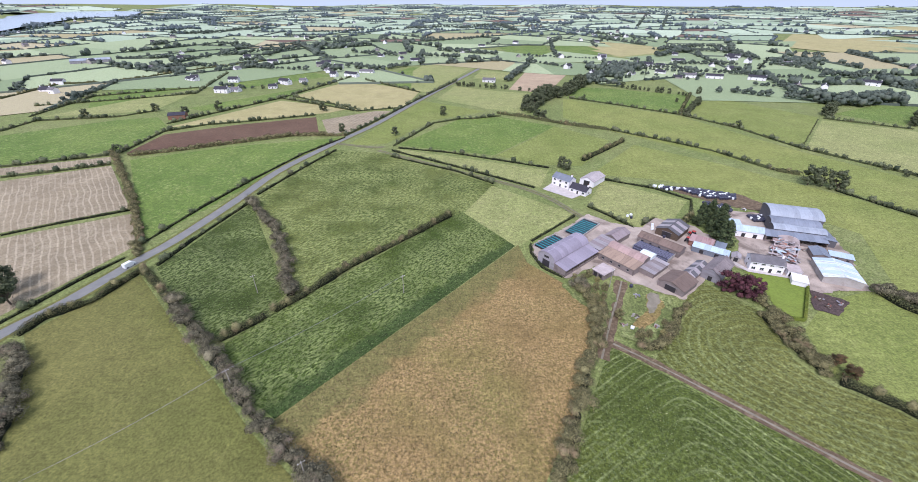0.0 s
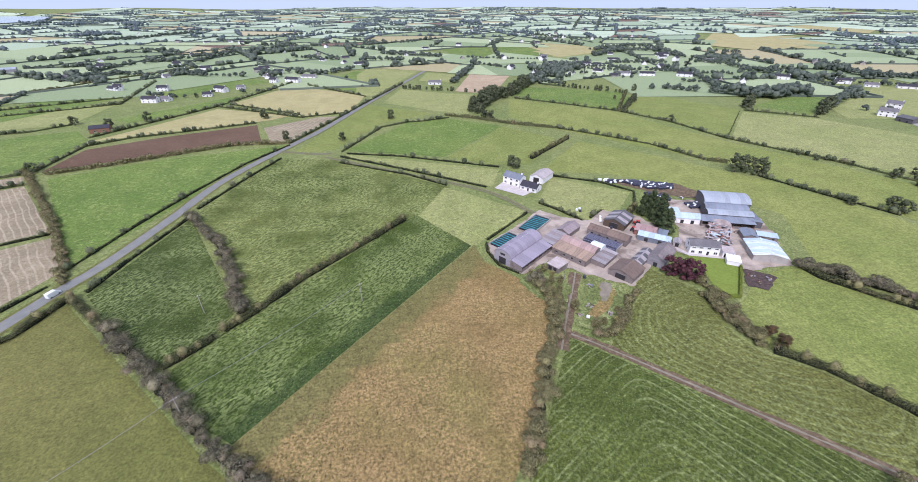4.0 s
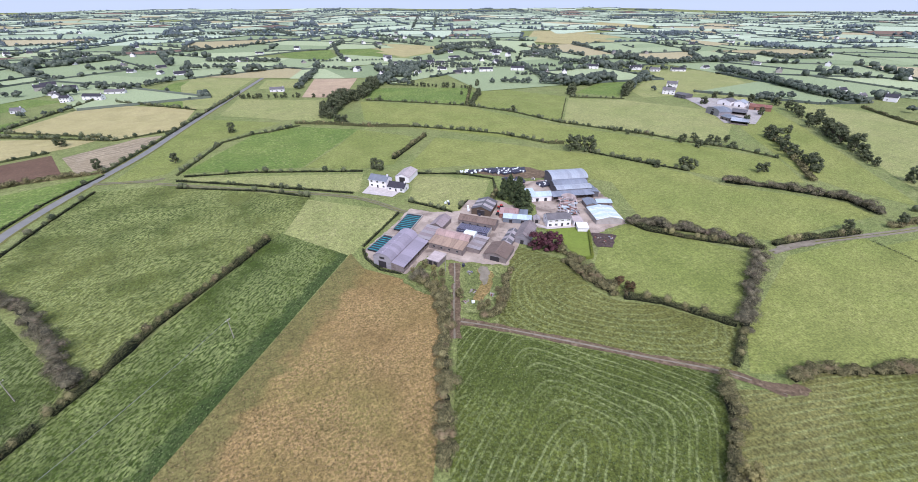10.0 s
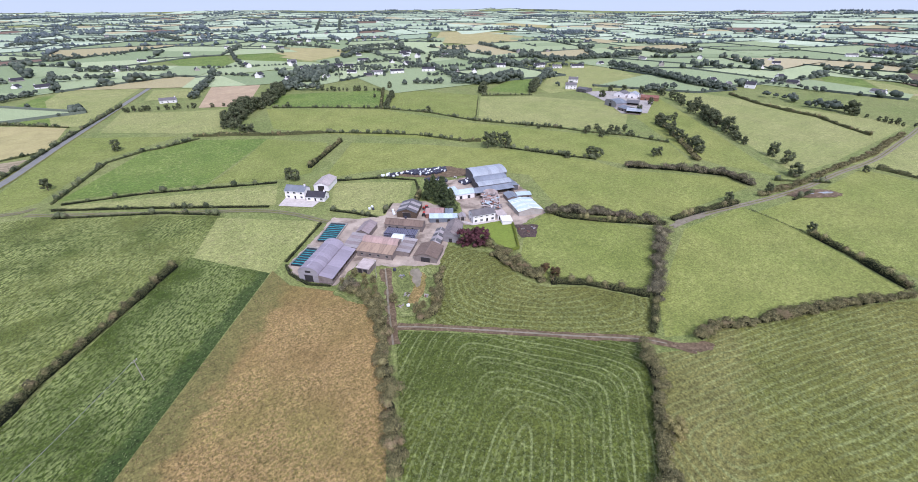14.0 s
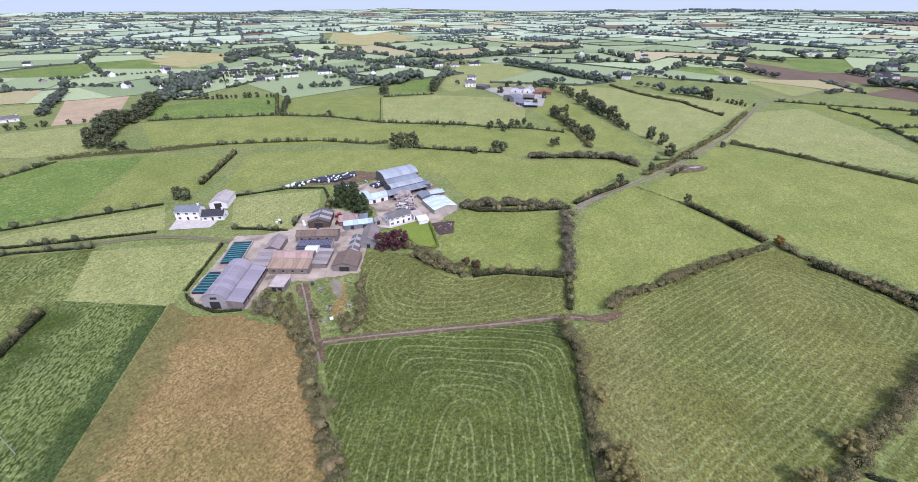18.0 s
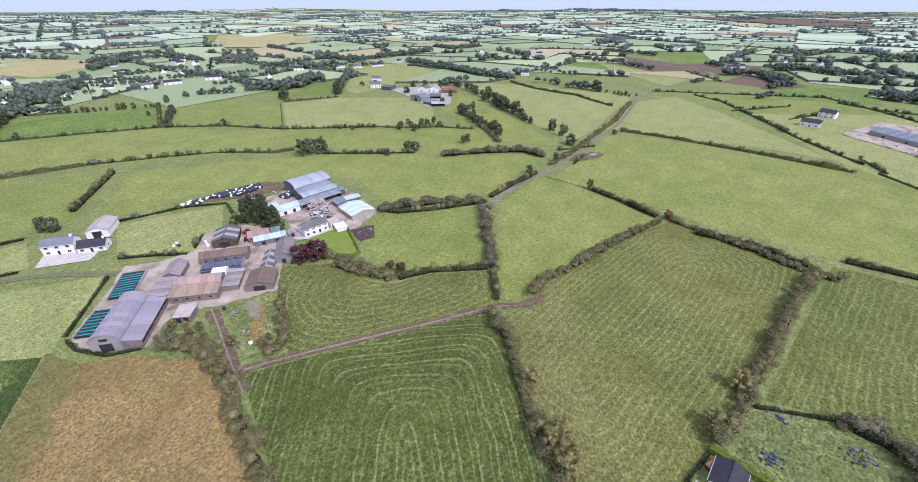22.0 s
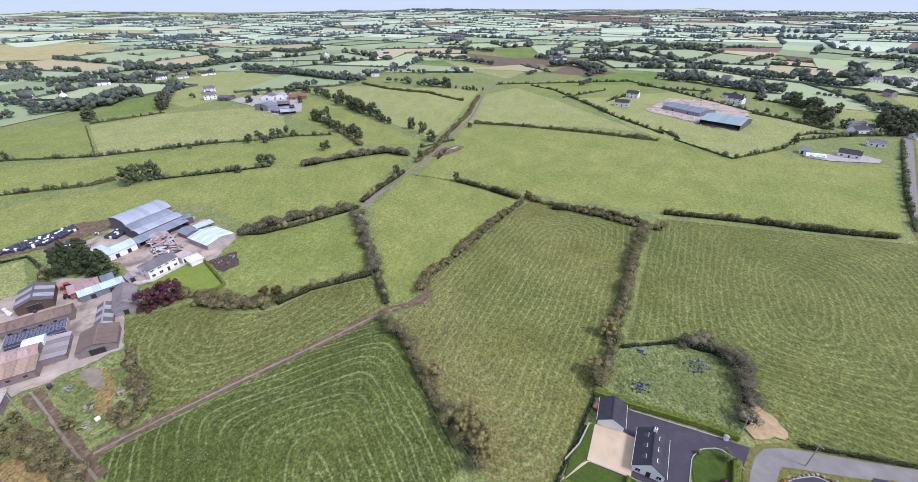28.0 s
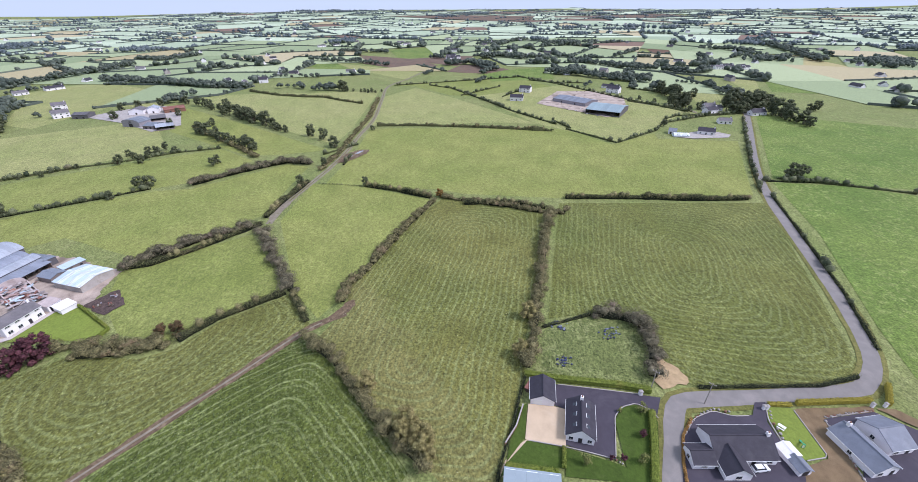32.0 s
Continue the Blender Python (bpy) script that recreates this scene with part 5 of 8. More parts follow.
tree_row([(379.9, 578.3), (431.1, 554.1)], 4.16667, 7, 'broad', 1)
tree_row([(448.7, 793.2), (502.8, 728.2)], 5.83333, 9, 'broad', 1)
tree_row([(549.9, 778.1), (565.4, 719.7), (565.6, 620.5)], 6.66667, 8, 'broad', 1)
tree_row([(432.5, 599.2), (404.0, 515.6)], 7.5, 7, 'broad', 1)
# single trees
tree(71.8, 7.2, 6.4, 'russet')
tree(66.3, 3.2, 6.6, 'russet')
tree(86.6, 19.1, 5.4, 'russet')
tree(95.0, -29.3, 5.0, 'russet')
tree(113.0, -36.4, 5.6, 'russet')
tree(216.5, 238.8, 9.5, 'broad')
tree(224.2, 237.1, 9.5, 'broad')
tree(227.8, 230.8, 9.5, 'broad')
tree(265.0, 169.8, 6, 'broad')
tree(262.3, 175.0, 6, 'broad')
tree(246.2, 183.3, 4, 'broad')
tree(299.2, 145.6, 5, 'broad')
tree(305.2, 144.5, 5, 'broad')
tree(249.1, 369.7, 5, 'broad')
tree(-15.8, 411.0, 7, 'broad')
tree(-305.7, 424.8, 7, 'broad')
tree(-265.4, 406.2, 7, 'broad')
tree(-245.2, 430.5, 7, 'broad')
tree(-137.5, 426.6, 7, 'broad')
tree(-358.5, 400.7, 6, 'broad')
tree(-250.7, 294.7, 6, 'broad')
tree(-100.1, 351.3, 6, 'broad')
tree(-53.6, 341.3, 6, 'broad')
tree(71.7, 262.8, 6, 'broad')
tree(69.6, 268.2, 6, 'broad')
tree(437.8, 167.2, 10, 'broad')
tree(430.4, 159.8, 10, 'broad')
tree(403.0, 133.7, 9, 'broad')
tree(394.2, 125.8, 9, 'broad')
tree(457.7, 195.3, 8, 'broad')
tree(369.6, 90.8, 8, 'broad')
tree(356.7, 77.9, 8, 'broad')
tree(333.6, 65.8, 7, 'broad')
tree(289.3, 66.2, 5, 'broad')
tree(290.1, 63.6, 5, 'broad')
tree(256.1, 75.2, 5, 'broad')
tree(258.2, 73.7, 5, 'broad')
tree(330.6, 218.8, 4, 'broad')
tree(343.3, 198.0, 5, 'broad')
tree(332.9, 205.4, 5, 'broad')
tree(240.4, 471.7, 4, 'broad')
tree(141.7, 489.1, 4, 'broad')
tree(247.6, 33.7, 5, 'broad')
tree(380.8, 38.6, 4, 'broad')
tree(225.7, -238.1, 8, 'broad')
tree(229.8, -250.0, 6, 'broad')
tree(417.6, 192.4, 6, 'broad')
tree(405.7, 199.1, 6, 'broad')
tree(358.3, -226.9, 5, 'broad')
tree(446.7, -285.3, 9, 'broad')
tree(463.4, -302.9, 9, 'broad')
tree(446.8, -302.4, 9, 'broad')
tree(475.2, -327.0, 9, 'broad')
tree(447.2, -357.1, 12, 'broad')
tree(463.9, -375.1, 12, 'broad')
tree(434.3, -359.8, 12, 'broad')
tree(421.9, -342.7, 12, 'broad')
tree(468.8, -258.5, 4.5, 'broad')
tree(452.0, -267.4, 4.5, 'broad')
tree(402.9, -278.9, 6, 'broad')
tree(416.7, -297.5, 6, 'broad')
tree(421.6, -305.7, 6, 'broad')
tree(565.3, -231.8, 5.5, 'broad')
tree(582.2, -244.3, 5.5, 'broad')
tree(541.9, -267.4, 5.5, 'broad')
tree(557.4, -264.6, 5.5, 'broad')
tree(509.9, 283.0, 8, 'broad')
tree(539.0, 290.1, 8, 'broad')
tree(550.8, 284.4, 8, 'broad')
tree(571.3, 284.6, 8, 'broad')
tree(580.0, 278.2, 8, 'broad')
tree(417.3, 229.1, 6.5, 'broad')
tree(390.2, 191.3, 8, 'broad')
tree(385.9, 183.9, 8, 'broad')
tree(351.1, 154.1, 8, 'broad')
tree(309.9, 215.4, 5, 'broad')
tree(313.0, 200.9, 5, 'broad')
tree(320.6, 199.4, 5, 'broad')
tree(333.4, 199.8, 5, 'broad')
tree(476.5, 387.3, 5.5, 'broad')
tree(495.8, 380.3, 5.5, 'broad')
tree(397.1, -383.1, 9, 'broad')
tree(413.1, -366.6, 9, 'broad')
tree(-168.4, 121.1, 10, 'broad')
tree(-177.3, 128.2, 10, 'broad')
tree(68.3, 8.1, 5.5, 'russet')
tree(62.2, 1.8, 5, 'russet')
tree(225.1, -11.8, 4.2, 'orange')
tree(106.2, 131.4, 6.6, 'copper')
tree(109.6, 128.6, 7.4, 'copper')
tree(113.2, 126.4, 6.6, 'copper')
tree(118.6, 92.0, 4, 'orange_mix')
tree(119.4, 87.2, 4, 'orange_mix')
tree(121.8, 184.9, 9.5, 'conifer')
tree(128.5, 188.6, 9.5, 'conifer')
tree(124.5, 178.0, 9.5, 'conifer')
tree(124.6, 171.2, 9.5, 'conifer')
tree(124.0, 166.0, 9.5, 'conifer')
tree(131.3, 183.4, 9.5, 'conifer')
tree(459.5, 303.5, 6.5)
tree(500.7, 319.2, 6.5)
tree(464.0, 243.2, 6.5)
tree(542.3, 271.7, 6.5)
tree(529.3, 286.5, 6.5)
tree(511.1, 307.3, 6.5)
tree(47.4, 138.1, 2.4, 'russet')
tree(50.3, 136.6, 3.2, 'scrub')
tree(51.7, 131.4, 2.0, 'scrub')
tree(52.2, 124.8, 2.8, 'russet')
tree(55.7, 125.3, 2.4, 'scrub')
tree(57.5, 130.5, 3.2, 'scrub')
tree(56.4, 136.4, 2.0, 'russet')
tree(54.0, 140.2, 2.8, 'scrub')
tree(49.1, 109.9, 2.4, 'scrub')
tree(52.4, 118.0, 3.2, 'russet')
tree(46.0, 132.5, 2.0, 'scrub')
tree(54.1, 130.8, 2.8, 'scrub')
tree(49.6, 119.6, 2.4, 'russet')
tree(61.8, 104.3, 3.2, 'scrub')
tree(72.9, 111.1, 2.0, 'scrub')
tree(69.3, 104.2, 2.8, 'russet')
tree(65.0, 105.0, 2.4, 'scrub')
tree(57.8, 114.3, 3.2, 'scrub')
plant_trees()


# ---- buildings ----
def sheets(ob, prof, y0, y1, mat, n, lights=0, light_mat="clear_sheet", stripes=None):
    """A roof laid in separate sheets along its length; some of them roof lights."""
    step = (y1 - y0) / n
    for i in range(n):
        lift = 0.012 * (i % 2)
        use = stripes if stripes and i % 2 else mat
        part("roof_sheet", slab([(x, z + lift) for x, z in prof], y0 + i * step, y0 + (i + 1) * step - 0.02, 0.09), use, ob)
    for i in range(lights):
        y = y0 + (i + 0.5) * (y1 - y0) / lights
        k = len(prof) // 4 or 0
        a, b = (prof[k], prof[k + 1]) if len(prof) < 6 else (prof[2], prof[5])
        if len(prof) == 3:
            a, b = prof[0], prof[1]
            a, b = (a[0] * 0.75 + b[0] * 0.25, a[1] * 0.75 + b[1] * 0.25), (a[0] * 0.3 + b[0] * 0.7, a[1] * 0.3 + b[1] * 0.7)
        part("roof_light", slab([(a[0], a[1] + 0.05), ((a[0] + b[0]) / 2, (a[1] + b[1]) / 2 + (0.16 if len(prof) > 5 else 0.05)), (b[0], b[1] + 0.05)], y - 0.42, y + 0.42, 0.05), "roof_light", ob, "pale translucent roof light")


def shed(cx, cy, w, d, ang, kind, ridge, eave, rise, roof, wall, label, lights=0, door=0, open_side=0, open_front=0, stripes=None):
    """A farm shed: walls with thickness, a sheeted roof of the given shape, doorways filled with dark panels, posts
    along open sides.
    """
    ob = thing("farm_shed", pose(cx, cy, 0, 0, 0, ang), label, "shed")
    if ridge == "x":  # the builder works with the ridge along y
        span, length = d, w
        ob.matrix_basis = pose(cx, cy, 0, 0, 0, ang - 90)
        front = "right"
    else:
        span, length, front = w, d, "end"
    h, l = span / 2, length / 2
    prof = profile_of(kind, span, eave, rise)
    t = 0.22
    zl, zr = prof[0][1], prof[-1][1]
    over = 0.35
    first, last = prof[0], prof[-1]
    roof_line = [(first[0] - over, first[1] + 0.05 - (0.12 if kind == "gable" else 0))] + [(x, z + 0.10) for x, z in prof[1:-1]] + [(last[0] + over, last[1] + 0.05 - (0.12 if kind == "gable" else 0))]
    sheets(ob, roof_line, -l - 0.25, l + 0.25, roof, max(2, min(12, int(length / 2.4))), lights, stripes=stripes)
    if kind in ("gable", "barrel"):
        part("ridge_cap", slab([(-0.3, eave + rise + 0.06), (0, eave + rise + 0.2), (0.3, eave + rise + 0.06)], -l - 0.25, l + 0.25, 0.05), roof, ob)
    right_open = bool(open_side or (open_front and front == "right"))
    boxed("wall", (-h, -h + t, -l + t, l - t, 0, zl), wall, ob)
    if right_open:
        boxed("wall", (h - t, h, -l + t, l - t, 0, 1.1), wall, ob)
        k = max(2, int(length / 4.5))
        for i in range(k + 1):
            y = -l + t + (length - 2 * t - 0.2) * i / k
            boxed("post", (h - t - 0.05, h - 0.05, y, y + 0.2, 1.1, zr), "timber", ob)
    else:
        boxed("wall", (h - t, h, -l + t, l - t, 0, zr), wall, ob)
    outline = [(-h, 0), (h, 0)] + [(x, z) for x, z in reversed(prof)]
    for s in (-1, 1):
        part("gable_wall", prism(outline, s * l - (t if s > 0 else 0), s * l + (t if s < 0 else 0)), wall, ob)
    if door:
        # door 2: an open doorway, its inner shade put in as a dark panel
        dw, dh = (min(4.2, span * 0.42), min(eave - 0.3, 3.4)) if door == 2 else (1.6, 2.1)
        if front == "end":
            dr = boxed("door", (-dw / 2, dw / 2, -l - 0.06, -l - 0.01, 0, dh), "dark_door", ob, "dark panel filling the doorway")
            boxed("rail", (-dw / 2 - 0.2, dw / 2 + 0.2, -l - 0.12, -l - 0.07, dh + 0.02, dh + 0.14), "tin_grey", dr)
            # solid dark panel: the vent's shade painted in place of a hole
            if eave > 3.5 and kind == "barrel":
                boxed("vent_opening", (-1.2, 1.2, -l - 0.06, -l - 0.01, eave - 0.1, eave + 0.9), "dark_door", ob, "dark square panel standing for the shaded opening under the roof")
        else:
            for y in (-length * 0.22, length * 0.2):
                dr = boxed("door", (h + 0.01, h + 0.06, y - dw / 2, y + dw / 2, 0, dh), "dark_door", ob, "dark panel filling the doorway")
                boxed("rail", (h + 0.07, h + 0.12, y - dw / 2 - 0.2, y + dw / 2 + 0.2, dh + 0.02, dh + 0.14), "tin_grey", dr)
    elif not right_open and length > 7:
        for i in range(int(length / 4)):
            y = -l + 2.5 + i * 4
            wn_ = boxed("window", (h + 0.01, h + 0.05, y - 0.5, y + 0.5, 1.3, 2.1), "glass_dark", ob)
            boxed("sill", (h + 0.01, h + 0.12, y - 0.6, y + 0.6, 1.18, 1.27), "concrete", wn_)
    return ob


def window(ob, x, y, z, w, hgt, axis, side):
    """A window with a white frame, a dark pane and a sill, proud of the wall at x or y."""
    def put(a0, a1, z0, z1, depth0, depth1, name, mat, parent):
        p0, p1 = sorted((side * depth0, side * depth1))
        if axis == "x":
            return boxed(name, (a0, a1, y + p0, y + p1, z0, z1), mat, parent)
        return boxed(name, (x + p0, x + p1, a0, a1, z0, z1), mat, parent)
    c = x if axis == "x" else y
    wn_ = put(c - w / 2, c + w / 2, z, z + hgt, 0.01, 0.05, "window", "pvc", ob)
    if math.hypot(ob.matrix_basis[0][3], ob.matrix_basis[1][3]) > 420:  # far off: one pane
        put(c - w / 2 + 0.08, c + w / 2 - 0.08, z + 0.08, z + hgt - 0.08, 0.052, 0.07, "pane", "glass_dark", wn_)
        return wn_
    put(c - w / 2 + 0.08, c - 0.03, z + 0.08, z + hgt - 0.08, 0.052, 0.07, "pane", "glass_dark", wn_)
    put(c + 0.03, c + w / 2 - 0.08, z + 0.08, z + hgt - 0.08, 0.052, 0.07, "pane", "glass_dark", wn_)
    put(c - w / 2 - 0.08, c + w / 2 + 0.08, z - 0.1, z - 0.01, 0.01, 0.16, "sill", "concrete", wn_)
    return wn_


def house(cx, cy, w, d, ang, eave, rise, roof, label, floors=1, bays=3, ridge="x", chimney=1, sky=0, hip=0):
    """A rendered house: walls, pitched or hipped roof with ridge and fascia, windows, door, chimney."""
    ob = thing("house", pose(cx, cy, hill(cx, cy), 0, 0, ang), label, "house")
    h, l, t = w / 2, d / 2, 0.3
    if hip:
        boxed("wall", (-h, h, -l, -l + t, 0, eave), "white_render", ob), boxed("wall", (-h, h, l - t, l, 0, eave), "white_render", ob)
        boxed("wall", (-h, -h + t, -l + t, l - t, 0, eave), "white_render", ob), boxed("wall", (h - t, h, -l + t, l - t, 0, eave), "white_render", ob)
        o, k = 0.45, min(l, h) * 0.95
        e = [(-h - o, -l - o, eave), (h + o, -l - o, eave), (h + o, l + o, eave), (-h - o, l + o, eave), (-h + k, 0, eave + rise), (h - k, 0, eave + rise)]
        for f in ((0, 1, 5, 4), (1, 2, 5), (2, 3, 4, 5), (3, 0, 4)):
            bm = bmesh.new()
            fc = bm.faces.new([bm.verts.new(e[i]) for i in f])
            top = bmesh.ops.extrude_face_region(bm, geom=[fc])
            for v in top["geom"]:
                if isinstance(v, bmesh.types.BMVert):
                    v.co.z += 0.16
            bmesh.ops.recalc_face_normals(bm, faces=bm.faces)
            part("roof", bm, roof, ob)
        boxed("ridge_cap", (-h + k, h - k, -0.15, 0.15, eave + rise + 0.1, eave + rise + 0.28), roof, ob)
    elif ridge == "x":
        boxed("wall", (-h + t, h - t, -l, -l + t, 0, eave), "white_render", ob), boxed("wall", (-h + t, h - t, l - t, l, 0, eave), "white_render", ob)
        bmg = lambda x0, x1: prism([(-l, 0), (l, 0), (l, eave), (0, eave + rise), (-l, eave)], x0, x1)
        for x0, x1 in ((-h, -h + t), (h - t, h)):
            bm = bmg(x0, x1)
            bmesh.ops.rotate(bm, verts=bm.verts, matrix=Matrix.Rotation(radians(-90), 3, "Z"))
            part("gable_wall", bm, "white_render", ob)
        for s in (-1, 1):
            bm = slab([(0, eave + rise + 0.14), (l + 0.4, eave - 0.10)], -h - 0.25, h + 0.25, 0.16)
            bmesh.ops.rotate(bm, verts=bm.verts, matrix=Matrix.Rotation(radians(90 * s), 3, "Z"))
            part("roof", bm, roof, ob)
            boxed("gutter", (-h - 0.25, h + 0.25, s * (l + 0.42) - 0.06, s * (l + 0.42) + 0.06, eave - 0.26, eave - 0.12), "pvc", ob)
        boxed("ridge_cap", (-h - 0.2, h + 0.2, -0.14, 0.14, eave + rise + 0.08, eave + rise + 0.24), roof, ob)
    else:
        boxed("wall", (-h, -h + t, -l + t, l - t, 0, eave), "white_render", ob), boxed("wall", (h - t, h, -l + t, l - t, 0, eave), "white_render", ob)
        for s in (-1, 1):
            part("gable_wall", prism([(-h, 0), (h, 0), (h, eave), (0, eave + rise), (-h, eave)], s * l - (t if s > 0 else 0), s * l + (t if s < 0 else 0)), "white_render", ob)
            rf = part("roof", slab([(0, eave + rise + 0.14), (s * (h + 0.4), eave - 0.10)], -l - 0.25, l + 0.25, 0.16), roof, ob)
            boxed("gutter", (s * (h + 0.42) - 0.06, s * (h + 0.42) + 0.06, -l - 0.25, l + 0.25, eave - 0.26, eave - 0.12), "pvc", ob)
            for i in range(sky):
                y = -l + d * (i + 0.7) / (sky + 0.4)
                xm, zm = s * h * 0.5, eave + rise * 0.5 + 0.18
                sl = -s * rise / h
                bm = slab([(xm - 0.45, zm - 0.45 * sl), (xm + 0.45, zm + 0.45 * sl)], y - 0.5, y + 0.5, 0.06)
                fr = slab([(xm - 0.56, zm - 0.56 * sl - 0.02), (xm + 0.56, zm + 0.56 * sl - 0.02)], y - 0.61, y + 0.61, 0.05)
                part("skylight_frame", fr, "pvc", rf, "pale roof window frame")
                part("skylight", bm, "glass_dark", rf, "dark roof window in a pale frame")
        boxed("ridge_cap", (-0.14, 0.14, -l - 0.2, l + 0.2, eave + rise + 0.08, eave + rise + 0.24), roof, ob)
    if chimney:
        a, b = (h - 0.9, 0) if ridge == "x" and not hip else (0, l - 1.2 if not hip else 0)
        ch = boxed("chimney", (a - 0.4, a + 0.4, b - 0.4, b + 0.4, eave + rise - 0.5, eave + rise + 1.1), "white_render", ob)
        boxed("chimney_pot", (a - 0.15, a + 0.15, b - 0.15, b + 0.15, eave + rise + 1.1, eave + rise + 1.5), "brick_red", ch)
    if bays:
        for s in (-1, 1):
            for f in range(floors):
                for i in range(bays):
                    x = -h + w * (i + 0.5) / bays
                    if s < 0 and f == 0 and i == bays // 2 and bays > 1:
                        dr = boxed("door", (x - 0.5, x + 0.5, -l - 0.06, -l - 0.01, 0, 2.1), "dark_door", ob, "dark front door")
                        continue
                    window(ob, x, s * l, 0.95 + f * 2.5, min(1.5, w / bays * 0.5), 1.15, "x", s)
        for s in (-1, 1):
            for f in range(floors):
                window(ob, s * h, 0.0, 0.95 + f * 2.5, 1.1, 1.1, "y", s)
    else:
        dr = boxed("garage_door", (-h + 0.6, -h + 3.2, -l - 0.06, -l - 0.01, 0, 2.1), "pvc", ob, "white roller garage door")
    return ob


AREAS = [0]


def area(outline, mat, label):
    """A made ground surface: yard, lawn, drive or bed."""
    AREAS[0] += 1
    z = 0.20 + 0.006 * AREAS[0]
    if mat in ("rubble", "mud", "yard", "rough", "brown_grass", "gravel_track", "soil", "dry_earth"):  # worn ground frays at its edge
        fray = 0.5 if mat == "soil" else 1.6
        outline = [(x + fray * noise.noise((x * 0.35, y * 0.35, 2.0)), y + fray * noise.noise((x * 0.35, y * 0.35, 8.0))) for x, y, _, _ in along(list(outline) + [outline[0]], 1.5)]
    bm = bmesh.new()
    f = bm.faces.new([bm.verts.new((x, y, z)) for x, y in outline])
    bm.normal_update()
    if f.normal.z < 0:
        f.normal_flip()
    bmesh.ops.triangulate(bm, faces=[f])
    name = "lawn" if "lawn" in mat else "yard" if mat == "yard" else "drive" if mat == "tarmac" else "pavement" if mat in ("concrete", "gravel_pink") else "ground_patch"
    tagged(part(name, bm, mat), label, name.replace("_", " "), kind="structure")


def kerb(path):
    pts, verts, faces = along(path, 1.6), [], []
    for i, (x, y, ux, uy) in enumerate(pts):
        for s, z in ((-0.12, 0.2), (-0.12, 0.42), (0.12, 0.42), (0.12, 0.2)):
            verts.append((x - uy * s, y + ux * s, z))
        if i:
            b = 4 * i
            faces += [(b + q, b + q + 1, b + q - 3, b + q - 4) for q in range(3)]
    tagged(raw("kerb", verts, faces, "concrete"), "pale concrete kerb edging the drive", "kerb", kind="structure")


def tank(c):
    """A walled pit under rows of blue-green covers."""
    cx, cy, w, d, ang = c
    ob = thing("silage_pit", pose(cx, cy, 0, 0, 0, ang), "walled pit covered with rows of blue-green netting", "silage pit")
    h, l = w / 2, d / 2
    boxed("cover", (-h + 0.3, h - 0.3, -l + 0.3, l - 0.3, 0.2, 0.9), "pit_dark", ob, "black sheet")
    for s in (-1, 1):
        boxed("wall", (s * h - 0.15, s * h + 0.15, -l, l, 0, 1.3), "concrete", ob)
    boxed("wall", (-h + 0.16, h - 0.16, l - 0.15, l + 0.15, 0, 1.3), "concrete", ob)
    k = int(d / 1.9)
    for i in range(k):
        y = -l + 0.8 + i * (d - 1.6) / k
        bm = bmesh.new()
        n = 9
        rows = []
        for j in range(n + 1):
            x = -h + 0.4 + (w - 0.8) * j / n
            z = 0.95 + 0.15 * noise.noise((cx + x * 0.9, cy + y, 2.0))
            rows.append([bm.verts.new((x, y + dy + 0.3 * noise.noise((x * 0.6, y, 5.0)), z + dz)) for dy, dz in ((0, 0), (0.15, 0.14), (0.5, 0.14), (0.7, 0))])
        for a, b in zip(rows, rows[1:]):
            for q in range(3):
                bm.faces.new((a[q], b[q], b[q + 1], a[q + 1]))
        part("net", bm, "teal_cover", ob, "strip of blue-green netting")


def ring(outer, inner, hgt, n=14):
    """A tyre: a rounded ring lying flat."""
    verts, faces = [], []
    prof = ((outer, hgt * 0.25), (outer, hgt * 0.75), (outer - 0.08, hgt), (inner, hgt * 0.9), (inner, hgt * 0.1), (outer - 0.08, 0))
    for i in range(n):
        a = i * math.tau / n
        verts += [(math.cos(a) * r, math.sin(a) * r, z) for r, z in prof]
    for i in range(n):
        j = (i + 1) % n
        for q in range(6):
            faces.append((i * 6 + q, j * 6 + q, j * 6 + (q + 1) % 6, i * 6 + (q + 1) % 6))
    return verts, faces


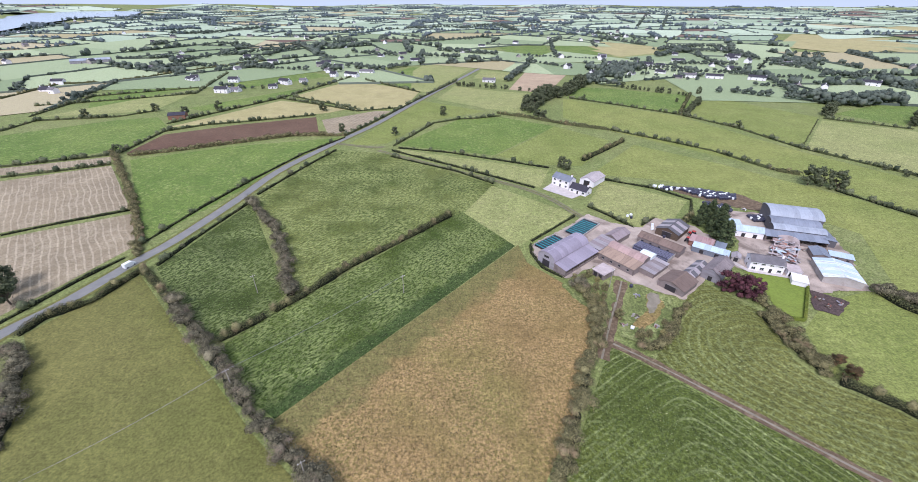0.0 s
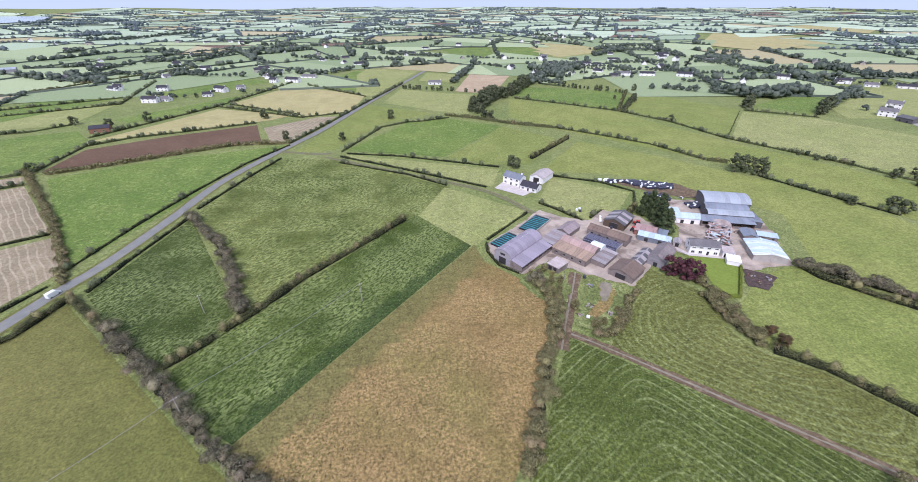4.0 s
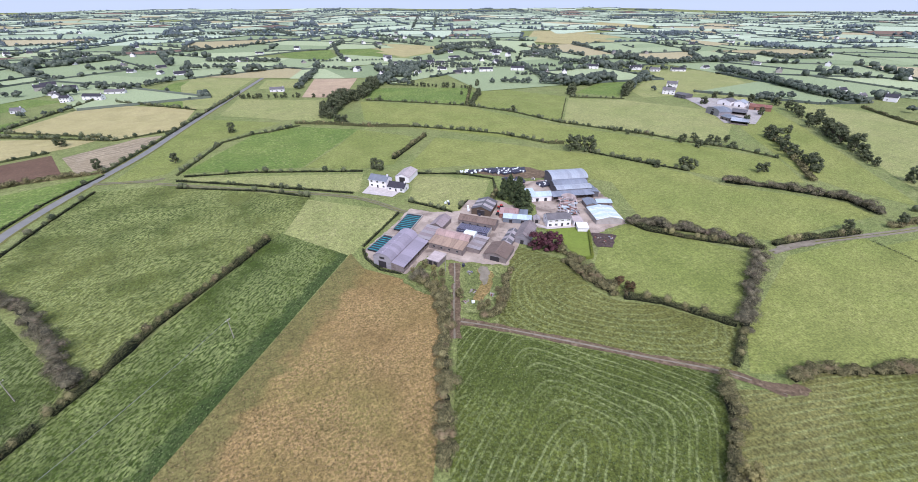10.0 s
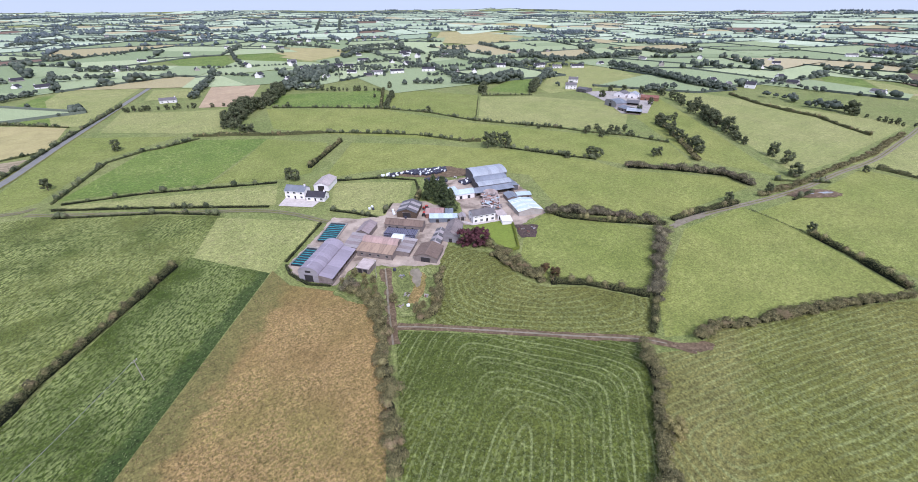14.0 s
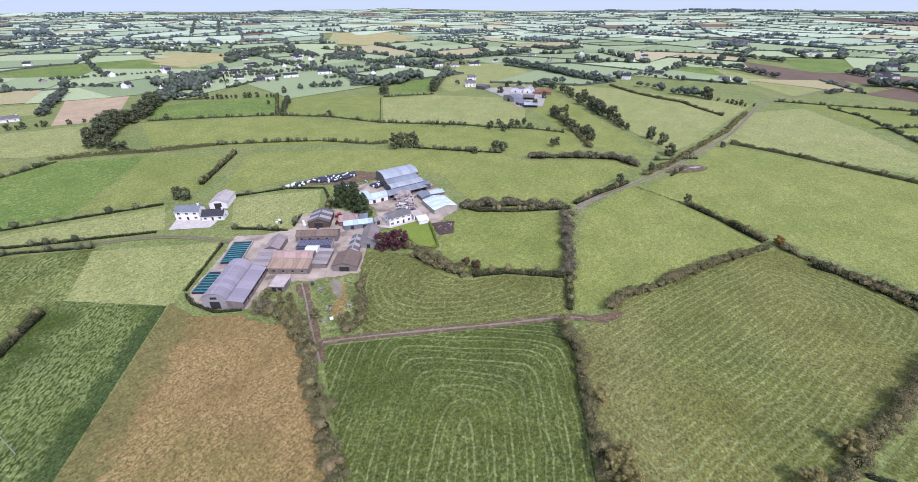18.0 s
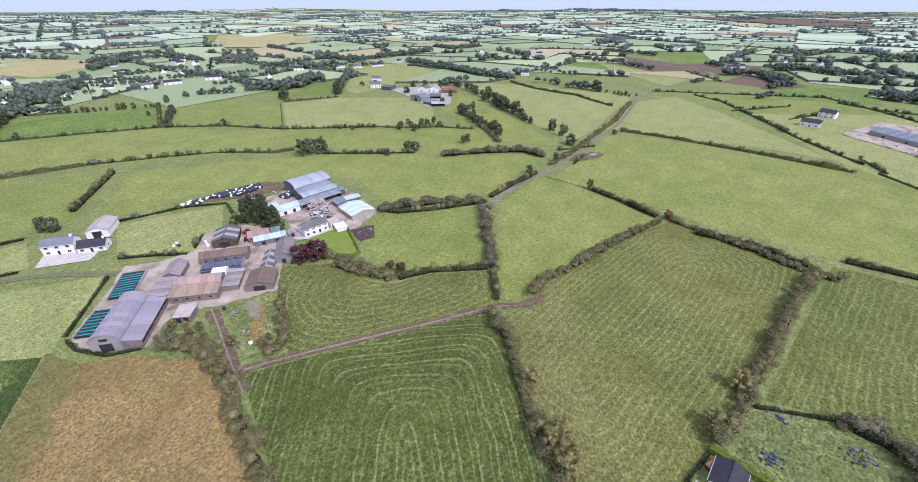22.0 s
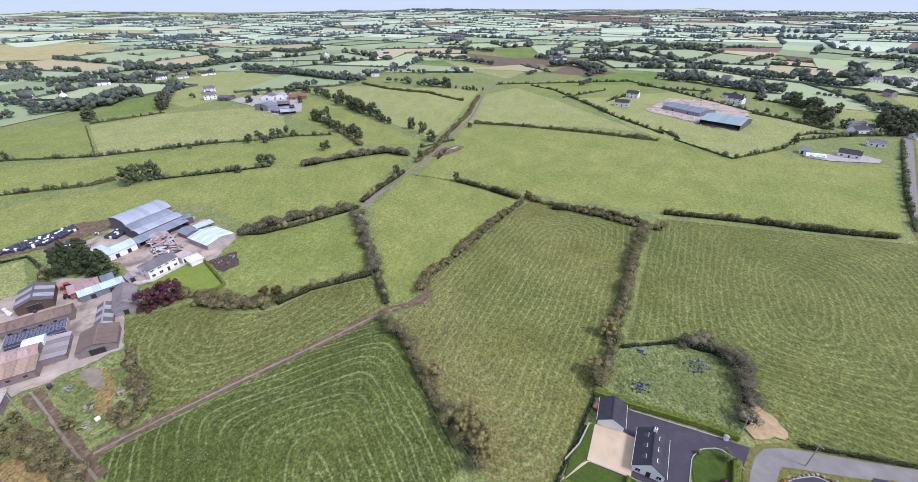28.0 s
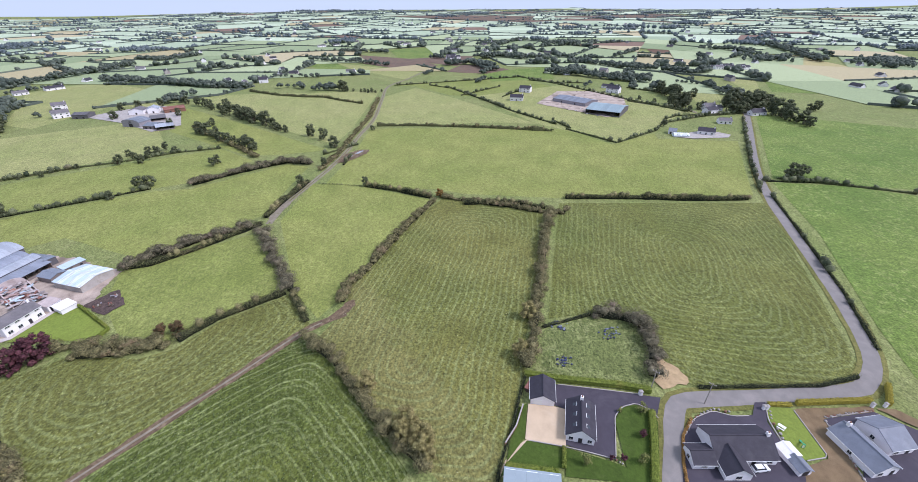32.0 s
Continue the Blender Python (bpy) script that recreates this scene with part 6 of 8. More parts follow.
def clamp(c):
    """A silage clamp: concrete walls, black sheet, and tyres laid all over it."""
    cx, cy, w, d, ang = c
    ob = thing("silage_clamp", pose(cx, cy, 0, 0, 0, ang), "concrete silage clamp under black sheet weighted with tyres", "silage clamp")
    h, l = w / 2, d / 2
    boxed("wall", (-h - 0.2, -h, -l, l, 0, 2.0), "concrete", ob), boxed("wall", (h, h + 0.2, -l, l, 0, 2.0), "concrete", ob)
    bm = bmesh.new()
    g = [[bm.verts.new((-h + w * i / 10, -l + d * j / 6, (0.25 if j == 0 else 1.5) + 0.25 * noise.noise((i * 0.7, j * 0.7, cx)))) for j in range(7)] for i in range(11)]
    for i in range(10):
        for j in range(6):
            bm.faces.new((g[i][j], g[i + 1][j], g[i + 1][j + 1], g[i][j + 1]))
    part("sheet", bm, "black_wrap", ob, "black plastic sheet")
    me = bpy.data.meshes.new("tyre")
    me.from_pydata(*[ring(0.45, 0.24, 0.2)[0], [], ring(0.45, 0.24, 0.2)[1]])
    for i in range(int(w / 1.0)):
        for j in range(int(d / 0.95)):
            t = mesh_part("tyre", me, "tyre_grey", ob)
            t.matrix_basis = pose(-h + 0.5 + i * 1.0 + random.uniform(-0.15, 0.15), -l + 0.7 + j * 0.93 + random.uniform(-0.12, 0.12), 1.62 if j else 0.9, random.uniform(-8, 8), random.uniform(-8, 8), 0)


plain("tyre_grey", (0.17, 0.17, 0.24), 0.7, 0, 0.5, 1.0, (0.03, 0.03, 0.05), 0.6)
BALE = {}


def bale_mesh(mat):
    if mat not in BALE:
        bm = bmesh.new()
        bmesh.ops.create_cone(bm, cap_ends=True, segments=14, radius1=0.66, radius2=0.66, depth=1.2)
        bmesh.ops.bevel(bm, geom=[e for e in bm.edges if abs(e.verts[0].co.z - e.verts[1].co.z) < 0.01], offset=0.12, segments=1, affect="EDGES")
        me = bpy.data.meshes.new("silage_bale")
        bm.to_mesh(me)
        bm.free()
        me.materials.append(MATS[mat])
        BALE[mat] = me
    return BALE[mat]


def bale_stack(poly, count, black):
    """Wrapped bales laid close together in crooked rows."""
    x0, x1, y0, y1 = min(p[0] for p in poly), max(p[0] for p in poly), min(p[1] for p in poly), max(p[1] for p in poly)
    spots = []
    y = y0
    while y < y1:
        x = x0 + random.uniform(0, 0.6)
        while x < x1:
            if inside(x, y, poly):
                spots.append((x + random.uniform(-0.12, 0.12), y + random.uniform(-0.12, 0.12)))
            x += 1.42
        y += 1.42
    random.shuffle(spots)
    for x, y in spots[:count]:
        dark = random.random() < black
        ob = new("silage_bale", bale_mesh("black_wrap" if dark else "white_wrap"))
        ob.matrix_basis = pose(x, y, 0.85, 90 if random.random() < 0.5 else 0, 0, random.uniform(0, 180))
        ob.location.z = 0.95 if abs(ob.rotation_euler.x) > 1 else 0.88
        tagged(ob, "silage bale wrapped in black plastic" if dark else "silage bale wrapped in white plastic", "bale", "silage bales")


def clipped_hedge(path, leaf, hgt, label):
    ob = thing("garden_hedge", pose(0, 0, 0), label, "hedge")
    pts, verts, faces, centres, radii = along(path, 0.5), [], [], [], []
    w = 0.6 if leaf == "leaf_gold" else 0.9 if hgt > 1.4 else 0.45 if hgt > 0.6 else 0.3
    for i, (x, y, ux, uy) in enumerate(pts):
        for s, z in ((-0.9, 0), (-1, 0.85), (-0.6, 0.95), (0.6, 0.95), (1, 0.85), (0.9, 0)):
            verts.append((x - uy * w * s * 0.9, y + ux * w * s * 0.9, z * hgt + 0.15))
        if i:
            b = 6 * i
            faces += [(b + q, b + q + 1, b + q - 5, b + q - 6) for q in range(5)]
        centres += [(x - uy * w * s, y + ux * w * s, z * hgt + 0.15) for s, z in ((-0.8, 0.35), (-0.7, 0.85), (0.7, 0.85), (0.8, 0.35), (0, 0.95))]
        radii += [(w * 0.45, w * 0.45, 0.3)] * 5
    faces += [tuple(range(6)), tuple(range(len(verts) - 6, len(verts)))]
    raw("inner_growth", verts, faces, leaf, ob)
    sprigs("leaves", centres, radii, 9, 0.3, leaf, ob)


def shrub(x, y, size, kind):
    ob = thing("shrub", pose(x, y, 0.2), "dark purple-leaved garden shrub" if kind == "copper" else "loose yellow-green garden shrub", "shrub")
    rnd = random.Random(int(x * 10))
    clumps, radii = [], []
    for i in range(16):
        a, u = rnd.uniform(0, math.tau), rnd.random()
        clumps.append((math.cos(a) * size * 0.36 * u, math.sin(a) * size * 0.36 * u, size * rnd.uniform(0.15, 0.75)))
        radii.append((size * 0.17,) * 3)
    bm = bmesh.new()
    for i in range(5):
        a = i * 1.26
        m = Matrix.Translation((math.cos(a) * size * 0.08, math.sin(a) * size * 0.08, size * 0.22)) @ Euler((0.35 * math.sin(a), 0.35 * math.cos(a), 0)).to_matrix().to_4x4()
        bmesh.ops.create_cone(bm, segments=5, radius1=0.06, radius2=0.03, depth=size * 0.45, matrix=m)
    part("stems", bm, "bark", ob)
    sprigs("leaves", clumps, radii, 40, 0.28, "leaf_copper" if kind == "copper" else "leaf_shrub", ob, shell=0.3)


leafy("leaf_shrub", (0.085, 0.11, 0.03), (0.22, 0.22, 0.07), (0.20, 0.19, 0.06))


def lofted(rows):
    """A closed skin through outlines of equal count."""
    bm = bmesh.new()
    rings = [[bm.verts.new(p) for p in r] for r in rows]
    k = len(rings[0])
    for a, b in zip(rings, rings[1:]):
        for i in range(k):
            bm.faces.new((a[i], a[(i + 1) % k], b[(i + 1) % k], b[i]))
    bm.faces.new(list(reversed(rings[0]))), bm.faces.new(rings[-1])
    bmesh.ops.recalc_face_normals(bm, faces=bm.faces)
    return bm


def wheels(ob, xs, half, r):
    for x in xs:
        for s in (-1, 1):
            bm = bmesh.new()
            bmesh.ops.create_cone(bm, cap_ends=True, segments=16, radius1=r, radius2=r, depth=0.22, matrix=Matrix.Translation((x, s * half, r)) @ Euler((radians(90), 0, 0)).to_matrix().to_4x4())
            wh = part("wheel", bm, "rubber", ob)
            bm = bmesh.new()
            bmesh.ops.create_cone(bm, cap_ends=True, segments=12, radius1=r * 0.6, radius2=r * 0.5, depth=0.05, matrix=Matrix.Translation((x, s * (half + 0.12), r)) @ Euler((radians(90), 0, 0)).to_matrix().to_4x4())
            part("rim", bm, "tin_grey", wh)


def shell_row(x, w, z0, z1):
    return [(x, -w, z0), (x, w, z0), (x, w, (z0 + z1) / 2), (x, w * 0.92, z1), (x, -w * 0.92, z1), (x, -w, (z0 + z1) / 2)]


def car(x, y, ang, paint, label):
    ob = thing("car", pose(x, y, 0.3, 0, 0, ang), label, "car")
    part("body", lofted([shell_row(-2.05, 0.75, 0.35, 0.8), shell_row(-1.9, 0.84, 0.28, 0.95), shell_row(1.2, 0.86, 0.28, 0.95), shell_row(1.95, 0.8, 0.3, 0.8), shell_row(2.1, 0.7, 0.36, 0.62)], ), paint, ob)
    cabin = part("cabin", lofted([[(-1.95, -0.72, 0.95), (-1.95, 0.72, 0.95), (1.05, 0.74, 0.95), (1.05, -0.74, 0.95)], [(-1.5, -0.6, 1.42), (-1.5, 0.6, 1.42), (0.3, 0.6, 1.42), (0.3, -0.6, 1.42)]]), "glass_dark", ob, "dark glass")
    part("roof", lofted([[(-1.55, -0.62, 1.425), (-1.55, 0.62, 1.425), (0.35, 0.62, 1.425), (0.35, -0.62, 1.425)], [(-1.4, -0.55, 1.49), (-1.4, 0.55, 1.49), (0.2, 0.55, 1.49), (0.2, -0.55, 1.49)]]), paint, ob)
    wheels(ob, (-1.25, 1.3), 0.78, 0.31)
    for s in (-1, 1):
        boxed("headlight", (2.02, 2.08, s * 0.55 - 0.14, s * 0.55 + 0.14, 0.6, 0.74), "white_paint", ob)


def van(x, y, ang, label):
    ob = thing("van", pose(x, y, 0.2, 0, 0, ang), label, "van")
    part("body", lofted([shell_row(-2.4, 0.9, 0.35, 2.1), shell_row(-2.3, 0.95, 0.3, 2.2), shell_row(1.0, 0.95, 0.3, 2.2), shell_row(1.7, 0.93, 0.3, 1.25), shell_row(2.4, 0.85, 0.35, 0.95)]), "car_white", ob)
    part("windscreen", slab([(1.05, 2.14), (1.68, 1.30)], -0.8, 0.8, 0.02), "glass_dark", ob)
    wheels(ob, (-1.5, 1.5), 0.86, 0.34)


def tractor(x, y, ang):
    ob = thing("tractor", pose(x, y, 0.2, 0, 0, ang), "red farm tractor parked in the yard", "tractor")
    part("bonnet", lofted([shell_row(0.2, 0.45, 0.7, 1.6), shell_row(1.9, 0.38, 0.75, 1.45)]), "red_paint", ob)
    cab = part("cab", lofted([shell_row(-1.0, 0.75, 0.9, 2.5), shell_row(0.2, 0.7, 0.9, 2.5)]), "glass_dark", ob)
    boxed("cab_roof", (-1.15, 0.35, -0.8, 0.8, 2.5, 2.64), "red_paint", cab)
    wheels(ob, (-0.6,), 0.95, 0.85)
    wheels(ob, (1.4,), 0.75, 0.5)


def plastic_heaps(spots):
    for x, y in spots:
        rnd = random.Random(int(x * 7))
        ob = thing("plastic_heap", pose(x, y, 0), "heap of blue plastic sheeting and tubs in rough grass", "heap")
        for i in range(16):
            bm = bmesh.new()
            bmesh.ops.create_icosphere(bm, subdivisions=1, radius=rnd.uniform(0.18, 0.5))
            for v in bm.verts:
                v.co *= 1 + 0.35 * noise.noise(v.co * 2 + Vector((i, x, y)))
                v.co.z = max(-0.2, v.co.z * 0.6)
            bmesh.ops.translate(bm, verts=bm.verts, vec=(rnd.gauss(0, 1.2), rnd.gauss(0, 1.2), 0.3))
            part("plastic_tub", bm, rnd.choice(("blue_plastic", "blue_plastic", "black_wrap", "tin_slate")), ob)


def pillar(x, y):
    ob = thing("gate_pillar", pose(x, y, 0.2), "white rendered gate pillar with a capping", "pillar")
    boxed("shaft", (-0.35, 0.35, -0.35, 0.35, 0, 1.5), "white_render", ob)
    part("cap", lofted([[(-0.45, -0.45, 1.5), (0.45, -0.45, 1.5), (0.45, 0.45, 1.5), (-0.45, 0.45, 1.5)], [(-0.45, -0.45, 1.62), (0.45, -0.45, 1.62), (0.45, 0.45, 1.62), (-0.45, 0.45, 1.62)], [(-0.1, -0.1, 1.85), (0.1, -0.1, 1.85), (0.1, 0.1, 1.85), (-0.1, 0.1, 1.85)]]), "concrete", ob)


def utility_pole(x, y):
    ob = thing("utility_pole", pose(x, y, 0, 0, 0, 40), "weathered timber utility pole with a cross-arm", "pole")
    bm = bmesh.new()
    bmesh.ops.create_cone(bm, cap_ends=True, segments=8, radius1=0.15, radius2=0.10, depth=8.5, matrix=Matrix.Translation((0, 0, 4.25)))
    part("shaft", bm, "timber_grey", ob)
    boxed("cross_arm", (-0.9, 0.9, -0.17, -0.09, 7.9, 8.05), "timber_grey", ob)
    for s in (-0.8, 0, 0.8):
        boxed("insulator", (s - 0.05, s + 0.05, -0.18, -0.08, 8.05, 8.25), "white_paint", ob)


plain("timber_grey", (0.30, 0.27, 0.24), 0.9, 0, 0.2, 1.0)


def scrap(spots):
    for i, (x, y) in enumerate(spots):
        ob = thing("scrap_pile", pose(x, y, 0.2, 0, 0, i * 53), "pile of discarded white drums, boards and tubs", "scrap")
        rnd = random.Random(i)
        for j in range(5):
            bm = bmesh.new()
            if j % 2:
                bmesh.ops.create_cone(bm, cap_ends=True, segments=10, radius1=0.3, radius2=0.28, depth=0.9, matrix=pose(rnd.uniform(-1, 1), rnd.uniform(-1, 1), 0.4, rnd.choice((0, 90)), 0, rnd.uniform(0, 180)))
                part("drum", bm, rnd.choice(("white_paint", "timber_grey", "tin_slate", "rust_red")), ob)
            else:
                box(bm, -0.9, 0.9, -0.35, 0.35, 0, 0.12)
                bmesh.ops.transform(bm, verts=bm.verts, matrix=pose(rnd.uniform(-1, 1), rnd.uniform(-1, 1), 0.1 * j, 6, 8, rnd.uniform(0, 180)))
                part("board", bm, rnd.choice(("timber", "timber_grey", "tin_grey")), ob)


def power_line(spots):
    """Three sagging wires from pole to pole."""
    ob = thing("power_line", pose(0, 0, 0), "three thin grey power wires sagging between poles", "wires")
    for (ax, ay), (bx, by) in zip(spots, spots[1:]):
        for s in (-0.8, 0, 0.8):
            verts, faces = [], []
            for i in range(13):
                f = i / 12
                x, y, z = ax + (bx - ax) * f + s * 0.77, ay + (by - ay) * f + s * 0.64, 8.25 - 4 * 1.1 * f * (1 - f)
                verts += [(x, y, z - 0.012), (x + 0.012, y - 0.012, z + 0.01), (x - 0.012, y + 0.012, z + 0.01)]
                if i:
                    k = 3 * i
                    faces += [(k - 3 + q, k - 3 + (q + 1) % 3, k + (q + 1) % 3, k + q) for q in range(3)]
            raw("wire", verts, faces, "tin_grey", ob)


def brick_wall(path):
    """A low garden wall with a coping of separate stones."""
    ob = thing("garden_wall", pose(0, 0, 0), "low red-brick garden wall with pale coping", "wall")
    for (ax, ay), (bx, by) in zip(path, path[1:]):
        d, g = math.hypot(bx - ax, by - ay), math.atan2(by - ay, bx - ax)
        bm = box(bmesh.new(), 0, d, -0.12, 0.12, 0, 1.2)
        bmesh.ops.transform(bm, verts=bm.verts, matrix=Matrix.Translation((ax, ay, 0)) @ Matrix.Rotation(g, 4, "Z"))
        part("brickwork", bm, "brick_red", ob)
        for i in range(int(d / 0.9)):
            bm = box(bmesh.new(), i * 0.9 + 0.02, i * 0.9 + 0.88, -0.18, 0.18, 1.2, 1.3)
            bmesh.ops.transform(bm, verts=bm.verts, matrix=Matrix.Translation((ax, ay, 0)) @ Matrix.Rotation(g, 4, "Z"))
            part("coping_stone", bm, "concrete", ob)


def slide(x, y, ang):
    ob = thing("garden_slide", pose(x, y, 0.3, 0, 0, ang), "green plastic garden slide on the lawn", "slide")
    part("chute", slab([(-1.2, 0.1), (-0.6, 0.25), (0.9, 1.3), (1.2, 1.35)], -0.28, 0.28, 0.05), "slide_green", ob)
    for s in (-0.3, 0.3):
        boxed("leg", (1.1, 1.2, s - 0.04, s + 0.04, 0, 1.3), "slide_green", ob)
    for i in range(4):
        boxed("rung", (1.12, 1.18, -0.26, 0.26, 0.2 + i * 0.28, 0.25 + i * 0.28), "white_paint", ob)


plain("slide_green", (0.03, 0.30, 0.16), 0.4)


def garden_table(x, y, ang):
    ob = thing("picnic_table", pose(x, y, 0.3, 0, 0, ang), "white picnic table with two benches", "table")
    boxed("tabletop", (-0.9, 0.9, -0.38, 0.38, 0.7, 0.75), "white_paint", ob)
    for s in (-1, 1):
        boxed("bench", (-0.9, 0.9, s * 0.75 - 0.14, s * 0.75 + 0.14, 0.42, 0.46), "white_paint", ob)
        boxed("leg", (s * 0.7 - 0.05, s * 0.7 + 0.05, -0.85, 0.85, 0.3, 0.38), "white_paint", ob)
        boxed("post", (s * 0.7 - 0.05, s * 0.7 + 0.05, -0.06, 0.06, 0, 0.7), "white_paint", ob)


def edging(path, gap):
    """Loose garden stones along a bed."""
    ob = thing("rockery", pose(0, 0, 0), "row of brown and grey garden stones", "stones")
    for i, (x, y, ux, uy) in enumerate(along(path, gap)):
        bm = bmesh.new()
        bmesh.ops.create_icosphere(bm, subdivisions=1, radius=random.uniform(0.25, 0.45), matrix=pose(x + random.uniform(-0.2, 0.2), y + random.uniform(-0.2, 0.2), 0.42))
        for v in bm.verts:
            v.co.x += 0.1 * noise.noise(v.co * 3)
            v.co.y += 0.1 * noise.noise(v.co * 3 + Vector((5, 0, 0)))
        part("stone", bm, random.choice(("concrete", "brick_red", "timber_grey")), ob)


def ruin(cx, cy, w, d, ang):
    """A fallen stone barn: one gable still standing, ragged walls, and its roof lying over the rubble in bent sheets."""
    ob = thing("ruined_barn", pose(cx, cy, 0.2, 0, 0, ang), "collapsed stone barn with a standing gable and fallen tin roof", "ruin")
    rnd = random.Random(5)
    h, l = w / 2, d / 2
    arch = [(-h, 0), (h, 0)] + [(h * math.cos(a * math.pi / 8), 2.6 + 2.3 * math.sin(a * math.pi / 8)) for a in range(9)]
    part("gable_wall", prism(arch, l - 0.4, l), "concrete_pink", ob, "pale rounded stone gable")
    for s in (-1, 1):
        top = [(-l + i * d / 12, rnd.uniform(0.6, 1.3) + 1.3 * i / 12) for i in range(13)]
        bm = prism([(-l, 0), (l - 0.42, 0)] + [(min(y, l - 0.42), z) for y, z in reversed(top)], s * h - 0.2, s * h + 0.2)
        bmesh.ops.transform(bm, verts=bm.verts, matrix=Matrix(((0, 1, 0, 0), (1, 0, 0, 0), (0, 0, 1, 0), (0, 0, 0, 1))))
        bmesh.ops.reverse_faces(bm, faces=bm.faces)
        part("broken_wall", bm, "concrete_pink", ob)
    for i in range(84):
        y = rnd.uniform(-l, l - 1)
        a = rnd.uniform(1.3, 3.0)
        bm = slab([(-a, 0.0), (-a * 0.3, rnd.uniform(0, 0.35)), (a * 0.4, rnd.uniform(-0.2, 0.3)), (a, 0.0)], -0.8, 0.8, 0.05)
        bmesh.ops.transform(bm, verts=bm.verts, matrix=pose(rnd.uniform(-h, h) * 0.85, y, 0.75 + 1.3 * (y + l) / d + rnd.uniform(-0.3, 0.4), rnd.uniform(-12, 12), rnd.uniform(-24, 24), rnd.choice((0, 0, 90)) + rnd.uniform(-25, 25)))
        part("roof_sheet", bm, rnd.choice(("tin_pink", "tin_pale", "tin_worn", "rust_red", "tin_ice", "tin_pale")), ob)
    bm = bmesh.new()
    g = [[bm.verts.new((-h + 0.3 + (w - 0.6) * i / 10, -l + (d - 0.6) * j / 16, 0.15 + (0.9 + 0.9 * j / 16) * math.sin(math.pi * i / 10) ** 0.5 * (0.7 + 0.6 * noise.noise((i * 0.7, j * 0.7, 3.0))))) for j in range(17)] for i in range(11)]
    for i in range(10):
        for j in range(16):
            bm.faces.new((g[i][j], g[i + 1][j], g[i + 1][j + 1], g[i][j + 1]))
    part("debris", bm, "concrete_pink", ob, "heap of stones and plaster")
    for i in range(26):
        x, y = rnd.uniform(-h, h), rnd.uniform(-l, l - 1)
        if i % 2:
            bm = box(bmesh.new(), -1.8, 1.8, -0.06, 0.06, -0.05, 0.05)
            bmesh.ops.transform(bm, verts=bm.verts, matrix=pose(x * 0.7, y * 0.85, 1.2, rnd.uniform(-10, 10), rnd.uniform(-30, 30), rnd.uniform(0, 180)))
            part("rafter", bm, rnd.choice(("timber", "timber_grey")), ob)
        else:
            bm = bmesh.new()
            bmesh.ops.create_icosphere(bm, subdivisions=1, radius=rnd.uniform(0.3, 0.7), matrix=pose(x * 1.15, y * 1.08, 0.25))
            for v in bm.verts:
                v.co += Vector((1, 1, 0.6)) * 0.25 * noise.noise(v.co * 2)
            part("rubble", bm, rnd.choice(("concrete_pink", "concrete", "brick_red")), ob)


def white_bales(spots):
    for i, (x, y) in enumerate(spots):
        ob = new("silage_bale", bale_mesh("white_wrap" if i % 4 else "black_wrap"))
        ob.matrix_basis = pose(x, y, 0.95 if i % 2 else 0.85, 90 if i % 2 else 0, 0, i * 67)
        tagged(ob, "silage bale wrapped in white plastic" if i % 4 else "silage bale wrapped in black plastic", "bale", "silage bales")


# farmyard
area([(69.0, 197.8), (76.9, 188.7), (91.2, 182.1), (103.0, 193.3), (119.5, 184.5), (123.2, 172.2), (121.1, 149.1), (102.5, 138.3), (94.0, 131.2), (86.2, 124.7), (69.4, 136.6), (58.0, 148.2), (44.8, 137.9), (33.7, 150.9), (34.2, 165.6), (53.1, 181.8)], 'yard', 'worn concrete and mud farmyard')
area([(133.5, 192.6), (140.0, 203.0), (158.0, 200.0), (186.5, 191.0), (181.0, 172.0), (177.0, 157.0), (170.0, 146.0), (163.5, 130.5), (150.0, 131.0), (141.0, 128.5), (136.5, 139.5), (122.0, 144.5), (119.0, 148.0), (126.0, 158.0), (134.0, 170.0)], 'yard', 'dusty concrete yard behind the farmhouse')
area([(128.0, 229.4), (136.3, 235.8), (165.3, 223.9), (173.7, 205.0), (163.4, 201.6), (148.9, 208.0), (131.6, 224.1)], 'mud', 'bare earth under the bale stack')
area([(121.0, 144.0), (127.0, 142.8), (136.2, 139.8), (138.9, 132.8), (123.8, 113.3), (117.7, 114.8), (120.8, 130.0)], 'lawn', 'bright mown lawn in front of the farmhouse')
area([(118.5, 38.5), (124.0, 34.5), (129.5, 30.5), (132.0, 27.5), (128.0, 26.5), (124.0, 28.0), (119.5, 34.5)], 'mud', 'trampled muddy gateway where the tractor track ends')
area([(140.1, 130.9), (149.9, 123.9), (138.4, 115.7), (131.8, 120.4)], 'rubble', 'dark heap of rubble and soil')
area([(70.4, 134.2), (82.3, 125.8), (75.6, 107.4), (66.1, 97.7), (54.6, 105.0)], 'rough', 'overgrown rough ground with scrap')
area([(73.9, 128.7), (78.5, 123.4), (72.6, 114.2), (64.8, 108.3), (61.2, 110.1), (68.9, 118.2)], 'brown_grass', 'strip of bare tan soil with dry weeds')
area([(74.9, 129.9), (78.2, 127.5), (72.5, 116.8), (69.1, 117.7)], 'gravel_track', 'bare pale dirt patch')
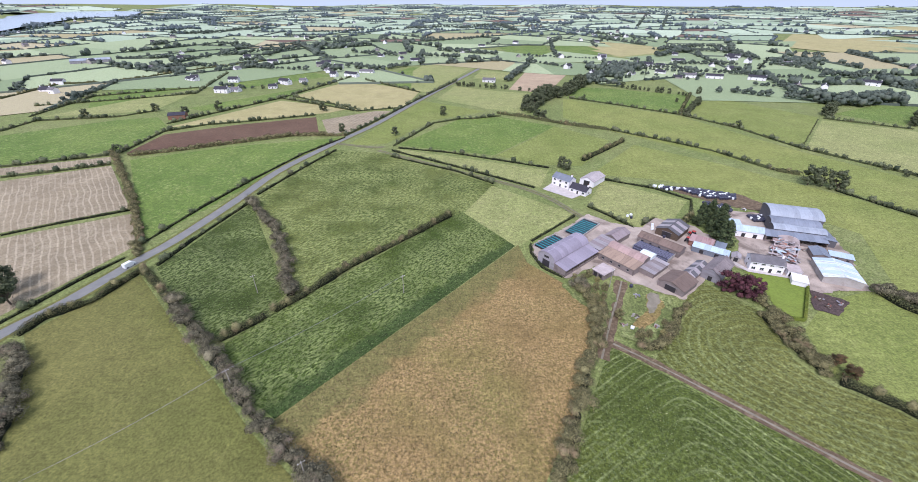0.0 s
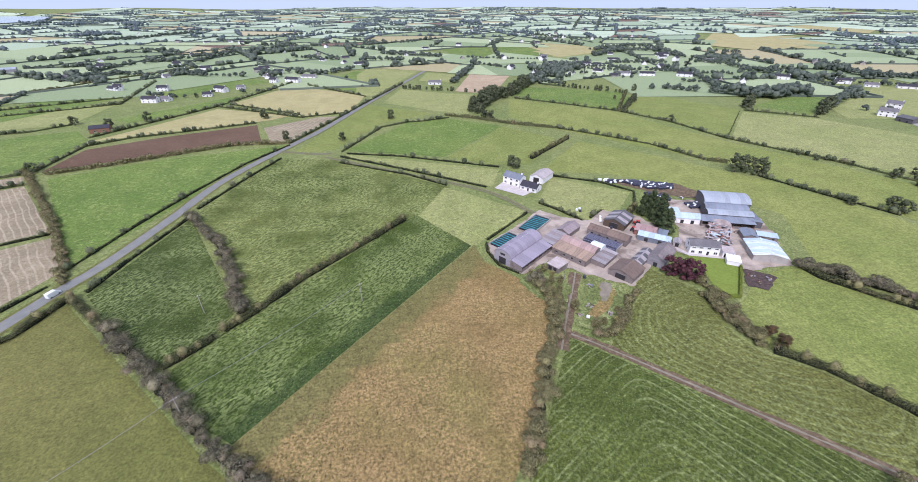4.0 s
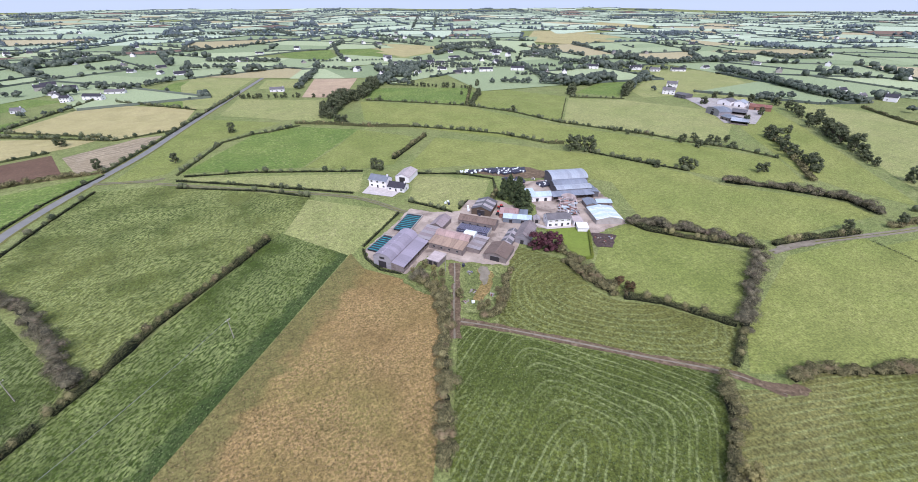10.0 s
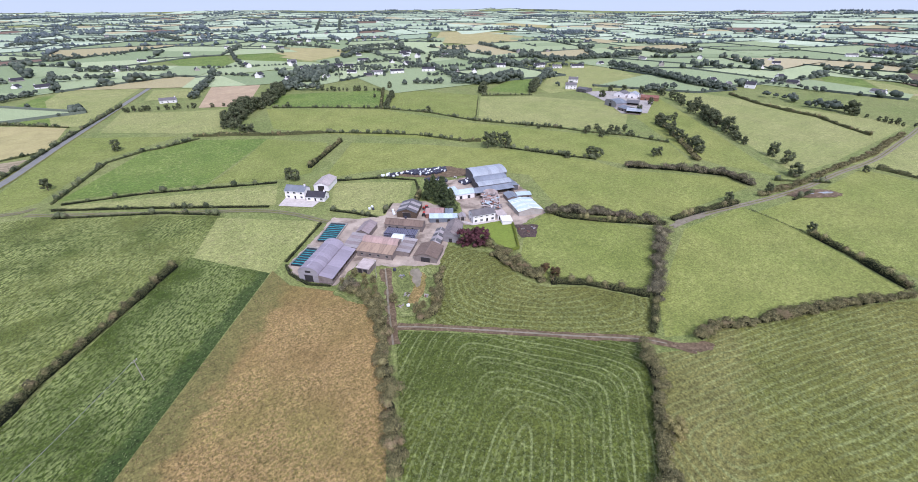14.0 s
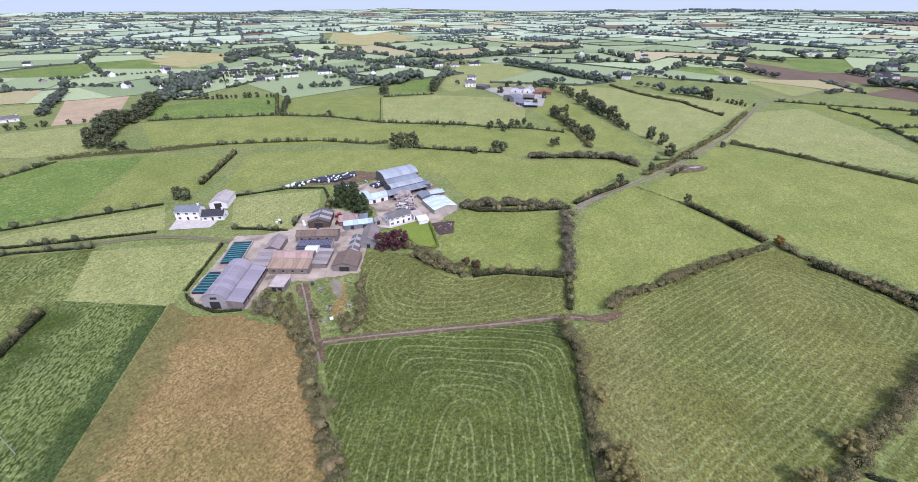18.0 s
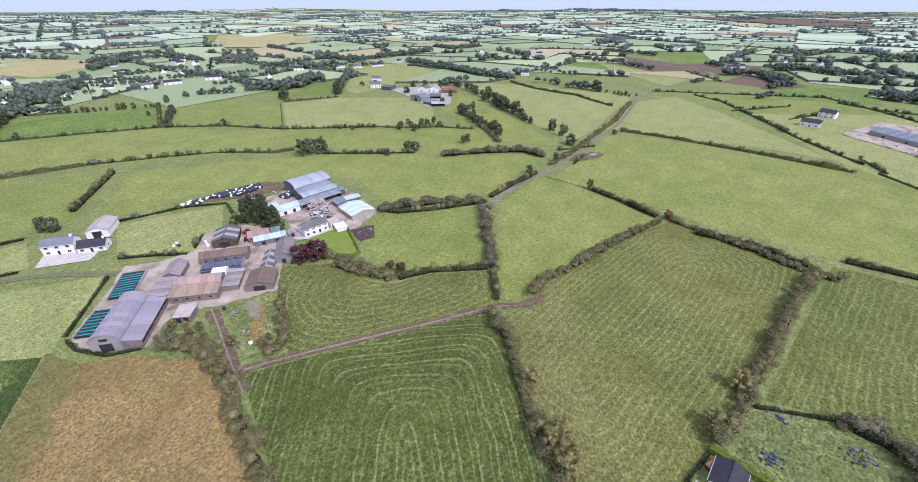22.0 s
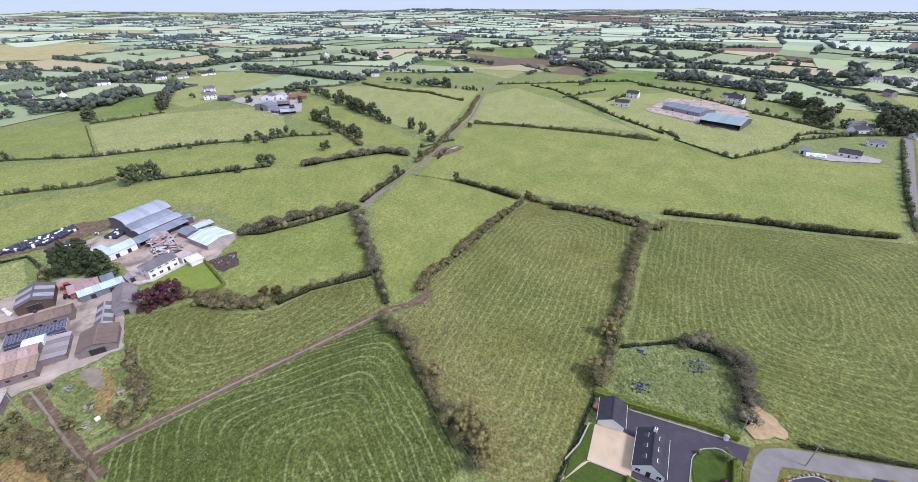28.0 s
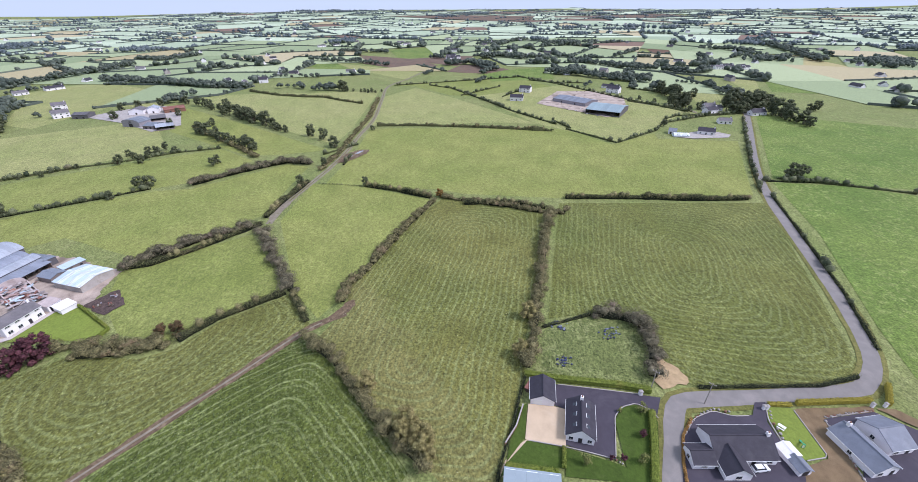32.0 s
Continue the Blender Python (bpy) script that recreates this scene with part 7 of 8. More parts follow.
area([(50.5, 230.6), (58.4, 240.8), (71.0, 221.4), (65.0, 216.8)], 'gravel_pale', 'pale concrete forecourt of the white house')
area([(46.2, 138.9), (57.7, 136.0), (61.4, 127.2), (47.7, 102.1), (48.5, 117.6), (41.2, 134.1)], 'rough', 'weedy bank of rough grass beside the yard')
shed(46.4, 155.6, 8.8, 24.0, -49.0, 'barrel', 'y', 4.6, 2.6, 'tin_lilac', 'tin_grey', 'large barrel-roofed grey-lilac farm shed with pale roof lights', lights=7, door=2)
shed(50.9, 149.6, 6.0, 23.6, -49.0, 'mono', 'y', 3.2, 1.2, 'tin_lilac', 'block_wall', 'long lean-to cattle shed with a grey-lilac tin roof', open_side=1)
shed(69.6, 149.2, 17.2, 6.4, -52.0, 'mono', 'x', 3.2, 1.0, 'tin_tan', 'block_wall', 'lean-to shed with a tan rusted tin roof', door=0)
shed(74.4, 153.0, 17.0, 5.6, -52.0, 'barrel', 'x', 3.8, 1.8, 'tin_pink', 'block_wall', 'barrel-roofed hay shed with a pinkish tan rusted roof', door=0)
shed(65.2, 162.5, 6.2, 13.0, -46.5, 'mono', 'y', 3.3, 0.5, 'clear_sheet', 'block_wall', 'covered cattle passage with ribbed grey roof sheets', door=0, stripes='tin_mauve')
shed(75.6, 171.2, 6.6, 11.5, -50.0, 'gable', 'y', 3.0, 1.6, 'tin_mauve', 'block_wall', 'small stone byre with a grey-mauve pitched roof', door=1)
shed(93.4, 163.6, 19.6, 6.4, -48.0, 'gable', 'x', 3.3, 1.6, 'tin_brown', 'block_wall', 'long byre with a weathered brown pitched roof', door=0)
shed(82.4, 151.6, 5.2, 4.6, -52.0, 'barrel', 'x', 3.9, 0.9, 'tin_white', 'tin_white', 'small tin store with a rounded white roof', door=0)
shed(60.2, 141.6, 5.8, 6.6, -55.0, 'mono', 'x', 2.7, 0.3, 'concrete_pink', 'block_wall', 'small concrete block store with a flat pale roof', door=1)
shed(87.6, 133.8, 10.4, 11.2, -52.0, 'gable', 'y', 2.9, 1.7, 'tin_brown', 'block_wall', 'gabled barn with a brown tin roof and open front', door=2)
shed(98.4, 142.0, 4.7, 15.5, -50.0, 'gable', 'y', 2.5, 1.2, 'clear_sheet', 'block_wall', 'narrow shed with weathered see-through roof sheets', door=0, stripes='tin_dark')
shed(104.8, 177.4, 10.6, 13.6, -46.0, 'gable', 'y', 3.4, 1.9, 'tin_dark', 'timber', 'dark timber barn with a striped black and clear roof', door=2, stripes='clear_sheet')
shed(113.3, 157.8, 14.4, 4.2, -37.0, 'mono', 'x', 2.8, 0.5, 'tin_ice', 'tin_slate', 'long narrow tin shed with a pale blue-white roof', door=1)
shed(113.0, 165.2, 9.6, 6.0, -38.0, 'mono', 'x', 2.8, 0.6, 'tin_rust', 'rust_red', 'rust-red tin shed with a pink and grey streaked roof', door=1)
shed(119.2, 160.6, 4.0, 5.0, -38.0, 'mono', 'x', 2.9, 0.5, 'tin_slate', 'tin_dark', 'small dark grey tin lean-to beside the rust-red shed', door=0)
shed(108.2, 142.6, 7.2, 15.0, -48.0, 'gable', 'y', 3.3, 2.4, 'tin_worn', 'tin_grey', 'old tin shed with a steep weathered brown-grey roof', door=1)
shed(82.6, 145.0, 6.6, 12.4, -50.4, 'mono', 'y', 2.4, 0.5, 'clear_sheet', 'block_wall', 'open calf pen under patched grey roof sheets', door=0, stripes='tin_worn')
shed(141.2, 176.0, 11.8, 7.0, -19.0, 'gable', 'x', 3.3, 1.5, 'tin_ice', 'white_render', 'white-walled dairy building with a pale blue-white roof and dark roof windows', door=1, lights=5)
shed(137.4, 183.6, 8.0, 7.4, -19.0, 'mono', 'x', 2.6, 0.4, 'tin_ice', 'white_render', 'low white store with a pale blue lean-to roof', door=1)
# three hay bays: shade of their open west ends painted as dark walls
shed(170.6, 189.2, 23.0, 13.6, -17.5, 'barrel', 'x', 5.6, 2.3, 'tin_bright', 'tin_dark', 'large barrel-roofed hay barn of bluish galvanised tin', door=0)
shed(165.2, 180.0, 21.0, 6.6, -17.5, 'barrel', 'x', 4.9, 1.25, 'tin_steel', 'tin_dark', 'middle barrel-roofed bay of blue-grey tin', door=0)
shed(163.2, 174.0, 21.6, 6.0, -17.5, 'barrel', 'x', 4.3, 1.15, 'tin_bright', 'tin_dark', 'near barrel-roofed bay of blue-grey tin', door=0)
shed(173.8, 170.0, 4.6, 13.0, -17.5, 'mono', 'y', 3.4, 0.6, 'tin_slate', 'tin_dark', 'dark lean-to at the end of the hay barn', door=0)
shed(158.2, 168.2, 25.0, 5.4, -17.5, 'mono', 'x', 3.3, 0.9, 'tin_steel', 'block_wall', 'lean-to cattle house with blue-grey tin roof', open_front=1)
house(130.4, 146.6, 12.6, 6.6, -18.0, 4.5, 1.9, 'slate_worn', 'pinkish white two-storey farmhouse with a worn brown-grey slate roof', floors=2, bays=4)
shed(139.8, 142.6, 5.0, 5.4, -18.0, 'flat', 'x', 2.9, 0.2, 'concrete_pink', 'white_render', 'white flat-roofed annexe of the farmhouse', door=1)
shed(138.2, 136.2, 5.2, 5.6, -30.0, 'flat', 'x', 2.3, 0.1, 'white_render', 'white_render', 'low white oil store with a flat roof', door=0)
shed(122.6, 153.6, 3.2, 4.6, -32.0, 'gable', 'y', 2.0, 0.9, 'clear_sheet', 'concrete', 'small grey garden hut beside the farmhouse', door=1)
shed(157.0, 141.0, 13.4, 15.0, -22.0, 'gable', 'y', 3.2, 1.1, 'tin_white', 'concrete', 'wide cattle shed with a bright white tin roof', door=0, lights=0, stripes='tin_ice')
shed(167.8, 152.6, 8.4, 4.0, -28.0, 'mono', 'x', 2.8, 0.4, 'tin_ice', 'block_wall', 'narrow pale-roofed shed behind the cattle shed', door=0)
shed(160.6, 155.8, 6.0, 8.0, -22.0, 'gable', 'y', 2.8, 0.8, 'tin_slate', 'block_wall', 'small shed of blue-grey tin', door=1)
ruin(148.2, 159.0, 9.0, 18.0, -38.0)

tank((61.8, 181.3, 8.8, 18.6, -44.0))
tank((43.0, 166.6, 7.2, 15.0, -50.0))
clamp((88.2, 158.8, 16.2, 7.4, -48.0))
house(64.3, 236.8, 12.3, 7.2, -47.5, 5.0, 2.2, 'slate_blue', 'white two-storey house with a grey slate roof', floors=2, bays=3)
house(72.1, 226.4, 10.9, 7.0, -44.2, 2.7, 2.2, 'slate', 'single-storey white wing with a dark slate roof', bays=3)
shed(83.4, 241.8, 9.2, 15.0, -43.0, 'gable', 'y', 3.6, 1.8, 'tin_pale', 'white_render', 'white-gabled barn with a pale mauve tin roof beside the house', door=2)
bale_stack([(129.9, 232.0), (140.7, 231.3), (161.5, 222.2), (158.1, 214.8), (143.4, 217.1), (134.9, 225.8)], 150, 0.84)
bale_stack([(136.2, 213.2), (150.4, 206.9), (146.6, 198.4), (137.9, 202.2)], 45, 0.86)
bale_stack([(153.3, 196.1), (162.6, 194.5), (161.9, 187.6), (151.2, 189.2)], 40, 0.86)
bale_stack([(118.8, 234.6), (126.9, 235.5), (130.0, 230.6), (126.9, 227.5), (119.0, 231.8)], 22, 0.5)
# bungalows by the lane
area([(82.4, -37.2), (78.3, -52.3), (74.2, -66.0), (68.7, -62.0), (70.4, -60.8), (73.1, -57.8), (72.6, -53.2), (70.0, -50.4), (57.7, -45.1), (60.6, -38.3), (63.1, -33.7), (73.4, -37.4), (75.3, -34.4)], 'tarmac', 'dark tarmac drive of the bungalow')
area([(76.5, -27.4), (74.7, -34.7), (73.4, -37.4), (62.4, -33.7), (65.7, -23.8)], 'gravel_pink', 'square of pale pink gravel')
area([(56.7, -15.4), (59.4, -17.0), (65.3, -24.2), (62.2, -33.0), (57.1, -31.3), (57.7, -23.0)], 'lawn_dark', 'dark green mown lawn')
area([(62.1, -33.6), (57.1, -44.2), (55.4, -46.8), (68.3, -49.6), (72.1, -53.0), (72.7, -57.6), (69.8, -60.5), (66.6, -61.1), (50.4, -52.6), (54.9, -31.1)], 'lawn_dark', 'dark green garden lawn')
area([(75.0, -23.3), (76.6, -27.0), (66.2, -23.9), (60.1, -17.6)], 'lawn_dark', 'strip of lawn beside the gravel')
area([(61.2, -65.3), (66.7, -71.6), (68.3, -77.8), (66.1, -82.3), (65.8, -88.2), (69.6, -91.8), (69.3, -94.7), (63.3, -90.6), (54.9, -89.4), (48.8, -89.9), (40.5, -83.5), (43.7, -54.2)], 'tarmac', 'dark tarmac forecourt of the hip-roofed bungalow')
area([(67.8, -93.9), (66.7, -100.5), (52.4, -98.0), (52.2, -91.1), (57.9, -91.2), (64.2, -91.7)], 'lawn', 'garden lawn with a play area')
area([(66.4, -100.8), (64.4, -124.0), (63.0, -123.0), (62.7, -106.8), (45.0, -101.2), (38.1, -94.0), (39.4, -82.4), (50.5, -89.9), (52.0, -98.3)], 'soil', 'bare brown soil of an unmade garden')
area([(62.4, -106.5), (62.9, -122.3), (53.8, -130.9), (36.4, -109.3), (37.9, -95.2), (48.9, -104.1)], 'tarmac', 'dark tarmac around the grey bungalow')
area([(64.0, -123.9), (63.0, -129.4), (56.1, -133.7), (54.4, -131.6)], 'soil', 'bare brown soil beside the drive')
area([(88.9, -74.0), (85.3, -76.5), (78.8, -78.3), (76.4, -68.5), (79.4, -67.1)], 'dry_earth', 'patch of bare dry straw-coloured earth')
house(79.3, -32.2, 6.6, 7.6, -105.1, 2.4, 1.8, 'slate', 'white garage with a dark slate roof and a gable door', bays=0, ridge='y', chimney=0)
house(68.3, -39.5, 7.1, 11, -109.9, 2.7, 2.6, 'slate', 'white bungalow with a dark slate roof and skylights', bays=3, ridge='y', sky=3)
shed(53.2, -22.2, 13.0, 4.5, -104.2, 'mono', 'x', 2.6, 0.6, 'greenhouse', 'tin_white', 'long shed with a pale translucent roof', door=0)
shed(82.1, -29.5, 1.5, 4, -130.2, 'mono', 'x', 1.8, 0.3, 'rust_red', 'timber', 'small red timber garden shed', door=0)
house(57.4, -76.6, 15.2, 9.2, -96.5, 2.6, 2.7, 'slate', 'large bungalow with a dark slate roof', bays=4)
house(52.6, -72.0, 6.2, 6.4, -96.5, 2.5, 2.2, 'slate', 'projecting gabled porch wing of the bungalow', bays=1, ridge='y', chimney=0)
house(55.6, -65.6, 5.4, 5.2, -96.5, 2.3, 1.4, 'slate', 'side wing of the bungalow with a pale gable', bays=1, ridge='x', chimney=0)
shed(54.3, -88.3, 3.7, 3.6, -86.9, 'gable', 'y', 2.1, 0.6, 'white_render', 'white_render', 'small white rendered garden shed', door=1)
shed(50.7, -88.3, 3.2, 4, -88.6, 'gable', 'y', 2.0, 0.8, 'slate_blue', 'white_render', 'narrow white shed with a dark roof', door=1)
house(52.5, -106.9, 6.9, 12, -86.8, 2.6, 2.0, 'slate_blue', 'white bungalow with a blue-grey tiled roof', bays=2, ridge='y')
house(55.5, -116.6, 6.9, 9, -88.7, 2.7, 2.2, 'slate_blue', 'side wing of the grey-roofed bungalow', bays=2, chimney=0)
clipped_hedge([(87.0, -28.7), (83.9, -38.0), (79.3, -56.4), (76.3, -64.3)], 'leaf_box', 1.8, 'clipped bright green box hedge')
clipped_hedge([(58.7, -16.9), (55.5, -29.7)], 'leaf_box', 1.6, 'clipped bright green garden hedge')
clipped_hedge([(62.2, -33.1), (56.8, -31.3)], 'leaf_box', 1.2, 'clipped bright green garden hedge')
clipped_hedge([(69.8, -60.8), (60.5, -56.5), (50.5, -51.4)], 'leaf_box', 1.6, 'clipped bright green garden hedge')
clipped_hedge([(67.8, -102.7), (66.1, -124.5)], 'leaf_gold', 1.6, 'clipped golden yellow hedge')
clipped_hedge([(70.6, -134.7), (64.1, -128.1)], 'leaf_gold', 1.8, 'clipped golden yellow hedge')
clipped_hedge([(48.4, -58.5), (55.2, -61.4), (62.0, -65.5), (66.6, -70.7)], 'leaf_amber', 0.5, 'low orange-gold hedge along the verge')
clipped_hedge([(68.5, -94.8), (67.6, -101.2)], 'leaf_gold', 0.8, 'low clipped golden hedge')
clipped_hedge([(139.2, 132.4), (124.0, 112.8), (117.5, 114.4)], 'leaf_box', 1.2, 'clipped bright green hedge round the lawn')
area([(118.9, 151.0), (122.4, 143.6), (136.4, 139.0), (137.2, 140.6), (124.0, 144.9), (121.2, 151.4)], 'gravel_pale', 'pale gravel path along the farmhouse wall')
kerb([(65.5, -23.9), (62.4, -33.7), (60.6, -38.3), (57.7, -45.1), (69.7, -50.2), (72.4, -53.5), (73.1, -58.0), (70.4, -61.1), (66.9, -62.0)])
kerb([(61.5, -65.5), (66.7, -71.7), (68.3, -78.0), (66.0, -82.7), (65.6, -87.9)])
kerb([(67.5, -93.6), (63.9, -91.4), (54.9, -89.4)])
kerb([(66.6, -100.8), (52.3, -98.3), (52.0, -91.3)])
kerb([(62.6, -106.7), (52.8, -103.8), (44.9, -101.5)])
kerb([(63.2, -122.7), (62.7, -106.8)])
kerb([(82.4, -37.2), (78.3, -52.3), (75.7, -61.8)])
shrub(57.2, -37.0, 4.2, 'shrub_gold')
shrub(70.1, -58.2, 4.0, 'shrub_gold')
shrub(56.4, -51.2, 4.0, 'shrub_gold')
shrub(62.7, -54.6, 3.2, 'copper')
shrub(57.6, -46.9, 2.0, 'copper')
shrub(57.9, -44.1, 1.6, 'copper')
shrub(71.0, -52.1, 1.6, 'shrub_gold')
car(51.3, -78.9, -90.6, 'car_white', 'white hatchback parked on the forecourt')
van(-141.3, 146.7, 70.9, 'white van on the country road')
white_bales([(68.9, 132.8), (60.6, 108.5), (89.0, 194.2), (91.2, 195.4), (90.4, 192.6), (97.0, 181.6), (98.2, 184.4), (96.2, 179.6), (99.0, 172.4), (111.2, 181.6)])

tractor(108.6, 168.4, 32.9)
tractor(113.6, 174.6, 120.0)

plastic_heaps([(102.6, -63.8), (100.5, -62.0), (90.3, -41.9), (107.1, -45.5), (106.3, -47.3), (92.2, -43.0)])
pillar(67.2, -92.5)
pillar(67.1, -93.3)
pillar(75.9, -60.5)
pillar(75.8, -60.8)
pillar(64.5, -123.3)
pillar(64.1, -126.9)
utility_pole(76.9, -64.3)
utility_pole(70.9, -77.4)
utility_pole(-66.7, 82.4)
utility_pole(-36.2, 55.5)
utility_pole(-21.6, 128.9)
utility_pole(-78.9, 128.7)
utility_pole(60.4, 133.1)
scrap([(69.1, 127.0), (64.2, 115.5), (58.8, 110.4), (69.2, 109.6)])
power_line([(-96.9, 50.4), (-66.7, 82.4), (-21.6, 128.9)])
area([(293.0, 58.8), (313.5, 54.9), (322.9, 45.3), (322.5, 36.2), (309.2, 40.5), (297.4, 49.8)], 'mud', 'churned muddy gateway with puddles')
area([(313.0, 47.6), (318.6, 44.6), (321.4, 41.6), (318.0, 41.8), (313.6, 44.6)], 'puddle', 'shallow pale puddle in the mud')
area([(306.0, 49.8), (309.6, 49.2), (308.6, 47.4)], 'puddle', 'shallow pale puddle in the mud')
area([(201.6, 78.2), (216.9, 77.3), (229.0, 72.7), (229.6, 78.9), (207.7, 81.5)], 'gravel_track', 'worn gravel bend of the track')
brick_wall([(75.9, -25.7), (69.5, -22.3), (64.5, -18.1)])
road([(56.6, -15.7), (59.8, -17.7), (63.2, -21.2), (65.2, -24.9)], 1.4, 'gravel_pink')
slide(56.3, -94.4, 150)
garden_table(61.2, -92.8, 30)
edging([(62.9, -106.8), (63.4, -122.5)], 1.0)
edging([(62.2, -106.7), (54.3, -104.5), (45.6, -101.6)], 1.4)
edging([(67.0, -94.0), (63.5, -92.1), (55.9, -90.3)], 1.5)
edging([(62.4, -66.4), (67.2, -72.4), (68.8, -78.3), (67.1, -83.1)], 1.3)
edging([(57.8, -44.9), (56.1, -46.4)], 0.8)
# the neighbouring farms and houses
area([(470.9, -137.8), (512.5, -166.6), (537.7, -184.0), (530.6, -231.8), (486.8, -248.9), (446.3, -232.2), (400.0, -197.1), (397.7, -189.6), (422.9, -172.0), (445.8, -155.7)], 'yard', 'pale stony yard round the blue barn')
shed(420.5, -199.3, 34, 38, -128, 'gable', 'x', 4.8, 2.6, 'tin_blue', 'tin_dark', 'large barn with a blue-green roof and dark sides', open_front=1)
shed(470.8, -182.9, 42.5, 26, -143.3, 'gable', 'x', 3.8, 2.0, 'tin_slate', 'tin_grey', 'long cattle house with a blue-grey roof', door=1, lights=6)
area([(324.8, -216.6), (336.1, -241.0), (339.5, -257.4), (323.8, -267.8), (316.3, -260.3), (317.5, -229.6)], 'concrete', 'pale drive and yard of the roadside bungalows')
house(541.4, -142.7, 14, 9, -120.2, 5, 2.7, 'slate', 'white rendered country house with a dark roof', floors=2, bays=3)
house(521.2, -251.1, 16, 9, -137.7, 5, 2.7, 'slate', 'white rendered country house with a dark roof', floors=2, bays=3)
house(330.0, -249.0, 13, 8, -124.0, 3, 2.4, 'slate', 'white rendered country house with a dark roof', floors=1, bays=3)
house(361.3, -287.7, 11, 7, -106.9, 3, 2.1, 'slate_worn', 'white rendered country house with a dark roof', floors=1, bays=3)
house(400.4, -299.9, 14, 8, -74.9, 4, 2.4, 'slate', 'white rendered country house with a dark roof', floors=1, bays=3)
house(391.9, -344.9, 12, 7, -89.5, 3, 2.1, 'slate_worn', 'white rendered country house with a dark roof', floors=1, bays=3)
house(475.2, 363.6, 14, 9, -46.2, 5.2, 2.7, 'slate_worn', 'white rendered country house with a dark roof', floors=2, bays=3)
house(517.8, 393.3, 13, 9, -55.4, 5, 2.7, 'slate_worn', 'white rendered country house with a dark roof', floors=2, bays=3)
house(698.3, -524.6, 13, 8, -89.9, 5, 2.4, 'slate', 'white rendered country house with a dark roof', floors=2, bays=3)
house(698.3, -505.7, 12, 8, -89.9, 3, 2.4, 'slate', 'white rendered country house with a dark roof', floors=1, bays=3)
house(686.7, -546.2, 12, 8, -89.9, 5, 2.4, 'slate', 'white rendered country house with a dark roof', floors=2, bays=3)
house(917.5, -89.8, 20, 9, -72.0, 4, 2.7, 'slate', 'white rendered country house with a dark roof', floors=1, bays=3)
house(492.1, -120.0, 15, 9, -107.8, 4, 2.7, 'slate', 'white rendered country house with a dark roof', floors=1, bays=3)
house(550.2, -259.1, 20, 7, -135.7, 2.7, 2.1, 'slate', 'white rendered country house with a dark roof', floors=1, bays=3)
house(672.5, -536.6, 7.8, 7, -86.8, 4.6, 2.1, 'slate', 'white rendered country house with a dark roof', floors=2, bays=3)
house(416.9, -309.0, 11.5, 7, -96.3, 4.6, 2.1, 'slate_worn', 'white rendered country house with a dark roof', floors=2, bays=3)
house(1089.6, -106.1, 20, 7, -121.0, 2.7, 2.1, 'slate', 'white rendered country house with a dark roof', floors=1, bays=3)
house(1360.9, -330.7, 20, 7, -144.4, 4.6, 2.1, 'slate', 'white rendered country house with a dark roof', floors=2, bays=3)
house(954.4, -84.9, 20, 7, -102.6, 2.7, 2.1, 'slate', 'white rendered country house with a dark roof', floors=1, bays=3)
house(1020.0, -223.7, 15.7, 7, -150.3, 4.6, 2.1, 'slate', 'white rendered country house with a dark roof', floors=2, bays=3)
house(1333.3, 27.7, 20, 7, -87.6, 2.7, 2.1, 'slate_worn', 'white rendered country house with a dark roof', floors=1, bays=3)
house(-368.3, 602.0, 22.0, 7.5, -29.4, 2.8, 2.4, 'slate', 'white rendered country house with a dark roof', floors=1, bays=3)
house(-285.8, 519.7, 17.0, 7.5, -7.8, 4.8, 2.4, 'slate', 'white rendered country house with a dark roof', floors=2, bays=3)
house(-273.3, 527.4, 11.8, 7.5, -17.8, 2.8, 2.4, 'slate_worn', 'white rendered country house with a dark roof', floors=1, bays=3)
house(-304.8, 590.1, 13.3, 7.5, 1.2, 4.8, 2.4, 'slate', 'white rendered country house with a dark roof', floors=2, bays=3)
house(-230.9, 577.4, 18.4, 7.5, -32.7, 4.8, 2.4, 'slate', 'white rendered country house with a dark roof', floors=2, bays=3)
house(-211.8, 592.8, 9.6, 7.5, -8.2, 2.8, 2.4, 'slate_worn', 'white rendered country house with a dark roof', floors=1, bays=3)
house(-181.6, 636.7, 10.1, 7.5, -17.9, 4.8, 2.4, 'slate', 'white rendered country house with a dark roof', floors=2, bays=3)
house(-155.9, 636.2, 22.0, 7.5, -27.4, 4.8, 2.4, 'slate', 'white rendered country house with a dark roof', floors=2, bays=3)
house(-141.0, 672.2, 22.0, 7.5, -12.5, 2.8, 2.4, 'slate_worn', 'white rendered country house with a dark roof', floors=1, bays=3)
house(-236.6, 549.6, 10.2, 7.5, 12.3, 2.8, 2.4, 'slate', 'white rendered country house with a dark roof', floors=1, bays=3)
house(259.2, 761.5, 15.8, 7.5, -12.4, 4.6, 2.4, 'slate', 'white rendered country house with a dark roof', floors=2, bays=3)
house(277.5, 757.4, 12.6, 7.5, 2.2, 4.6, 2.4, 'slate_worn', 'white rendered country house with a dark roof', floors=2, bays=3)
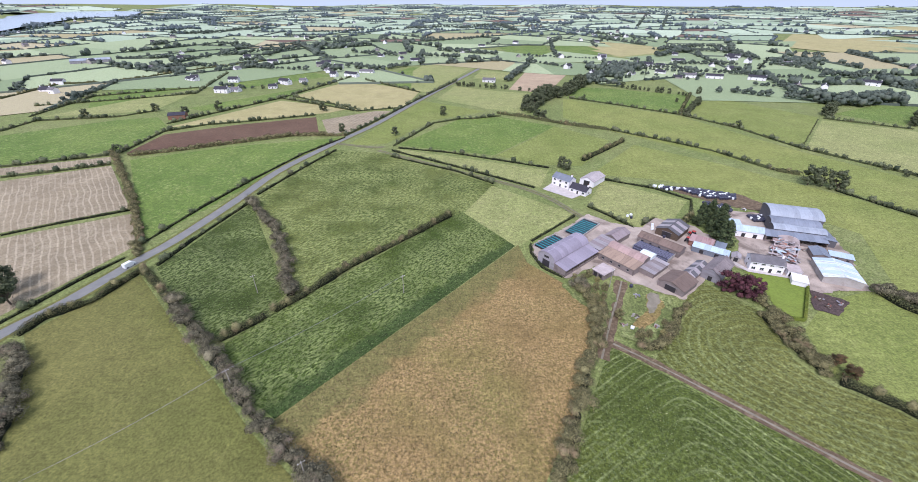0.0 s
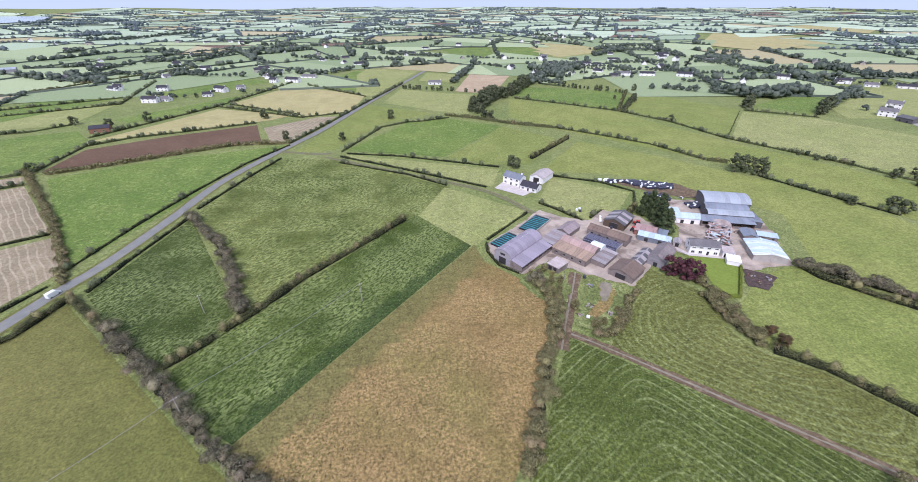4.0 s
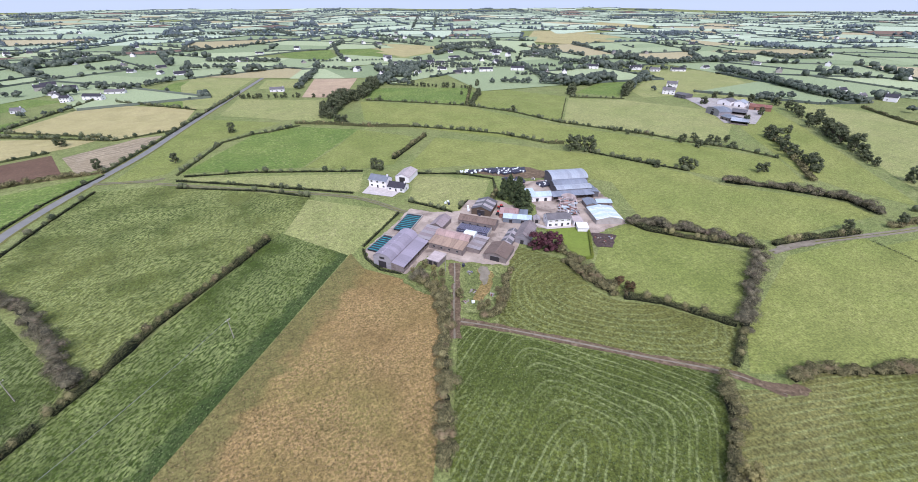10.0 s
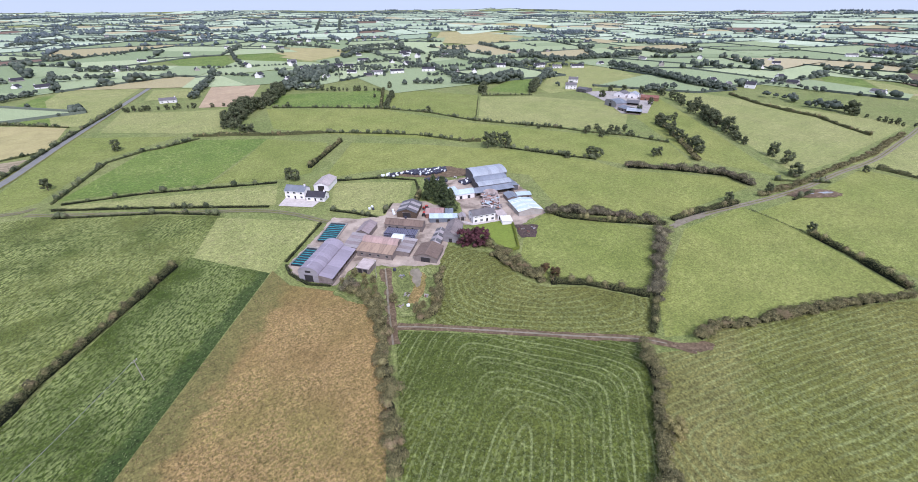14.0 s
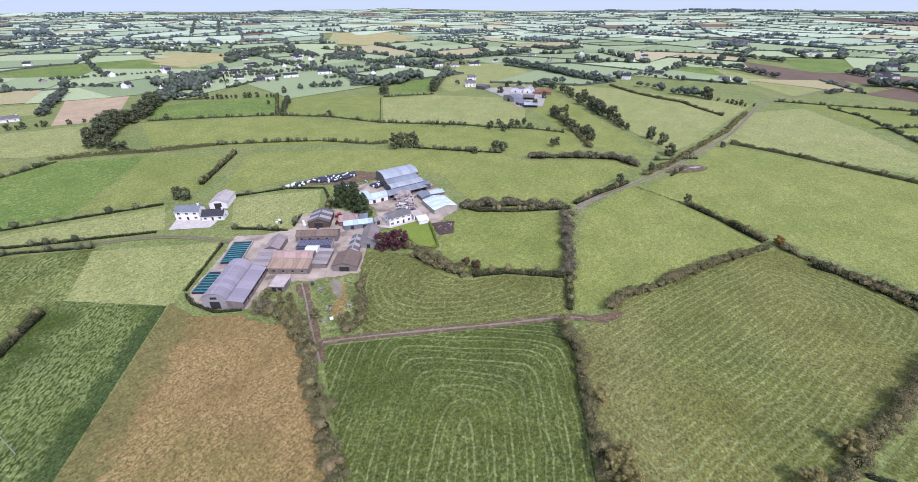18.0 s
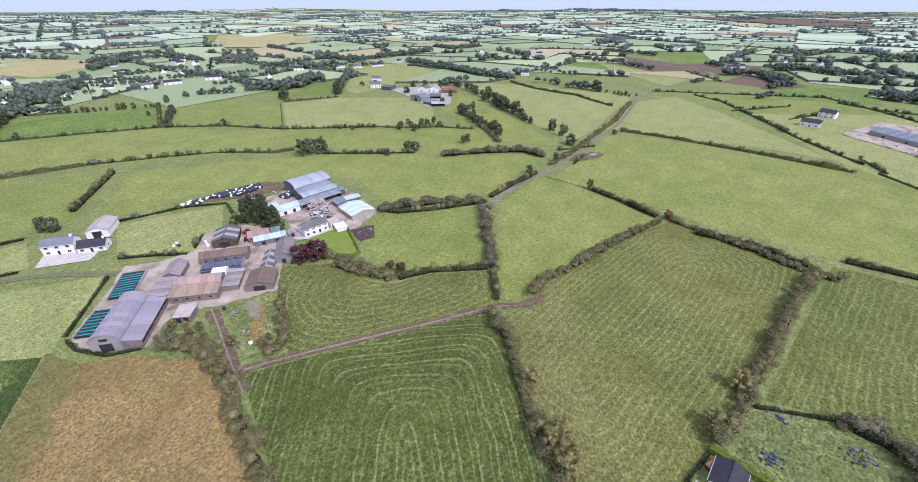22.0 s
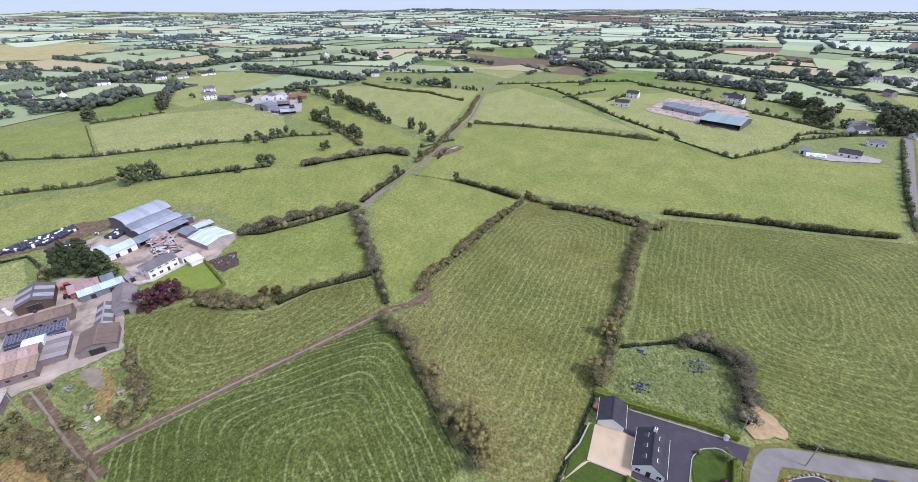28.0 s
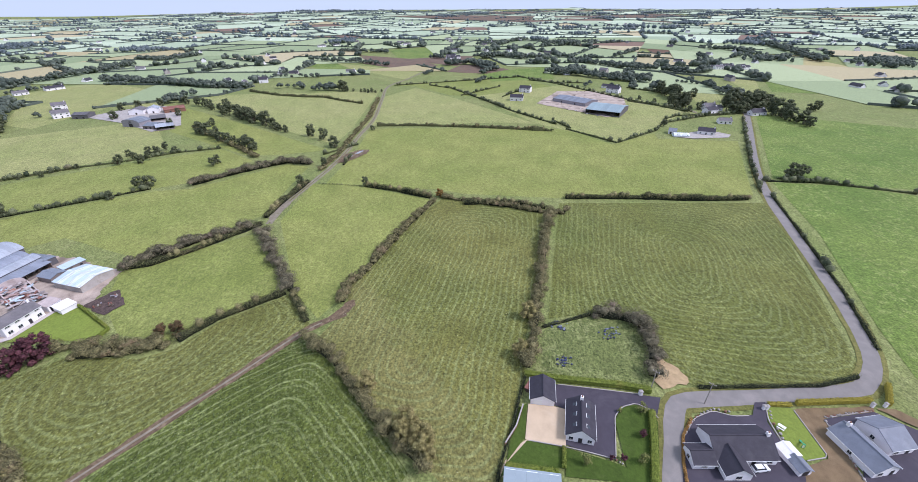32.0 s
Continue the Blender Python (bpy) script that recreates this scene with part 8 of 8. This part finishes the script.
house(317.3, 748.4, 14.5, 7.5, -12.8, 4.6, 2.4, 'slate', 'white rendered country house with a dark roof', floors=2, bays=3)
house(331.9, 735.0, 14.2, 7.5, -32.6, 4.6, 2.4, 'slate', 'white rendered country house with a dark roof', floors=2, bays=3)
house(331.1, 637.7, 22.0, 7.5, -17.8, 4.2, 2.4, 'slate_worn', 'white rendered country house with a dark roof', floors=2, bays=3)
house(365.7, 629.8, 22.0, 7.5, -17.8, 4.2, 2.4, 'slate', 'white rendered country house with a dark roof', floors=2, bays=3)
house(12.8, 940.5, 22.0, 7.5, -12.7, 4.6, 2.4, 'slate', 'white rendered country house with a dark roof', floors=2, bays=3)
house(40.5, 597.9, 16.9, 7.5, -13.0, 3.0, 2.4, 'slate_worn', 'white rendered country house with a dark roof', floors=1, bays=3)
house(396.9, 812.2, 22.0, 7.5, -12.6, 3.0, 2.4, 'slate', 'white rendered country house with a dark roof', floors=1, bays=3)
house(506.4, 830.2, 16.1, 7.5, 7.4, 4.0, 2.4, 'slate', 'white rendered country house with a dark roof', floors=1, bays=3)
house(436.8, 1294.7, 22.0, 7.5, -12.3, 4.0, 2.4, 'slate_worn', 'white rendered country house with a dark roof', floors=1, bays=3)
house(418.6, 615.9, 22.0, 7.5, -36.0, 4.6, 2.4, 'slate', 'white rendered country house with a dark roof', floors=2, bays=3)
house(532.6, 871.3, 22.0, 7.5, -36.2, 4.6, 2.4, 'slate', 'white rendered country house with a dark roof', floors=2, bays=3)
house(559.9, 766.4, 18.5, 7.5, -26.0, 4.6, 2.4, 'slate_worn', 'white rendered country house with a dark roof', floors=2, bays=3)
house(544.7, 577.5, 22.0, 7.5, -46.0, 4.6, 2.4, 'slate', 'white rendered country house with a dark roof', floors=2, bays=3)
house(604.3, 534.2, 14.1, 7.5, -35.5, 4.6, 2.4, 'slate', 'white rendered country house with a dark roof', floors=2, bays=3)
house(618.2, 508.5, 15.2, 7.5, -35.9, 3.0, 2.4, 'slate_worn', 'white rendered country house with a dark roof', floors=1, bays=3)
house(652.6, 491.3, 22.0, 7.5, -30.9, 3.0, 2.4, 'slate', 'white rendered country house with a dark roof', floors=1, bays=3)
house(893.1, -79.7, 22.0, 7.5, -65.1, 4.6, 2.4, 'slate', 'white rendered country house with a dark roof', floors=2, bays=3)
house(1232.0, 233.4, 22.0, 7.5, -55.6, 4.0, 2.4, 'slate_worn', 'white rendered country house with a dark roof', floors=1, bays=3)
house(1269.9, 201.2, 22.0, 7.5, -55.9, 3.0, 2.4, 'slate', 'white rendered country house with a dark roof', floors=1, bays=3)
house(1251.5, 34.0, 22.0, 7.5, -55.6, 3.0, 2.4, 'slate', 'white rendered country house with a dark roof', floors=1, bays=3)
house(1241.9, 9.7, 22.0, 7.5, -55.5, 4.0, 2.4, 'slate_worn', 'white rendered country house with a dark roof', floors=1, bays=3)
house(1409.7, -116.6, 22.0, 7.5, -55.6, 4.0, 2.4, 'slate', 'white rendered country house with a dark roof', floors=1, bays=3)
house(1730.4, -85.5, 21.8, 7.5, -56.0, 4.0, 2.4, 'slate', 'white rendered country house with a dark roof', floors=1, bays=3)
house(687.8, -507.1, 13.8, 7.5, -89.6, 4.6, 2.4, 'slate_worn', 'white rendered country house with a dark roof', floors=2, bays=3)
house(687.8, -525.5, 13.7, 7.5, -90.0, 4.6, 2.4, 'slate', 'white rendered country house with a dark roof', floors=2, bays=3)
house(678.0, -549.5, 9.0, 7.5, -80.0, 4.6, 2.4, 'slate', 'white rendered country house with a dark roof', floors=2, bays=3)
house(412.5, -310.4, 17.7, 7.5, -94.7, 3.0, 2.4, 'slate_worn', 'white rendered country house with a dark roof', floors=1, bays=3)
house(387.6, -341.0, 16.4, 7.5, -84.3, 3.0, 2.4, 'slate', 'white rendered country house with a dark roof', floors=1, bays=3)
house(1049.2, -99.7, 22.0, 7.5, -90.3, 4.6, 2.4, 'slate', 'white rendered country house with a dark roof', floors=2, bays=3)
house(1324.1, -316.4, 22.0, 7.5, -90.7, 4.6, 2.4, 'slate_worn', 'white rendered country house with a dark roof', floors=2, bays=3)
area([(471.3, 339.6), (498.1, 322.2), (521.5, 295.4), (507.0, 261.2), (423.3, 222.8), (401.5, 238.9), (438.7, 282.6)], 'concrete', 'pale concrete yard of the neighbouring farm')
shed(472.7, 340.1, 14.5, 14, -84.7, 'gable', 'x', 4.0, 1.4, 'tin_dark', 'tin_dark', 'small dark tin shed in the yard', door=1)
shed(429.7, 265.3, 19.0, 14, -107.3, 'barrel', 'y', 4.5, 2.6, 'tin_slate', 'tin_grey', 'barrel-roofed grey tin barn', door=2)
shed(419.1, 244.9, 11.0, 14, -103.4, 'gable', 'x', 3.2, 1.4, 'tin_slate', 'block_wall', 'low grey-roofed cattle shed', door=1)
shed(414.0, 232.9, 14.3, 14, -60.1, 'gable', 'x', 3.4, 1.6, 'tin_bright', 'block_wall', 'low pale-roofed cattle shed', open_front=1)
shed(482.7, 291.7, 13.9, 14, -83.2, 'gable', 'y', 4.5, 2.0, 'slate_worn', 'white_render', 'stone barn with a grey roof', door=1)
shed(487.3, 278.7, 10.4, 14, -70.5, 'gable', 'y', 4.5, 2.2, 'tin_bright', 'white_render', 'white barn with a pale roof', door=1)
shed(489.8, 259.3, 19.8, 14, -59.5, 'gable', 'x', 3.6, 1.8, 'rust_red', 'brick_red', 'long red-brick byre with a red roof', door=1)
shed(450.1, 256.6, 13.5, 14, -62.9, 'mono', 'x', 3.0, 0.8, 'tin_dark', 'block_wall', 'low dark-roofed cattle pen', open_front=1)
shed(-267.6, 397.6, 14.6, 10, 17.7, 'gable', 'x', 4.0, 1.8, 'slate', 'brick_red', 'red-walled barn with a dark roof', door=1)
shed(-644.6, 780.7, 56.5, 25, 32.4, 'gable', 'x', 5.0, 2.0, 'tin_bright', 'tin_grey', 'long farm shed with a pale roof', door=1)
scrap([(163.4, 174.8), (161.2, 167.5), (158.8, 160.8), (157.6, 154.6), (151.3, 159.1), (167.1, 168.8), (145.3, 213.1), (147.6, 206.3), (155.8, 203.1), (155.7, 191.9), (138.5, 125.1), (138.7, 121.2), (143.8, 122.1)])
shed(336.1, -221.9, 6.2, 8, -120.7, 'gable', 'x', 2.8, 1.6, 'slate_blue', 'white_render', 'garage with a blue-grey roof beside the bungalow', door=1)
shed(326.3, -223.6, 12.0, 6, -104.2, 'barrel', 'x', 1.2, 1.6, 'tin_white', 'tin_white', 'low white polytunnel beside a roadside bungalow', door=0)
scrap([(474.0, -151.5), (486.3, -161.6), (462.4, -164.6), (435.3, -162.1), (427.8, -169.1), (413.4, -174.4), (404.3, -182.2), (402.1, -192.5), (411.3, -205.4), (430.7, -219.8), (451.7, -232.9), (526.9, -216.1), (530.4, -207.5), (499.2, -180.3), (505.9, -194.8), (506.0, -208.5), (474.1, -163.1), (435.5, -176.5), (445.9, -168.0), (420.8, -206.0), (446.3, -223.1), (499.5, -225.0)])


# ---- the open country ----
def open_ground():
    verts, faces = [], []
    rings = [0, 60, 200, 450, 700, 1000, 1200, 1400, 1550, 1700, 1900, 2100, 2350, 2600, 3100, 3600, 4000, 4400, 4900]
    k = 120
    for r in rings:
        for i in range(k):
            a = i * math.tau / k
            x, y = math.cos(a) * r, math.sin(a) * r
            verts.append((x, y, hill(x, y) - (0.02 if r < 1200 else 0.9)))
    for j in range(len(rings) - 1):
        for i in range(k):
            faces.append((j * k + i, (j + 1) * k + i, (j + 1) * k + (i + 1) % k, j * k + (i + 1) % k))
    ob = raw("ground", verts, faces, "meadow", smooth=True)
    tagged(ob, "wide level farmland of green pasture reaching the horizon", "ground", kind="structure")


def cut(poly, p, d):
    """A convex polygon cut in two by the line through p along d."""
    a, b = [], []
    nx, ny = -d[1], d[0]
    s = [(x - p[0]) * nx + (y - p[1]) * ny for x, y in poly]
    for i, (x, y) in enumerate(poly):
        j = (i + 1) % len(poly)
        if s[i] >= 0:
            a.append((x, y))
        if s[i] <= 0:
            b.append((x, y))
        if s[i] * s[j] < 0:
            t = s[i] / (s[i] - s[j])
            q = (x + (poly[j][0] - x) * t, y + (poly[j][1] - y) * t)
            a.append(q), b.append(q)
    return a, b


def size_of(p):
    return abs(sum(p[i - 1][0] * p[i][1] - p[i][0] * p[i - 1][1] for i in range(len(p)))) / 2


def in_sight(x, y):
    """The sector of the country that the place opens on: from the lough in the north-west round to the south-east."""
    b = math.degrees(math.atan2(x, y))
    return -58 < b < 152


NEAR = 640.0


def bent(x, y):
    """Boundaries wander as old ones do."""
    return x + 70 * noise.noise((x / 420, y / 420, 9.0)), y + 70 * noise.noise((x / 420, y / 420, 21.0))


def worked(x, y):
    """Whether a place lies in one of the fields laid out by hand."""
    return math.hypot(x, y) < 2400 and any(inside(x, y, o) for o in HAND)


def patchwork():
    """The far fields: the land cut again and again into crooked fields, with hedgerow trees, woods and houses along their edges."""
    rnd = random.Random(11)
    todo = [[(-5200, -5200), (5200, -5200), (5200, 5200), (-5200, 5200)]]
    fields = []
    while todo:
        p = todo.pop()
        cx, cy = sum(q[0] for q in p) / len(p), sum(q[1] for q in p) / len(p)
        area = abs(sum(p[i - 1][0] * p[i][1] - p[i][0] * p[i - 1][1] for i in range(len(p)))) / 2
        r = math.hypot(cx, cy)
        goal = 11000 + 26000 * rnd.random() + max(0, r - 1500) * 9
        if area > 4e6 or area > goal:
            if area < 2e6 and (r > 5000 or not in_sight(cx, cy) and r > 900):
                continue
            best = max(((p[i][0] - p[i - 1][0], p[i][1] - p[i - 1][1]) for i in range(len(p))), key=lambda e: math.hypot(*e))
            a = math.atan2(best[1], best[0]) + math.pi / 2 + rnd.gauss(0, 0.22)
            o = math.sqrt(area) * 0.16
            todo += [q for q in cut(p, (cx + rnd.uniform(-o, o), cy + rnd.uniform(-o, o)), (math.cos(a), math.sin(a))) if len(q) > 2]
        elif NEAR < r < 4850 and in_sight(cx, cy) and not inside(cx, cy, LOUGH):
            fields.append((p, cx, cy, r))
    fields = [([bent(*q) for q in p], *bent(cx, cy), r) for p, cx, cy, r in fields]
    fields = [f for f in fields if not worked(f[1], f[2])]
    kinds = {"far_pasture": [], "farther_pasture": [], "far_crop": [], "far_tillage": []}
    clumps, radii, belts = [], [], []
    for p, cx, cy, r in fields:
        u = rnd.random()
        kind = "far_pasture" if u < 0.87 else "far_crop" if u < 0.96 or r < 1150 else "far_tillage"
        wood = u > (0.80 if r > 1150 else 0.83) and u < 0.87
        # past 1500 m the pasture material has more haze in its colour
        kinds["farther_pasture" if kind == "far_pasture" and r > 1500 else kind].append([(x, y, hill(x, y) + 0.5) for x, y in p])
        if wood:
            xs, ys = [q[0] for q in p], [q[1] for q in p]
            for _ in range(int(min(90, size_of(p) / 230) if r < 1800 else min(40, size_of(p) / 480))):
                w = [rnd.random() ** 1.0 for _ in p]
                s = sum(w)
                x, y = sum(a * b for a, b in zip(w, xs)) / s, sum(a * b for a, b in zip(w, ys)) / s
                h = rnd.uniform(7, 12) * (1 if r < 2000 else 1.4)
                clumps.append((x, y, hill(x, y) + h * 0.45)), radii.append((h * 0.55, h * 0.55, h * 0.55))
        for i in range(len(p)):
            (ax, ay), (bx, by) = p[i - 1], p[i]
            d = math.hypot(bx - ax, by - ay)
            if rnd.random() < 0.56 or worked((ax + bx) / 2, (ay + by) / 2):
                continue
            dense = rnd.choice((9, 14, 22, 40)) * (1 if r < 2200 else 1.5)
            hgt = rnd.choice((3, 6, 8, 10) if r < 1150 else (3, 5, 7, 9))
            for j in range(int(d / dense) + 1):
                f = rnd.random()
                h = hgt * rnd.uniform(0.6, 1.5)
                x, y = ax + (bx - ax) * f + rnd.uniform(-4, 4), ay + (by - ay) * f + rnd.uniform(-4, 4)
                clumps.append((x, y, hill(x, y) + h * 0.4)), radii.append((h * 0.6, h * 0.6, h * 0.55))
            belts.append(((ax, ay), (bx, by)))
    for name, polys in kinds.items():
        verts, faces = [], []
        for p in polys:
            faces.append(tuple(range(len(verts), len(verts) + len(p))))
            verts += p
        words = {"far_pasture": "distant green pastures with light haze in their colour", "farther_pasture": "green pastures towards the horizon, paled by haze in their colour", "far_crop": "distant straw-coloured crop fields", "far_tillage": "distant brown tilled fields"}[name]
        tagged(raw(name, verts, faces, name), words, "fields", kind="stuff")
    verts, faces = [], []
    for (ax, ay), (bx, by) in belts:
        d = math.hypot(bx - ax, by - ay) or 1
        nx, ny = -(by - ay) / d, (bx - ax) / d
        w, h = 1.6, 2.4
        b = len(verts)
        za, zb = hill(ax, ay), hill(bx, by)
        verts += [(ax + nx * w, ay + ny * w, za), (bx + nx * w, by + ny * w, zb), (bx + nx * w * 0.6, by + ny * w * 0.6, zb + h), (ax + nx * w * 0.6, ay + ny * w * 0.6, za + h),
                  (ax - nx * w * 0.6, ay - ny * w * 0.6, za + h), (bx - nx * w * 0.6, by - ny * w * 0.6, zb + h), (bx - nx * w, by - ny * w, zb), (ax - nx * w, ay - ny * w, za)]
        faces += [(b, b + 1, b + 2, b + 3), (b + 3, b + 2, b + 5, b + 4), (b + 4, b + 5, b + 6, b + 7)]
    tagged(raw("far_hedgerows", verts, faces, "leaf_wood"), "distant dark green hedgerows, slightly hazed in colour", "hedgerows", kind="stuff")
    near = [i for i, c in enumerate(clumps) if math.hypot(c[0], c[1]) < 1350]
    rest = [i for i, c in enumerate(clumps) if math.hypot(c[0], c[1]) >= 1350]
    grown, spread = [], []
    for i in near:
        (x, y, z), (a, _, b) = clumps[i], radii[i]
        for q in range(4):
            t, f = rnd.uniform(0, math.tau), rnd.uniform(0.45, 0.68)
            grown.append((x + math.cos(t) * a * 0.5, y + math.sin(t) * a * 0.5, z + b * rnd.uniform(-0.35, 0.45))), spread.append((a * f, a * f, b * f))
    clumps, radii = grown + [clumps[i] for i in rest], spread + [radii[i] for i in rest]
    near, rest = range(len(grown)), range(len(grown), len(clumps))
    # haze comes from the leaf colour: slight to 1350 m, blue-grey beyond
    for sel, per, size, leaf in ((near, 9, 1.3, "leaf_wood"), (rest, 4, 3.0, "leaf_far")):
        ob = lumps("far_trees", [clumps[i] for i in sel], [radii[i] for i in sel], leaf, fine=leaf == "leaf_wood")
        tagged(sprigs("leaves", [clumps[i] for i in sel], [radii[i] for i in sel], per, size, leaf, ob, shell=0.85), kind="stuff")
        tagged(ob, "distant hedgerow trees and small woods with haze in their leaf colour", "trees", kind="stuff")
    # scattered far dwellings
    for q in range(280):
        a, r = math.radians(rnd.uniform(-52, 148)), 700 + 2300 * rnd.random() ** 1.6
        x, y = math.sin(a) * r, math.cos(a) * r
        if worked(x, y):
            continue
        far_house(x, y, hill(x, y), rnd.uniform(0, 180), rnd.uniform(9, 17), rnd.uniform(6.5, 8.5), rnd.choice((2.8, 3.0, 5.2)), rnd)


def far_house(x, y, z, ang, w, d, eave, rnd):
    ob = thing("house", pose(x, y, z, 0, 0, ang), "distant white rendered house with a dark slate roof", "house", "far houses")
    rise = d * 0.36
    bm = prism([(-d / 2, -3), (d / 2, -3), (d / 2, eave), (0, eave + rise), (-d / 2, eave)], -w / 2, w / 2)
    part("wall", bm, "white_render" if rnd.random() < 0.8 else "concrete", ob)
    part("roof", slab([(-d / 2 - 0.4, eave - 0.2), (0, eave + rise + 0.15), (d / 2 + 0.4, eave - 0.2)], -w / 2 - 0.3, w / 2 + 0.3, 0.18), rnd.choice(("slate", "slate", "slate_worn")), ob)
    boxed("chimney", (-0.5, 0.5, w / 2 - 1.3, w / 2 - 0.4, eave + rise - 0.8, eave + rise + 1.1), "white_render", ob)
    for s in (-1, 1):
        for yy in (w * 0.22,):
            boxed("window", (s * d / 2 - 0.05, s * d / 2 + 0.05, yy - 0.6, yy + 0.6, 1.0, 2.2), "glass_dark", ob)


# air haze is put into both pasture colours: paler and bluer with distance
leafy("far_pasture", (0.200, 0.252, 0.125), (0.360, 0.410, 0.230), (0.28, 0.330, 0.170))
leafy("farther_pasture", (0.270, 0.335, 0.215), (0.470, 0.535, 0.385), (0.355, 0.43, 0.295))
leafy("far_crop", (0.34, 0.29, 0.15), (0.42, 0.36, 0.22), (0.36, 0.32, 0.17))
leafy("far_tillage", (0.14, 0.085, 0.06), (0.19, 0.12, 0.085), (0.16, 0.11, 0.08))
open_ground()
patchwork()
tagged(raw("water", [(x, y, 12.0) for x, y in LOUGH], [tuple(range(len(LOUGH)))], "water"), "pale still lough behind the far woods", "water", kind="structure")
grow_tufts()
